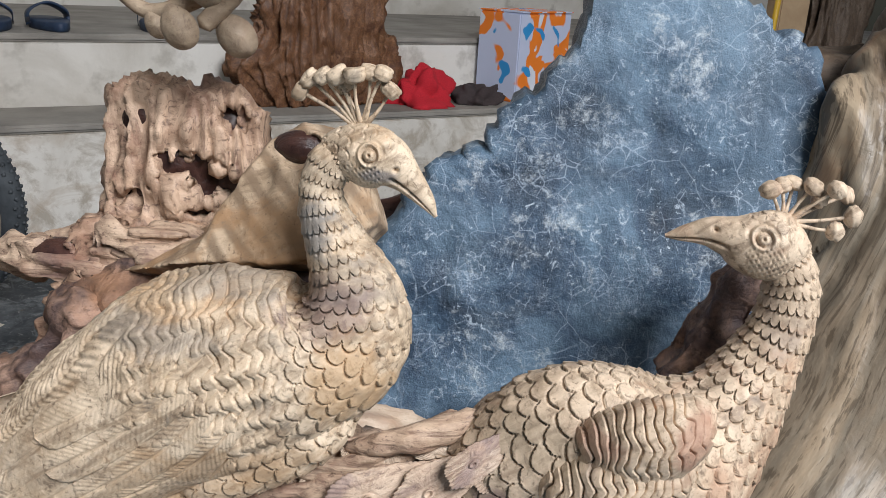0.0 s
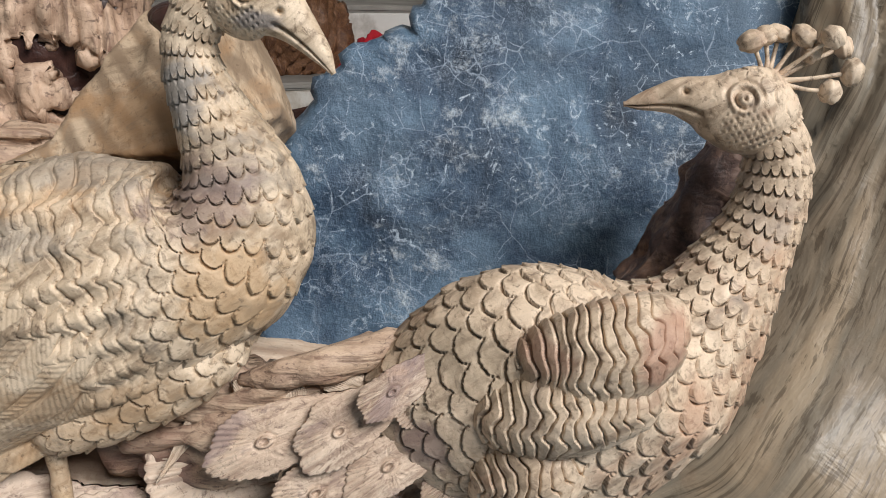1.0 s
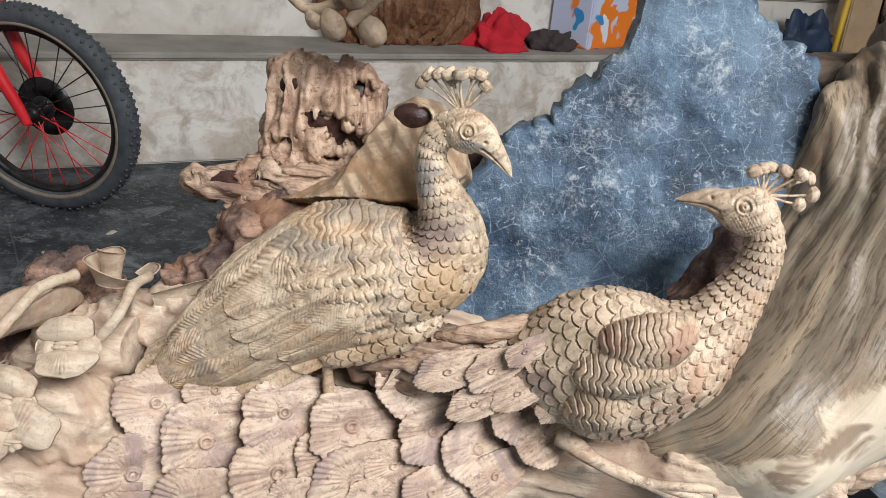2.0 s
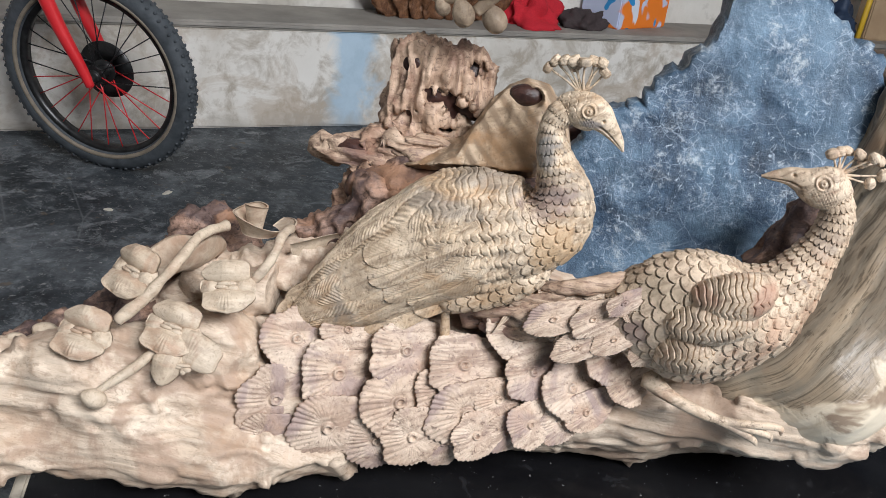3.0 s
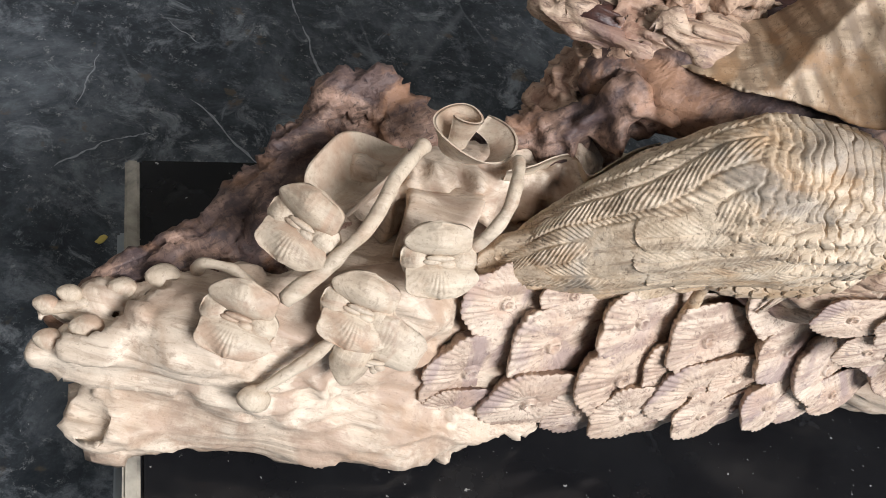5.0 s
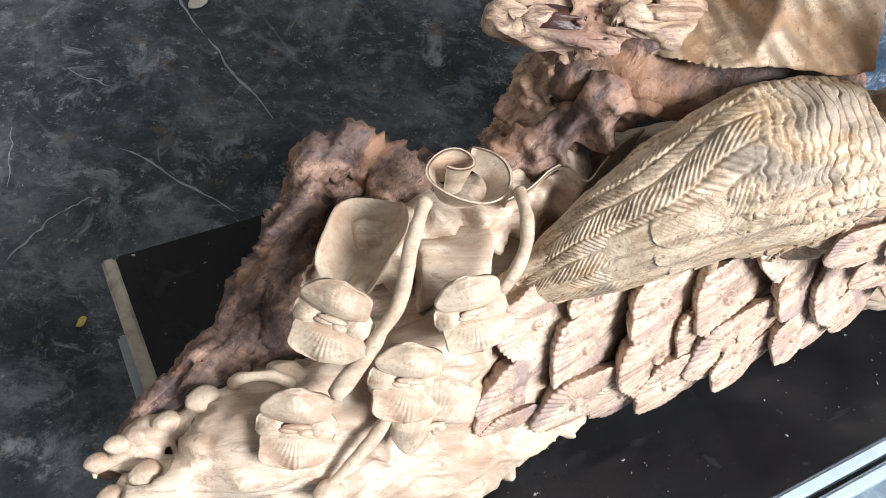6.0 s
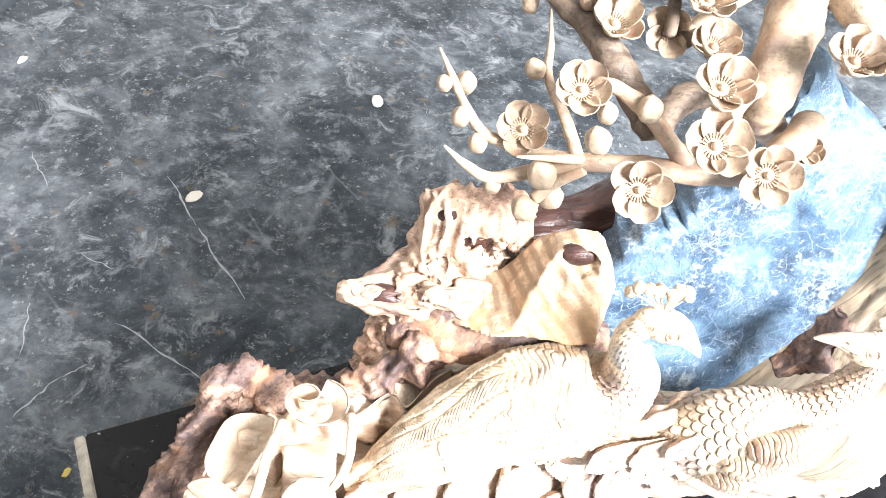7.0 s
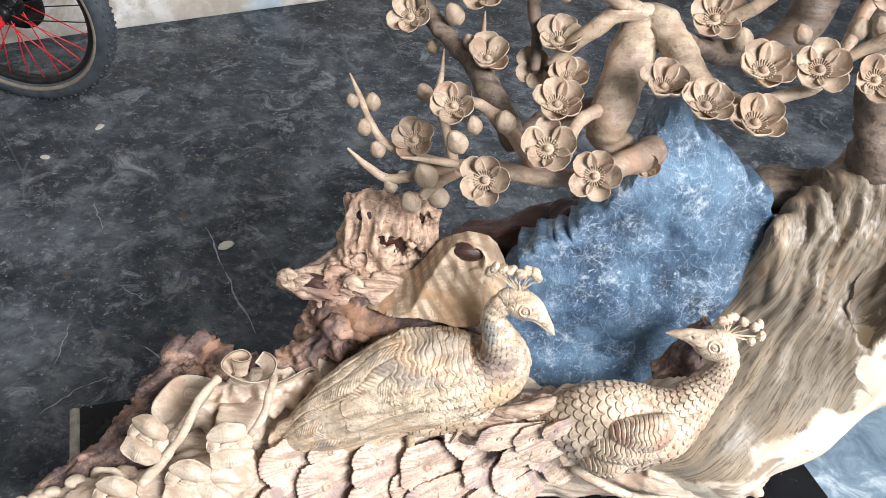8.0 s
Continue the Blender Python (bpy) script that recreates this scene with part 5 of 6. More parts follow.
def frame_of(place, face, along, size):
    """A pose with local z to face and local x as near to along as can be."""
    z = Vector(face).normalized()
    x = Vector(along)
    x = (x - z * x.dot(z)).normalized()
    y = z.cross(x)
    return Matrix.Translation(place) @ Matrix((x, y, z)).transposed().to_4x4() @ Matrix.Diagonal((size, size, size, 1))


def lay(name, me, m, parent, label=""):
    ob = new(name, me)
    ob.matrix_basis = m
    placed(ob, parent)
    return tagged(ob, label)


rnd = random.Random(7)
BED = [
    (-0.190, 0.404, 0.408, 0.0262), (-0.151, 0.416, 0.418, 0.0207), (-0.101, 0.419, 0.406, 0.0275), (-0.052, 0.424, 0.399, 0.0285), (-0.015, 0.446, 0.429, 0.0241), (0.025, 0.458, 0.437, 0.0229),
    (-0.198, 0.379, 0.363, 0.0300), (-0.152, 0.399, 0.385, 0.0340), (-0.099, 0.399, 0.368, 0.0340), (-0.043, 0.407, 0.364, 0.0295), (0.006, 0.434, 0.399, 0.0243), (0.064, 0.448, 0.420, 0.0250), (0.040, 0.435, 0.389, 0.0255),
    (-0.153, 0.378, 0.345, 0.0300), (-0.084, 0.390, 0.343, 0.0260), (0.011, 0.414, 0.360, 0.0211), (0.085, 0.442, 0.399, 0.0189), (0.055, 0.429, 0.372, 0.0189), (-0.032, 0.401, 0.348, 0.0203), (-0.065, 0.412, 0.377, 0.0225), (-0.019, 0.419, 0.375, 0.0202)]
RUMP = Vector((0.119, 0.470, 0.453))
BED += [(-0.200, 0.366, 0.334, 0.0240), (-0.160, 0.376, 0.327, 0.0240), (-0.113, 0.390, 0.333, 0.0245), (-0.059, 0.401, 0.336, 0.0225), (-0.008, 0.413, 0.348, 0.0200), (0.036, 0.425, 0.361, 0.0180), (-0.232, 0.376, 0.354, 0.0220)]
for k, (x, y, z, r) in enumerate(BED):
    high = min(max((z - 0.33) / 0.10, 0.0), 1.0)
    face = Vector((0.20 + 0.06 * high, -0.95 + 0.22 * high, 0.08 + 0.52 * high)) + Vector((rnd.uniform(-0.10, 0.10), rnd.uniform(-0.08, 0.08), rnd.uniform(-0.10, 0.10)))
    stem = (RUMP - Vector((x, y, z))).normalized() + Vector((0.5, 0.15, rnd.uniform(-0.12, 0.12)))
    face = face + 0.14 * stem.normalized()
    lay("tail_feather", FEATHERS[k % 4], frame_of((x, y, z), face, stem, 1.04 * min(r, 0.030) / UNIT["feather"]) @ Matrix.Diagonal((rnd.uniform(0.95, 1.12), rnd.uniform(0.88, 1.02), 0.85, 1)), carving)

# long narrow feathers spilling from the second bird's rump
PLUMES = [me.copy() for me in FEATHERS]
for me in PLUMES:
    me.materials.clear()
    me.materials.append(W_FEATHER)
for k, (x1, z1, x0, z0, w) in enumerate(((-0.004, 0.448, 0.062, 0.482, 0.66), (0.030, 0.455, 0.080, 0.492, 0.70), (0.053, 0.476, 0.092, 0.508, 0.55), (0.069, 0.470, 0.100, 0.505, 0.60), (0.050, 0.440, 0.098, 0.478, 0.66), (0.092, 0.455, 0.112, 0.492, 0.55), (0.080, 0.432, 0.112, 0.468, 0.62), (0.104, 0.440, 0.122, 0.475, 0.55), (0.020, 0.430, 0.075, 0.462, 0.66))):
    tip, root = Vector((x1, 0.424 - 0.004 * (k % 3), z1)), Vector((x0, 0.420, z0))
    ln = (root - tip).length / 3.3
    m = frame_of(tip + (root - tip) * 0.26, (-0.05, -0.92, 0.35), root - tip, ln / UNIT["feather"])
    lay("rump_feather", PLUMES[(k + 1) % 4], m @ Matrix.Diagonal((1.0, w, 0.7, 1)), carving)

# flowing strands of wood between the birds
for k, (x0, z0, x1, z1, x2, z2, r) in enumerate(((-0.05, 0.440, 0.0, 0.456, 0.050, 0.478, 0.008), (-0.03, 0.452, 0.010, 0.468, 0.070, 0.490, 0.007), (-0.02, 0.432, 0.022, 0.448, 0.060, 0.462, 0.008), (-0.045, 0.425, -0.005, 0.432, 0.040, 0.452, 0.007), (0.0, 0.472, 0.030, 0.482, 0.078, 0.494, 0.006))):
    y = 0.438 + 0.004 * (k % 2)
    part("wood_strand", tube([(x0, y + 0.006, z0, r * 0.5), (x1, y, z1, r), (x2, y + 0.018, z2, r * 0.8), (x2 + 0.02, y + 0.03, z2 + 0.004, r * 0.3)], 40, 20, 0.55, 40 + k), W_SHELF, carving)

# carved leaves under the first bird
LEAF = FEATHERS[1].copy()
LEAF.materials.clear()
LEAF.materials.append(W_LOG)
for x, y, z, ang, ln in ((0.0, 0.440, 0.470, -60, 0.020), (0.012, 0.438, 0.472, -80, 0.022), (0.024, 0.436, 0.474, -100, 0.020), (0.034, 0.440, 0.478, -25, 0.030), (0.05, 0.452, 0.480, -10, 0.03), (-0.012, 0.442, 0.465, -120, 0.02)):
    a = radians(ang)
    m = frame_of((x + math.cos(a) * ln * 0.5, y, z + math.sin(a) * ln * 0.5), (0.1, -0.9, 0.35), (math.cos(a), 0, math.sin(a)), ln / UNIT["feather"])
    lay("carved_leaf", LEAF, m @ Matrix.Diagonal((0.6, 0.24, 0.5, 1)), carving)
v, f = tube([(-0.06, 0.47, 0.435, 0.022), (-0.01, 0.462, 0.445, 0.024), (0.03, 0.466, 0.452, 0.020), (0.07, 0.478, 0.460, 0.014)], 40, 20, 0.3, 5)
part("wood_shoulder", (v, f), W_SHELF, carving)

# ---- orchids, stems and buds at the left end ----


def petal_shell(wide, long, cup, lift, ribs, thick=0.05, nu=14, nw=12, dome=0.0, fan=0, ruffle=0.0):
    """A cupped petal in local units: root at the origin, growing along +y, its face to +z."""
    u, w = np.meshgrid(np.linspace(-1, 1, nu), np.linspace(0, 1, nw))
    half = np.sqrt(np.clip(1 - (2 * np.clip(w, 0.0, 1) - 1) ** 2, 0, 1)) ** 0.8
    half = np.maximum(half, 0.16 * (1 - w))
    x = u * half * wide
    y = w * long
    z = lift * w + cup * (u * half) ** 2 + cup * 0.9 * np.clip(w - 0.45, 0, 1) ** 2 * 2
    z = z + ribs * np.abs(np.cos(np.arctan2(x, y + 0.05) * fan if fan else u * 17)) * np.clip(w * 2, 0, 1)
    z = z + dome * np.sin(np.pi * w) ** 0.7 * (1 - 0.9 * u**2) + ruffle * np.sin(u * 4.3 + w * 2.0 + 0.6) * w
    x = x * (1 + 1.4 * ruffle * np.sin(w * 7.0 + 1.2 * u))
    a = np.stack([x, y, z], -1).reshape(-1, 3)
    b = a - np.array((0, 0, thick))
    n = nu * nw
    f = grid_faces(nw, nu, False).tolist() + [tuple(reversed(q)) for q in grid_faces(nw, nu, False, n).tolist()]
    rim = list(range(nu)) + [r * nu + nu - 1 for r in range(1, nw)] + [(nw - 1) * nu + c for c in range(nu - 2, -1, -1)] + [r * nu for r in range(nw - 2, 0, -1)]
    f += [(rim[(i + 1) % len(rim)], rim[i], rim[i] + n, rim[(i + 1) % len(rim)] + n) for i in range(len(rim))]
    return np.vstack([a, b]), f


def orchid_meshes():
    lip = join([ball((0, 0.02, 0.20), (0.36, 0.09, 0.10)), ball((-0.20, -0.08, 0.18), (0.24, 0.08, 0.09)), ball((0.20, -0.14, 0.16), (0.20, 0.12, 0.09)), ball((0.05, -0.22, 0.14), (0.14, 0.16, 0.08)), ball((0, -0.02, -0.06), (0.34, 0.28, 0.16)), tube([(0, 0, -0.1, 0.10), (0.05, 0.0, -0.5, 0.09)], 6, 8)])
    upper = petal_shell(0.85, 0.90, 0.02, 0.06, 0.012, 0.16, 48, 18, dome=0.34, fan=15, ruffle=0.06)
    lower = petal_shell(0.92, 1.0, 0.04, 0.04, 0.026, 0.12, 72, 18, dome=0.22, fan=19, ruffle=0.07)
    out = []
    for name, (v, f) in (("orchid_lip", lip), ("petal", upper), ("petal", lower)):
        me = mesh_of(name, v * UNIT["orchid"], f)
        me.materials.append(W_FLOWER)
        out.append(me)
    return out


LIP, UPPER, LOWER = orchid_meshes()


def orchid(place, face, up, size, flap=1.0):
    q = UNIT["orchid"]
    m = frame_of(place, face, Vector(up).cross(Vector(face)), 0.82 * size / q)
    o = lay("orchid_flower", LIP, m, carving)
    lay("petal", UPPER, Matrix.Translation(Vector((0, 0.02, 0.02)) * q) @ Matrix.Rotation(radians(8), 4, "X"), o)
    lay("petal", LOWER, Matrix.Translation(Vector((0, -0.05, 0.02)) * q) @ Matrix.Rotation(radians(180), 4, "Z") @ Matrix.Rotation(radians(14 * flap), 4, "X"), o)
    lay("petal", UPPER, Matrix.Translation(Vector((-0.12, -0.02, -0.10)) * q) @ Matrix.Rotation(radians(100), 4, "Z") @ Matrix.Diagonal((0.55, 0.95, 0.8, 1)), o)
    lay("petal", UPPER, Matrix.Translation(Vector((0.12, -0.02, -0.10)) * q) @ Matrix.Rotation(radians(-100), 4, "Z") @ Matrix.Diagonal((0.55, 0.95, 0.8, 1)), o)
    return o


for place, face, up, size in (
        ((-0.318, 0.384, 0.455), (-0.25, -0.70, 0.65), (0.25, 0.5, 0.8), 0.028), ((-0.243, 0.386, 0.456), (0.1, -0.75, 0.62), (-0.2, 0.5, 0.8), 0.027),
        ((-0.338, 0.340, 0.420), (0.0, -0.70, 0.70), (0.1, 0.5, 0.8), 0.027), ((-0.277, 0.362, 0.424), (0.1, -0.72, 0.68), (0.15, 0.5, 0.8), 0.028)):
    orchid(place, face, up, size)
m = frame_of((-0.262, 0.345, 0.402), (0.1, -0.75, 0.6), (1, 0, 0.1), 0.030 / UNIT["orchid"])
half = lay("orchid_flower", LIP, m @ Matrix.Diagonal((0.6, 0.6, 0.6, 1)), carving, "half-carved orchid with rough pinkish wood")
lay("petal", LOWER, Matrix.Rotation(radians(-20), 4, "Z") @ Matrix.Diagonal((1.5, 1.6, 1.2, 1)), half)
lay("petal", UPPER, Matrix.Rotation(radians(75), 4, "Z") @ Matrix.Diagonal((1.2, 1.5, 1.2, 1)), half)

STEMS = (
    ((-0.266, 0.442, 0.480, 0.006), (-0.276, 0.414, 0.482, 0.0055), (-0.284, 0.385, 0.468, 0.006), (-0.300, 0.368, 0.446, 0.006), (-0.318, 0.352, 0.428, 0.007)),
    ((-0.212, 0.446, 0.486, 0.005), (-0.212, 0.422, 0.488, 0.0055), (-0.216, 0.405, 0.474, 0.006), (-0.228, 0.395, 0.456, 0.006), (-0.250, 0.385, 0.440, 0.006)),
    ((-0.283, 0.352, 0.412, 0.006), (-0.296, 0.338, 0.400, 0.0055), (-0.312, 0.325, 0.388, 0.005), (-0.322, 0.318, 0.380, 0.004)),
    ((-0.446, 0.338, 0.380, 0.005), (-0.415, 0.352, 0.382, 0.005), (-0.385, 0.362, 0.388, 0.005), (-0.355, 0.365, 0.400, 0.005)),
    ((-0.405, 0.335, 0.378, 0.005), (-0.385, 0.342, 0.380, 0.005), (-0.360, 0.350, 0.386, 0.005)),
    ((-0.372, 0.375, 0.402, 0.006), (-0.366, 0.372, 0.414, 0.005), (-0.352, 0.372, 0.415, 0.005), (-0.340, 0.372, 0.405, 0.006)))
for k, rows in enumerate(STEMS):
    part("flower_stem", tube([(x, y, z, r * 0.68) for x, y, z, r in rows], 40, 12, 0.3, k), W_FLOWER, carving)


def bud_mesh():
    v, f = ball((0, 0, 0), (0.82, 0.82, 1.0), 14, 20)
    th = np.arctan2(v[:, 1], v[:, 0])
    k = np.hypot(v[:, 0], v[:, 1])
    v = v * (1 + 0.05 * np.cos(th * 5) * k)[:, None]
    v[:, 2] += 0.18 * np.clip(v[:, 2], 0, 1) ** 6
    me = mesh_of("bud", v * UNIT["bud"], f)
    me.materials.append(W_FLOWER)
    return me


BUD = bud_mesh()
BRANCH_BUD = BUD.copy()
BRANCH_BUD.materials.clear()
BRANCH_BUD.materials.append(W_BLOSSOM)


def bud(place, axis, size, label="", me=BUD):
    return lay("bud", me, frame_of(place, axis, (0.3, 0.9, 0.2), size / UNIT["bud"]), carving, label)


for x, y, z, r in ((-0.444, 0.341, 0.381, 0.0068), (-0.434, 0.349, 0.385, 0.0066), (-0.436, 0.324, 0.374, 0.0080), (-0.418, 0.333, 0.381, 0.0095), (-0.392, 0.341, 0.383, 0.0105), (-0.408, 0.360, 0.386, 0.0085), (-0.388, 0.370, 0.392, 0.0105), (-0.320, 0.317, 0.378, 0.0095)):
    bud((x, y, z), (-0.8 + rnd.uniform(-0.2, 0.2), -0.3, 0.4), r)


def curl_leaf():
    """A leaf rolled into a spiral cup."""
    n, m = 90, 14
    t = np.linspace(0, 1, n)
    ang = radians(70) - (1 - t) * 2 * np.pi * 1.55
    r = 0.0085 + 0.030 * t**2.2
    out = []
    for side in (0, 0.0016):
        for w in np.linspace(0, 1, m):
            rr = (r + side) * (0.60 + 0.40 * w**1.3)
            out.append(np.stack([-0.249 + rr * np.cos(ang) + 0.004 * t, 0.460 + rr * np.sin(ang) * 0.85 - 0.004 * t, 0.472 + (0.026 - 0.012 * t) * (1 - 0.8 * t**6) * w + 0.003 * np.sin(ang * 2.3) * w * t], -1))
    v = np.stack(out)
    f = grid_faces(m, n, False).tolist() + [tuple(reversed(q)) for q in grid_faces(m, n, False, m * n).tolist()]
    rim = list(range(n)) + [k * n + n - 1 for k in range(1, m)] + [(m - 1) * n + c for c in range(n - 2, -1, -1)] + [k * n for k in range(m - 2, 0, -1)]
    f += [(rim[i], rim[(i + 1) % len(rim)], rim[(i + 1) % len(rim)] + m * n, rim[i] + m * n) for i in range(len(rim))]
    return v.reshape(-1, 3), f




def leaf_ribbon(rows, drop, lean):
    """A thin wavy standing leaf edge along rows of x, y, z."""
    c = spline(rows, 80)
    m = 10
    out = []
    for side in (0, 0.0018):
        for w in np.linspace(0, 1, m):
            out.append(c + np.array(lean) * (w**1.6) + np.array((0, side, -drop * (1 - w))))
    v = np.stack(out).reshape(-1, 3)
    n = 80
    f = grid_faces(m, n, False).tolist() + [tuple(reversed(q)) for q in grid_faces(m, n, False, m * n).tolist()]
    rim = list(range(n)) + [k * n + n - 1 for k in range(1, m)] + [(m - 1) * n + q for q in range(n - 2, -1, -1)] + [k * n for k in range(m - 2, 0, -1)]
    f += [(rim[i], rim[(i + 1) % len(rim)], rim[(i + 1) % len(rim)] + m * n, rim[i] + m * n) for i in range(len(rim))]
    return v, f


part("leaf_edge", leaf_ribbon([(-0.212, 0.462, 0.468), (-0.198, 0.468, 0.472), (-0.184, 0.480, 0.474), (-0.173, 0.483, 0.476), (-0.163, 0.472, 0.474), (-0.150, 0.484, 0.478), (-0.138, 0.494, 0.484), (-0.124, 0.500, 0.490)], 0.045, (-0.002, -0.010, 0.0)), W_FLOWER, carving, "wavy thin leaf edge")
part("curled_leaf", curl_leaf(), W_FLOWER, carving, "spirally curled carved leaf")
v, f = petal_shell(0.42, 1.25, 0.50, 0.02, 0.012, 0.05, 40, 24, ruffle=0.08)
leaf = mesh_of("cupped_leaf", v * UNIT["leaf"], f)
leaf.materials.append(W_FLOWER)
lay("cupped_leaf", leaf, frame_of((-0.280, 0.470, 0.446), (-0.35, -0.10, 0.93), (-0.83, 0.366, -0.273), 1.28), carving, "large cupped leaf with a thin pale rim")
v, f = surface(lambda p: np.maximum(limb(p, [(-0.272, 0.425, 0.425, 0.020), (-0.215, 0.440, 0.432, 0.022)]), np.abs(p[:, 0] + 0.243) - 0.022), (-0.30, 0.38, 0.39), (-0.19, 0.48, 0.47), 0.0025)
part("carved_stub", (rough(v, f, [(0.02, 0.003, 2, (1, 1, 1))]), f), W_LOG, carving, "tan sawn stub of wood between the leaves")
v, f = tube([(-0.30, 0.45, 0.415, 0.022), (-0.25, 0.465, 0.425, 0.024), (-0.20, 0.480, 0.440, 0.024), (-0.16, 0.495, 0.455, 0.022)], 60, 36, 0.5, 9)
part("root_arm", (v, f), W_LOG, carving)
v, f = tube([(-0.215, 0.485, 0.465, 0.010), (-0.185, 0.490, 0.478, 0.013), (-0.155, 0.495, 0.500, 0.016), (-0.130, 0.500, 0.515, 0.014)], 60, 36, 0.7, 12)
part("root_knot", (v, f), W_BARK, carving, "dark knotted root under the shelf")

# ---- blossom branch ----
TWIGS = (
    (W_BRANCH, 0.14, ((0.112, 0.545, 0.728, 0.014), (0.085, 0.520, 0.728, 0.012), (0.055, 0.497, 0.727, 0.009), (0.026, 0.496, 0.720, 0.0085), (-0.013, 0.506, 0.714, 0.008), (-0.05, 0.518, 0.706, 0.007), (-0.080, 0.527, 0.692, 0.006), (-0.118, 0.532, 0.674, 0.0045), (-0.140, 0.532, 0.684, 0.0035), (-0.160, 0.530, 0.703, 0.001))),
    (W_BRANCH, 0.14, ((-0.058, 0.521, 0.704, 0.005), (-0.095, 0.536, 0.698, 0.0045), (-0.128, 0.547, 0.702, 0.004), (-0.143, 0.556, 0.716, 0.0035), (-0.155, 0.570, 0.733, 0.0028), (-0.166, 0.580, 0.750, 0.0008))),
    (W_BRANCH, 0.12, ((-0.064, 0.520, 0.704, 0.005), (-0.074, 0.545, 0.722, 0.0042), (-0.086, 0.570, 0.738, 0.0035), (-0.084, 0.592, 0.752, 0.0025), (-0.084, 0.613, 0.768, 0.0008))),
    (W_BRANCH, 0.14, ((0.012, 0.500, 0.717, 0.007), (-0.010, 0.513, 0.735, 0.0065), (-0.030, 0.530, 0.750, 0.006), (-0.052, 0.540, 0.757, 0.0045), (-0.066, 0.545, 0.755, 0.004))),
    (W_DARK, 0.25, ((-0.012, 0.530, 0.725, 0.010), (-0.034, 0.560, 0.748, 0.012), (-0.052, 0.590, 0.766, 0.011), (-0.075, 0.615, 0.772, 0.009), (-0.098, 0.640, 0.785, 0.008), (-0.120, 0.660, 0.808, 0.007), (-0.135, 0.672, 0.840, 0.006))),
    (W_DARK, 0.2, ((-0.010, 0.535, 0.728, 0.010), (0.015, 0.560, 0.735, 0.011), (0.055, 0.570, 0.745, 0.011), (0.085, 0.565, 0.750, 0.012))),
    (W_BRANCH, 0.1, ((-0.048, 0.590, 0.772, 0.004), (-0.050, 0.606, 0.785, 0.003), (-0.051, 0.626, 0.803, 0.0007))),
    (W_BRANCH, 0.1, ((-0.040, 0.578, 0.756, 0.006), (-0.043, 0.585, 0.766, 0.005), (-0.045, 0.587, 0.772, 0.004))),
    (W_BRANCH, 0.16, ((0.095, 0.560, 0.712, 0.012), (0.068, 0.548, 0.735, 0.016), (0.066, 0.545, 0.762, 0.019), (0.073, 0.563, 0.792, 0.020), (0.082, 0.585, 0.818, 0.019), (0.094, 0.586, 0.828, 0.016), (0.110, 0.566, 0.820, 0.0145), (0.128, 0.528, 0.804, 0.011), (0.150, 0.518, 0.797, 0.010), (0.178, 0.512, 0.793, 0.008))),
    (W_BRANCH, 0.14, ((0.086, 0.588, 0.834, 0.010), (0.058, 0.580, 0.836, 0.009), (0.034, 0.575, 0.815, 0.007), (0.020, 0.580, 0.795, 0.006), (0.010, 0.582, 0.780, 0.005))),
    (W_BRANCH, 0.14, ((0.074, 0.586, 0.838, 0.007), (0.050, 0.574, 0.850, 0.006), (0.028, 0.572, 0.865, 0.005), (0.020, 0.575, 0.890, 0.004))),
    (W_DARK, 0.15, ((-0.002, 0.585, 0.772, 0.005), (-0.005, 0.592, 0.800, 0.005), (-0.012, 0.600, 0.830, 0.006), (-0.006, 0.605, 0.862, 0.005))),
    (W_BRANCH, 0.14, ((0.070, 0.550, 0.762, 0.009), (0.056, 0.538, 0.766, 0.007), (0.042, 0.528, 0.764, 0.006), (0.030, 0.515, 0.755, 0.006), (0.026, 0.502, 0.735, 0.006))),
    (W_DARK, 0.18, ((0.330, 0.575, 0.715, 0.024), (0.313, 0.580, 0.762, 0.020), (0.303, 0.592, 0.805, 0.018), (0.295, 0.615, 0.850, 0.018), (0.275, 0.640, 0.880, 0.018), (0.252, 0.648, 0.858, 0.019), (0.235, 0.635, 0.815, 0.018), (0.195, 0.612, 0.800, 0.013), (0.150, 0.590, 0.808, 0.011), (0.110, 0.565, 0.822, 0.010))),
    (W_BRANCH, 0.14, ((0.165, 0.515, 0.796, 0.007), (0.190, 0.520, 0.806, 0.006), (0.217, 0.522, 0.820, 0.006), (0.233, 0.532, 0.848, 0.006), (0.244, 0.550, 0.872, 0.006), (0.263, 0.565, 0.900, 0.006))),
    (W_BRANCH, 0.14, ((0.228, 0.528, 0.838, 0.005), (0.245, 0.525, 0.855, 0.005), (0.262, 0.520, 0.870, 0.006), (0.29, 0.52, 0.88, 0.006))),
    (W_BRANCH, 0.14, ((0.150, 0.590, 0.835, 0.006), (0.165, 0.582, 0.850, 0.006), (0.185, 0.580, 0.875, 0.006), (0.20, 0.585, 0.905, 0.006))),
    (W_BRANCH, 0.1, ((-0.060, 0.520, 0.706, 0.004), (-0.085, 0.515, 0.710, 0.003), (-0.112, 0.512, 0.712, 0.0008))),
    (W_BRANCH, 0.1, ((-0.060, 0.518, 0.700, 0.005), (-0.080, 0.520, 0.680, 0.005), (-0.090, 0.516, 0.670, 0.005))))
for k, (mat, wob, rows) in enumerate(TWIGS):
    part("branch" if mat is W_BRANCH else "dark_limb", tube(rows, 10 * len(rows), 14, wob, 20 + k), mat, carving, "" if mat is W_BRANCH else "dark brown limb of the blossom branch")


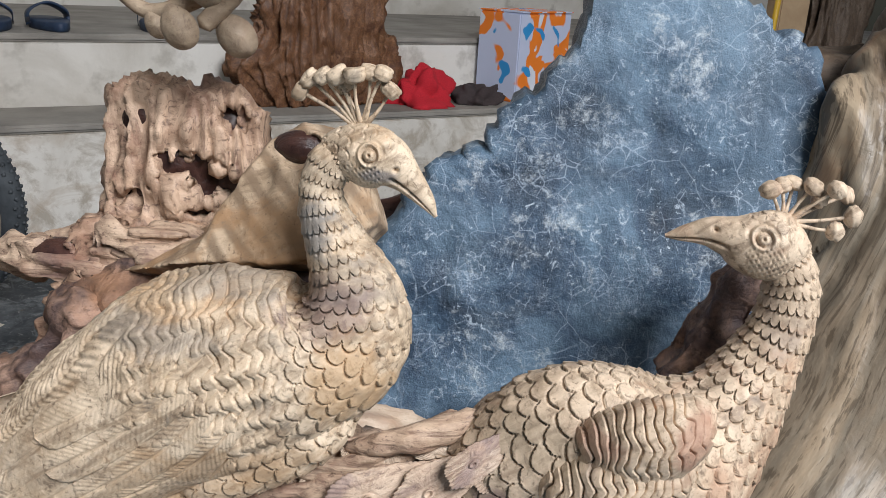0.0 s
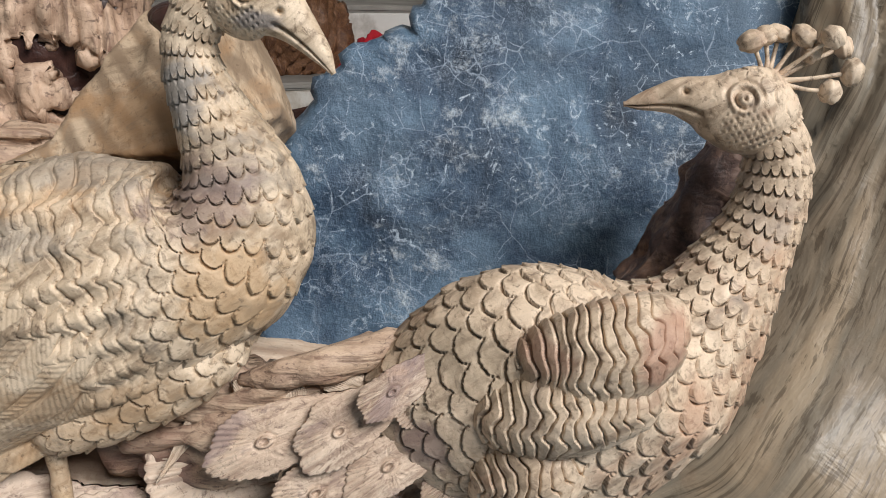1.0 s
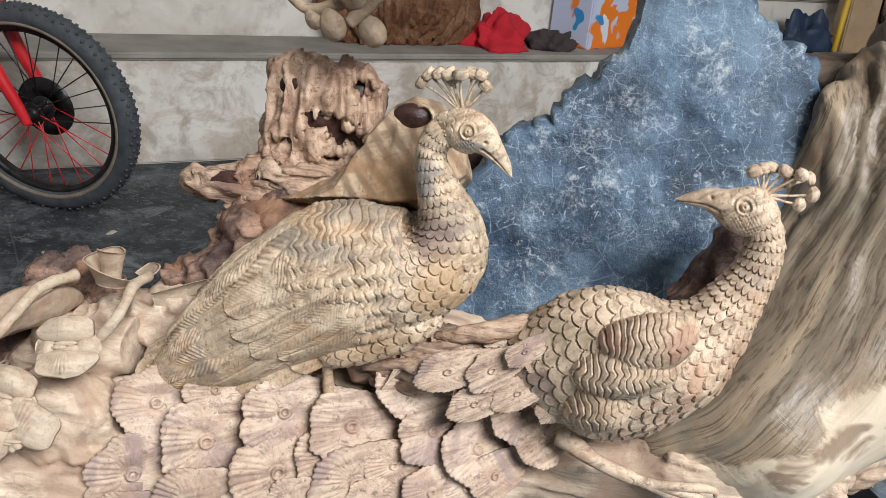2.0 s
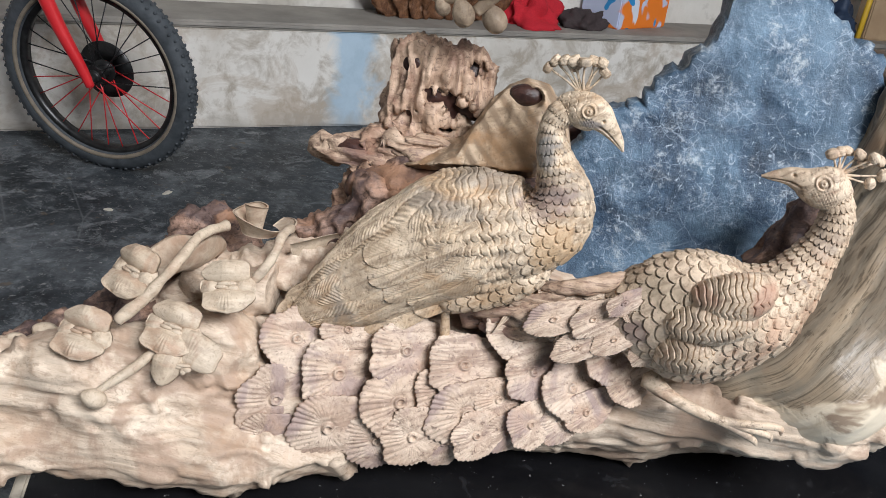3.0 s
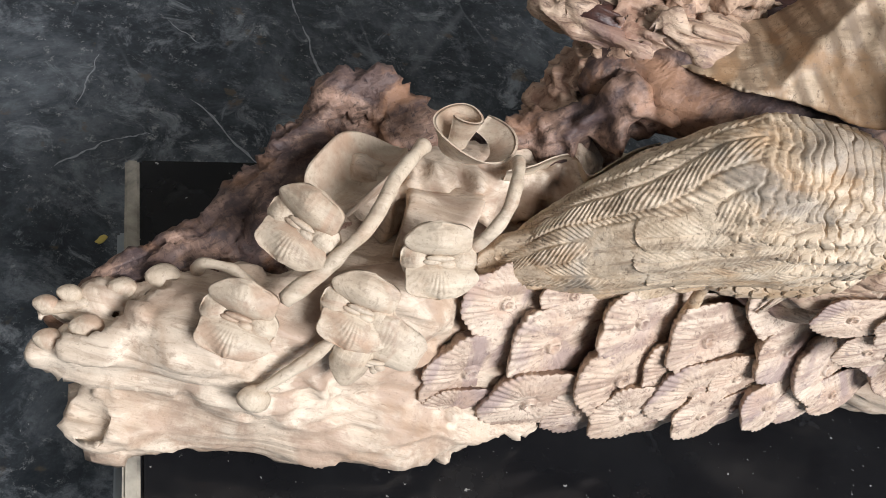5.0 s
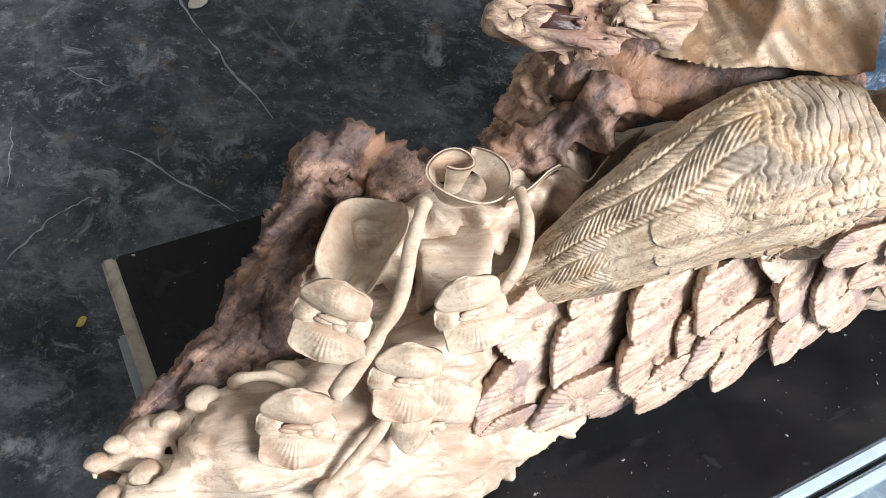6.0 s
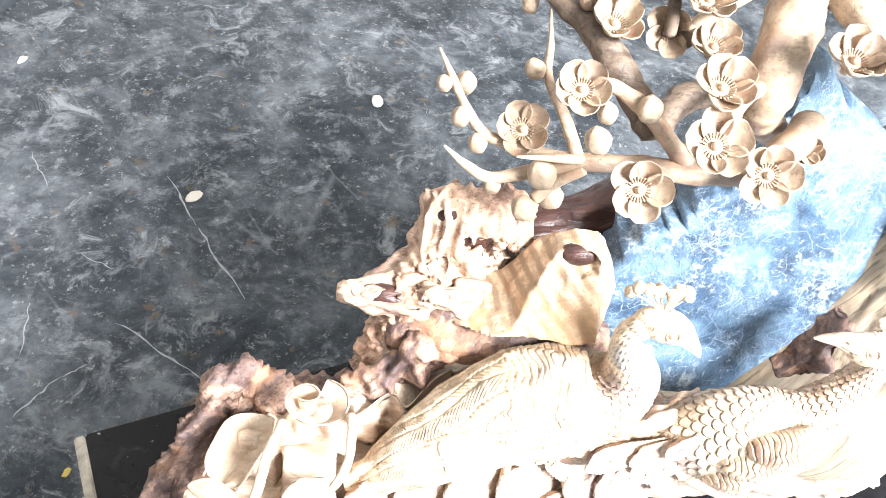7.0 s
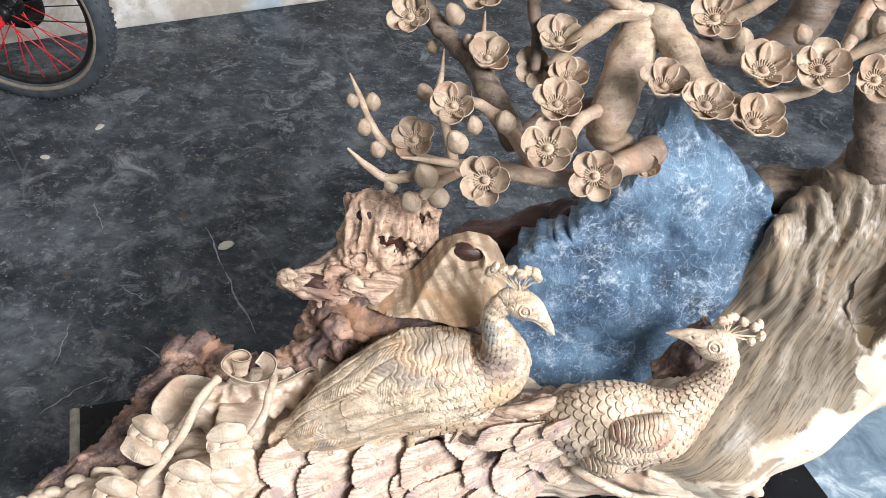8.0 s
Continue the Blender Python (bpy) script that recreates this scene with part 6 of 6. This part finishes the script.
def blossom_meshes():
    th = np.linspace(0, 2 * np.pi, 22, endpoint=False)
    pieces = [ball((0, 0, 0.16), (0.13, 0.13, 0.15), 8, 14), ball((0, 0, -0.02), (0.36, 0.36, 0.14), 8, 18)]
    for a in th:
        c, s = math.cos(a), math.sin(a)
        pieces.append(tube([(0.20 * c, 0.20 * s, 0.06, 0.028), (0.31 * c, 0.31 * s, 0.15, 0.026), (0.36 * c, 0.36 * s, 0.20, 0.034)], 4, 6))
    pieces.append(tube([(0, 0, -0.05, 0.22), (0, 0, -0.30, 0.14), (0, 0, -0.45, 0.12)], 6, 12))
    v, f = join(pieces)
    heart = mesh_of("blossom", v * UNIT["blossom"], f)
    v, f = petal_shell(0.48, 0.86, 0.36, 0.12, 0.0, 0.06, 16, 14)
    petal = mesh_of("petal", v * UNIT["blossom"], f)
    for me in (heart, petal):
        me.materials.append(W_BLOSSOM)
    return heart, petal


HEART, PETAL = blossom_meshes()


def blossom(place, face, size, open_=1.0):
    o = lay("blossom", HEART, frame_of(place, face, (rnd.uniform(-1, 1), rnd.uniform(-1, 1), rnd.uniform(-1, 1)), 1.10 * size / UNIT["blossom"]), carving)
    for k in range(5):
        j = rnd.uniform(-6, 6)
        tilt = 4 + (1 - open_) * 42 + rnd.uniform(-7, 9)
        m = Matrix.Rotation(radians(72 * k + j), 4, "Z") @ Matrix.Translation((0, 0.16 * UNIT["blossom"], 0.0)) @ Matrix.Rotation(radians(tilt), 4, "X")
        lay("petal", PETAL, m @ Matrix.Diagonal((rnd.uniform(0.92, 1.08), rnd.uniform(0.92, 1.06), 1, 1)), o)
    return o


FRONT, UPWARD, TILTED = (-0.15, -0.76, 0.62), (-0.05, -0.42, 0.90), (-0.15, -0.62, 0.76)
for place, face, size, open_ in (
        ((-0.041, 0.465, 0.730), FRONT, 0.0205, 0.9), ((0.049, 0.477, 0.738), FRONT, 0.0205, 0.95), ((0.007, 0.482, 0.755), TILTED, 0.0225, 0.8), ((-0.102, 0.549, 0.706), TILTED, 0.0205, 0.8),
        ((-0.071, 0.538, 0.752), TILTED, 0.0200, 0.7), ((-0.045, 0.586, 0.775), UPWARD, 0.0215, 0.6), ((0.013, 0.580, 0.803), UPWARD, 0.0215, 0.6), ((0.027, 0.573, 0.771), UPWARD, 0.0195, 0.6),
        ((0.012, 0.513, 0.778), UPWARD, 0.0220, 0.6), ((0.094, 0.516, 0.804), UPWARD, 0.0215, 0.65), ((0.126, 0.497, 0.802), UPWARD, 0.0215, 0.65), ((0.168, 0.494, 0.793), UPWARD, 0.0235, 0.65),
        ((0.168, 0.516, 0.828), UPWARD, 0.0230, 0.7), ((0.142, 0.589, 0.836), TILTED, 0.0240, 0.85), ((-0.118, 0.640, 0.781), TILTED, 0.0200, 0.8), ((0.104, 0.525, 0.722), FRONT, 0.0125, 0.6),
        ((0.211, 0.515, 0.836), TILTED, 0.0215, 0.8), ((0.260, 0.520, 0.831), FRONT, 0.0205, 0.7), ((0.238, 0.530, 0.900), TILTED, 0.0215, 0.85), ((-0.053, 0.640, 0.813), TILTED, 0.0225, 0.8),
        ((0.000, 0.592, 0.772), (-0.3, -0.9, 0.3), 0.0180, 0.85), ((0.020, 0.620, 0.850), TILTED, 0.020, 0.8)):
    blossom(place, face, size, open_)
for x, y, z, r in ((-0.144, 0.574, 0.726, 0.0095), (-0.161, 0.566, 0.730, 0.0070), (-0.148, 0.551, 0.713, 0.0085), (-0.134, 0.542, 0.697, 0.0085), (-0.119, 0.531, 0.667, 0.0075), (-0.097, 0.571, 0.744, 0.0090), (-0.094, 0.636, 0.757, 0.0080),
                   (-0.026, 0.522, 0.752, 0.0110), (-0.066, 0.495, 0.744, 0.0110), (-0.075, 0.526, 0.664, 0.0120), (-0.099, 0.507, 0.668, 0.0110), (-0.052, 0.528, 0.742, 0.009), (-0.062, 0.602, 0.783, 0.0075), (-0.078, 0.628, 0.795, 0.011),
                   (0.167, 0.578, 0.826, 0.0110), (0.240, 0.540, 0.863, 0.0100), (0.202, 0.548, 0.850, 0.0090), (0.252, 0.530, 0.872, 0.0085), (-0.088, 0.520, 0.690, 0.013), (0.010, 0.578, 0.848, 0.008)):
    bud((x, y, z), (-0.35 + rnd.uniform(-0.3, 0.3), -0.2, 0.8), r, "", BRANCH_BUD)

# ---- bicycle by the wall ----


def ring(centre, R, prof, n=72):
    """A ring round the y axis; prof is a closed list of (radius offset, y)."""
    th = np.linspace(0, 2 * np.pi, n, endpoint=False)
    p = np.array(prof)
    v = np.stack([np.outer(np.cos(th), R + p[:, 0]), np.outer(np.ones(n), p[:, 1]), np.outer(np.sin(th), R + p[:, 0])], -1).reshape(-1, 3) + np.array(centre)
    k = len(prof)
    f = []
    for i in range(n):
        for j in range(k):
            f.append((i * k + j, ((i + 1) % n) * k + j, ((i + 1) % n) * k + (j + 1) % k, i * k + (j + 1) % k))
    return v, f


def round_profile(r, n=14, a0=0.0, a1=2 * math.pi):
    return [(r * math.cos(a), r * math.sin(a)) for a in np.linspace(a0, a1, n, endpoint=False)]


def bicycle():
    hub = Vector((-1.020, 1.630, 0.233))
    bike = thing("bicycle", (hub.x, hub.y, 0.0), "small bicycle with red fork and black wheel by the step", "bicycle")
    R, r = 0.210, 0.025
    steer = Matrix.Translation(hub) @ Matrix.Rotation(radians(8), 4, "X") @ Matrix.Rotation(radians(-4), 4, "Z")
    head = Vector((-0.135, 0, 0.345))
    straight = Matrix.Translation(steer @ head) @ Matrix.Rotation(radians(WALL_TURN), 4, "Z") @ Matrix.Translation(-head)

    def put(name, data, mat, parent, label="", m=steer):
        v, f = data
        v = np.array([m @ Vector(p) for p in v])
        return part(name, (v, f), mat, parent, label)

    wheel = put("wheel", ring((0, 0, 0), R - 0.022, [(-0.010, -0.011), (0.006, -0.014), (0.010, 0.0), (0.006, 0.014), (-0.010, 0.011)], 72), RIM, bike, "black rim with red spokes")
    put("tyre", ring((0, 0, 0), R, round_profile(r, 16), 96), RUBBER, bike, "dusty grey-black knobbly tyre")
    knobs = []
    for k in range(84):
        a = 2 * math.pi * k / 84
        for side in (-1, 0, 1):
            b = side * 0.62 + (0.12 if k % 2 else -0.12)
            rad, y = R + r * math.cos(b), r * math.sin(b)
            c = np.array((rad * math.cos(a), y, rad * math.sin(a)))
            vv, ff = ball(c, (0.0046, 0.0050, 0.0040), 3, 5, (math.cos(a), y * 8, math.sin(a)))
            knobs.append((vv, ff))
    tread = put("tread", join(knobs), RUBBER, bike)
    tagged(tread, kind="stuff")
    for side in (-1, 1):
        put("sidewall", ring((0, side * 0.019, 0), R - 0.012, round_profile(0.0055, 8), 72), GUM, bike, "tan tyre sidewall")
    for k in range(28):
        a = 2 * math.pi * k / 28
        s = 1 if k % 2 else -1
        b = a + (0.55 if (k // 2) % 2 else -0.55)
        put("spoke", tube([(0.020 * math.cos(b), 0.022 * s, 0.020 * math.sin(b), 0.0014), ((R - 0.03) * math.cos(a), 0.002 * s, (R - 0.03) * math.sin(a), 0.0014)], 2, 6), RED if math.sin(a) < -0.2 else RIM, bike)
    put("hub", tube([(0, -0.042, 0, 0.010), (0, -0.024, 0, 0.012), (0, -0.022, 0, 0.026), (0, -0.018, 0, 0.026), (0, -0.016, 0, 0.014), (0, 0.016, 0, 0.014), (0, 0.018, 0, 0.026), (0, 0.022, 0, 0.026), (0, 0.024, 0, 0.012), (0, 0.042, 0, 0.010)], 40, 18), RIM, bike)
    put("brake_disc", ring((0, 0.030, 0), 0.045, [(-0.022, -0.0012), (0.022, -0.0012), (0.022, 0.0012), (-0.022, 0.0012)], 48), RIM, bike, "black brake disc by the hub")
    for s in (-1, 1):
        put("fork_blade", tube([(0.004, 0.046 * s, -0.012, 0.010), (-0.012, 0.047 * s, 0.03, 0.012), (-0.055, 0.047 * s, 0.12, 0.015), (-0.085, 0.046 * s, 0.20, 0.017), (-0.105, 0.030 * s, 0.252, 0.018), (-0.108, 0.0, 0.262, 0.018)], 40, 14), RED, bike, "red fork blade")
    put("head_tube", tube([(-0.106, 0, 0.255, 0.018), (-0.132, 0, 0.34, 0.020), (-0.150, 0, 0.40, 0.018)], 12, 14), RED, bike)
    put("frame_tube", tube([(-0.135, 0, 0.345, 0.018), (-0.40, 0, 0.12, 0.018), (-0.50, 0, 0.04, 0.018)], 12, 14), RED, bike, "", straight)
    put("handlebar", tube([(-0.15, -0.24, 0.52, 0.011), (-0.15, -0.12, 0.50, 0.011), (-0.15, 0, 0.42, 0.011), (-0.15, 0.12, 0.50, 0.011), (-0.15, 0.24, 0.52, 0.011)], 30, 10), STEEL, bike)
    put("rear_wheel", ring((-0.80, 0, 0.0), R, round_profile(r, 14), 72), RUBBER, bike, "", straight)
    put("chain_stay", tube([(-0.50, 0.0, 0.04, 0.014), (-0.65, 0.04, 0.02, 0.010), (-0.80, 0.045, 0.0, 0.010)], 12, 10), RED, bike, "", straight)
    put("seat_tube", tube([(-0.50, 0, 0.04, 0.016), (-0.56, 0, 0.20, 0.016), (-0.60, 0, 0.34, 0.014)], 12, 12), RED, bike, "", straight)
    put("saddle", ball((-0.61, 0, 0.36), (0.12, 0.06, 0.025), 10, 16), RIM, bike, "", straight)
    return bike


bicycle()

# ---- things on the steps ----
W_OLD = wood("polished_red_root", (0.24, 0.115, 0.055), (0.15, 0.068, 0.034), (0.055, 0.025, 0.015), (0.09, 0.04, 0.025), (1.5, 1.5, 0.5), stains=0.45, rough=0.35, bump=0.8)
CLOTH = plain("red_cloth", (0.42, 0.008, 0.02), (0.60, 0.02, 0.035), 30, 0.9, bump=0.6)
CLOTH_DARK = plain("dark_cloth", (0.03, 0.022, 0.024), (0.07, 0.05, 0.05), 30, 0.9, bump=0.6)
BLUE_FOAM = plain("navy_foam", (0.012, 0.025, 0.06), (0.025, 0.05, 0.10), 30, 0.6)
BOARD = plain("raw_board", (0.36, 0.24, 0.14), (0.46, 0.33, 0.20), 14, 0.7)


def printed_card():
    m = Nodes("printed_carton")
    c = m.ramp(m.noise(9, 2, 0.4, 0.6), [(0.46, (0.55, 0.60, 0.78)), (0.48, (0.86, 0.22, 0.02)), (0.62, (0.86, 0.22, 0.02)), (0.64, (0.72, 0.76, 0.86))])
    spot = m.ramp(m.noise(16, 1, 0.3), [(0.68, 0.0), (0.70, 1.0)])
    c = m.mix(spot, c, (0.03, 0.28, 0.62))
    return m.done(c, 0.55, [(m.noise(120, 3), 0.1, 0.001)])


CARTON = printed_card()


def root_lump(place, size, seed, label, mat, name="root_block"):
    """A gnarled block of root with flutes running down it."""
    def field(p):
        d = lump(p, (0, 0, 0.42), (0.46, 0.34, 0.50))
        d = blend(d, lump(p, (-0.36, 0.0, 0.28), (0.20, 0.2, 0.16)), 0.1)
        d = blend(d, lump(p, (0.38, 0.05, 0.20), (0.22, 0.2, 0.20)), 0.1)
        d = blend(d, lump(p, (0.2, -0.1, 0.7), (0.25, 0.2, 0.25)), 0.1)
        return np.maximum(d, 0.001 - p[:, 2])

    v, f = surface(field, (-0.7, -0.5, -0.04), (0.75, 0.5, 1.1), 0.020)
    n = normals(v, f)
    a = np.arctan2(v[:, 1], v[:, 0])
    q = np.stack([np.cos(a) * 3, np.sin(a) * 3, v[:, 2] * 0.8], -1)
    v = v + n * (np.abs(fbm(q, 0.42, 3, seed)) * 0.16 - 0.05 + fbm(v, 0.12, 2, seed + 5) * 0.03 + fbm(v, 0.35, 2, seed + 7) * 0.08)[:, None]
    v[:, 2] = np.maximum(v[:, 2], 0)
    ob = part(name, (v, f), mat, None)
    ob.matrix_basis = Matrix.Translation(place) @ Matrix.Rotation(radians(WALL_TURN + 8 * seed), 4, "Z") @ Matrix.Diagonal((*size, 1))
    return tagged(ob, label, "wood")


root_lump(by_wall(0.40, 0.17, STEP_Z), (0.42, 0.26, 0.42), 0, "reddish-brown polished root block standing on the lower step", W_OLD)
root_lump(by_wall(2.80, 0.22, STEP_Z), (0.50, 0.26, 0.60), 1, "dark brown root block on the lower step behind the trunk", W_DARK)


def carton():
    c = by_wall(1.17, 0.20, STEP_Z)
    o = thing("carton", c, "white and orange printed carton on the lower step", "box")
    m = Matrix.Translation(c + Vector((0, 0, 0.14))) @ Matrix.Rotation(radians(50), 4, "Z")
    part("body", box_bm((0.28, 0.17, 0.28), m, 0.004), CARTON, o)
    part("flap", box_bm((0.28, 0.08, 0.004), m @ Matrix.Translation((0, -0.05, 0.143))), CARTON, o)
    part("flap", box_bm((0.28, 0.08, 0.004), m @ Matrix.Translation((0, 0.05, 0.143))), CARTON, o)


carton()


def cloth_heap(place, size, seed, mat, label):
    n, m = 30, 48
    v, f = ball((0, 0, 0), (1, 1, 1), n, m)
    v[:, 2] = np.maximum(v[:, 2], 0) * 1.0
    k = fbm(v, 0.45, 3, seed)
    fold = np.abs(fbm(v, 0.7, 2, seed + 9))
    v = v * (1 + 0.35 * k + 0.35 * fold - 0.15)[:, None]
    v[:, 2] = np.maximum(v[:, 2], 0) + 0.002
    ob = part("cloth", (v, f), mat, None)
    ob.matrix_basis = Matrix.Translation(place) @ Matrix.Rotation(radians(WALL_TURN), 4, "Z") @ Matrix.Diagonal((*size, 1))
    return tagged(ob, label, "cloth")


cloth_heap(by_wall(0.74, 0.12, STEP_Z), (0.11, 0.08, 0.10), 3, CLOTH, "crumpled red cloth lying on the lower step")
cloth_heap(by_wall(0.93, 0.09, STEP_Z), (0.08, 0.06, 0.05), 4, CLOTH_DARK, "crumpled dark cloth beside the red cloth")


def slipper(place, turn):
    o = thing("slipper", place, "navy blue foam slipper on the upper step", "slipper", "pair of slippers")
    m = Matrix.Translation(place) @ Matrix.Rotation(radians(turn), 4, "Z")
    n = 40
    th = np.linspace(0, 2 * np.pi, n, endpoint=False)
    x, y = 0.13 * np.cos(th), (0.046 + 0.008 * np.cos(th)) * np.sin(th)
    rings = [np.stack([x * k, y * k, 0 * x + z], -1) for z, k in ((0.0, 0.95), (0.006, 1.0), (0.022, 1.0), (0.026, 0.94))]
    v = np.vstack(rings)
    f = grid_faces(4, n).tolist() + [tuple(range(n - 1, -1, -1)), tuple(range(3 * n, 4 * n))]
    part("sole", (np.array([m @ Vector(p) for p in v]), f), BLUE_FOAM, o)
    rows = [(0.02, -0.050, 0.012), (0.03, -0.046, 0.045), (0.035, 0.0, 0.066), (0.03, 0.046, 0.045), (0.02, 0.050, 0.012)]
    c = spline(rows, 24)
    v = np.vstack([c + np.array((dx, 0, dz)) for dx, dz in ((-0.03, 0.0), (0.035, -0.008), (0.035, -0.002), (-0.03, 0.006))])
    f = [tuple(reversed(q)) for q in grid_faces(4, 24, False).tolist()] + [(72 + j, j, j + 1, 73 + j) for j in range(23)]
    part("strap", (np.array([m @ Vector(p) for p in v]), f), BLUE_FOAM, o)
    return o


slipper(by_wall(-0.40, TREAD + 0.14, STEP_2), WALL_TURN + 88)
slipper(by_wall(-0.26, TREAD + 0.15, STEP_2), WALL_TURN + 95)
slipper(by_wall(0.02, TREAD + 0.14, STEP_2), WALL_TURN + 80)
board = part("wooden_post", box_bm((0.13, 0.09, 1.9), Matrix.Translation((0, 0, 0.95)), 0.005), BOARD, None)
board.matrix_basis = Matrix.Translation(by_wall(2.35, 0.11, STEP_Z)) @ Matrix.Rotation(radians(WALL_TURN - 15), 4, "Z")
tagged(board, "raw wooden post standing on the lower step", "post")
cloth_heap(by_wall(2.12, 0.13, STEP_Z), (0.12, 0.08, 0.14), 6, BLUE_FOAM, "dark blue cloth heap on the lower step")
YELLOW = plain("yellow_plastic", (0.62, 0.38, 0.02), (0.72, 0.46, 0.04), 20, 0.4)
a, b = by_wall(2.20, 0.05, STEP_Z + 0.012), by_wall(2.26, 0.08, STEP_Z + 0.62)
rod = part("yellow_rod", tube([(*a, 0.011), (*((a + b) / 2), 0.011), (*b, 0.011)], 8, 12), YELLOW, None)
tagged(rod, "thin yellow plastic rod leaning against the wooden post", "rod")

# ---- litter on the floor ----
CHIP = plain("pale_chip", (0.45, 0.42, 0.36), (0.62, 0.58, 0.50), 60, 0.8)
CHIP_Y = plain("yellow_chip", (0.50, 0.38, 0.08), (0.62, 0.48, 0.14), 60, 0.8)
for x, y, r, mat, label in ((-0.458, 1.193, 0.016, CHIP, "pale grey chip on the dark floor"), (-0.557, 0.659, 0.007, CHIP_Y, "small yellow chip on the dark floor"), (-0.13, 1.50, 0.018, CHIP, "pale wood chip on the dark floor"), (-0.83, 1.56, 0.012, CHIP, "pale crumb on the dark floor"), (-0.90, 1.42, 0.010, CHIP, "pale crumb on the dark floor")):
    v, f = ball((0, 0, 0.3), (1.2, 0.7, 0.35), 6, 10)
    v = v * (1 + 0.3 * fbm(v, 0.6, 2, int(r * 1e4)))[:, None]
    v[:, 2] = np.maximum(v[:, 2], 0.02)
    ob = part("wood_chip", (v, f), mat, None)
    ob.matrix_basis = Matrix.Translation((x, y, 0)) @ Matrix.Rotation(rnd.uniform(0, 6), 4, "Z") @ Matrix.Diagonal((r, r, r * 0.5, 1))
    tagged(ob, label, "chip", "litter on the floor")

# long scratches in the floor
SCRATCH = plain("chalky_scratch", (0.20, 0.21, 0.22), (0.34, 0.35, 0.36), 90, 0.7)
ground = bpy.data.objects["floor"]
for k, (x0, y0, x1, y1, w) in enumerate(((-0.507, 1.246, -0.445, 1.125, 0.0022), (-0.441, 1.118, -0.352, 0.965, 0.0030), (-0.537, 0.913, -0.399, 0.808, 0.0024), (-0.645, 0.743, -0.600, 0.808, 0.0020), (-0.600, 0.808, -0.560, 0.834, 0.0018), (-0.659, 0.847, -0.672, 0.944, 0.0018), (-0.75, 1.29, -0.70, 1.20, 0.0016), (-0.62, 1.05, -0.56, 1.02, 0.0014))):
    n = 24
    t = np.linspace(0, 1, n)
    d = np.array((x1 - x0, y1 - y0))
    side = np.array((-d[1], d[0])) / np.linalg.norm(d)
    wob = fbm(np.stack([t * 6, t * 0 + k, t * 0], -1), 1.0, 2, k) * 0.003
    half = w * (0.25 + 0.75 * np.abs(fbm(np.stack([t * 9, t * 0 + k, t * 0 + 3], -1), 1.0, 2, k + 9))) * np.sin(np.pi * np.clip(t, 0.02, 0.98)) ** 0.5
    c = np.outer(1 - t, (x0, y0)) + np.outer(t, (x1, y1)) + np.outer(wob, side)
    v = np.vstack([np.c_[c + np.outer(half, side), 0 * t + 0.0006], np.c_[c - np.outer(half, side), 0 * t + 0.0006]])
    f = [(j + 1, j, n + j, n + j + 1) for j in range(n - 1)]
    sc = part("scratch", (v - np.array((0, 0.5, -0.12)), f), SCRATCH, None)
    sc.parent = ground
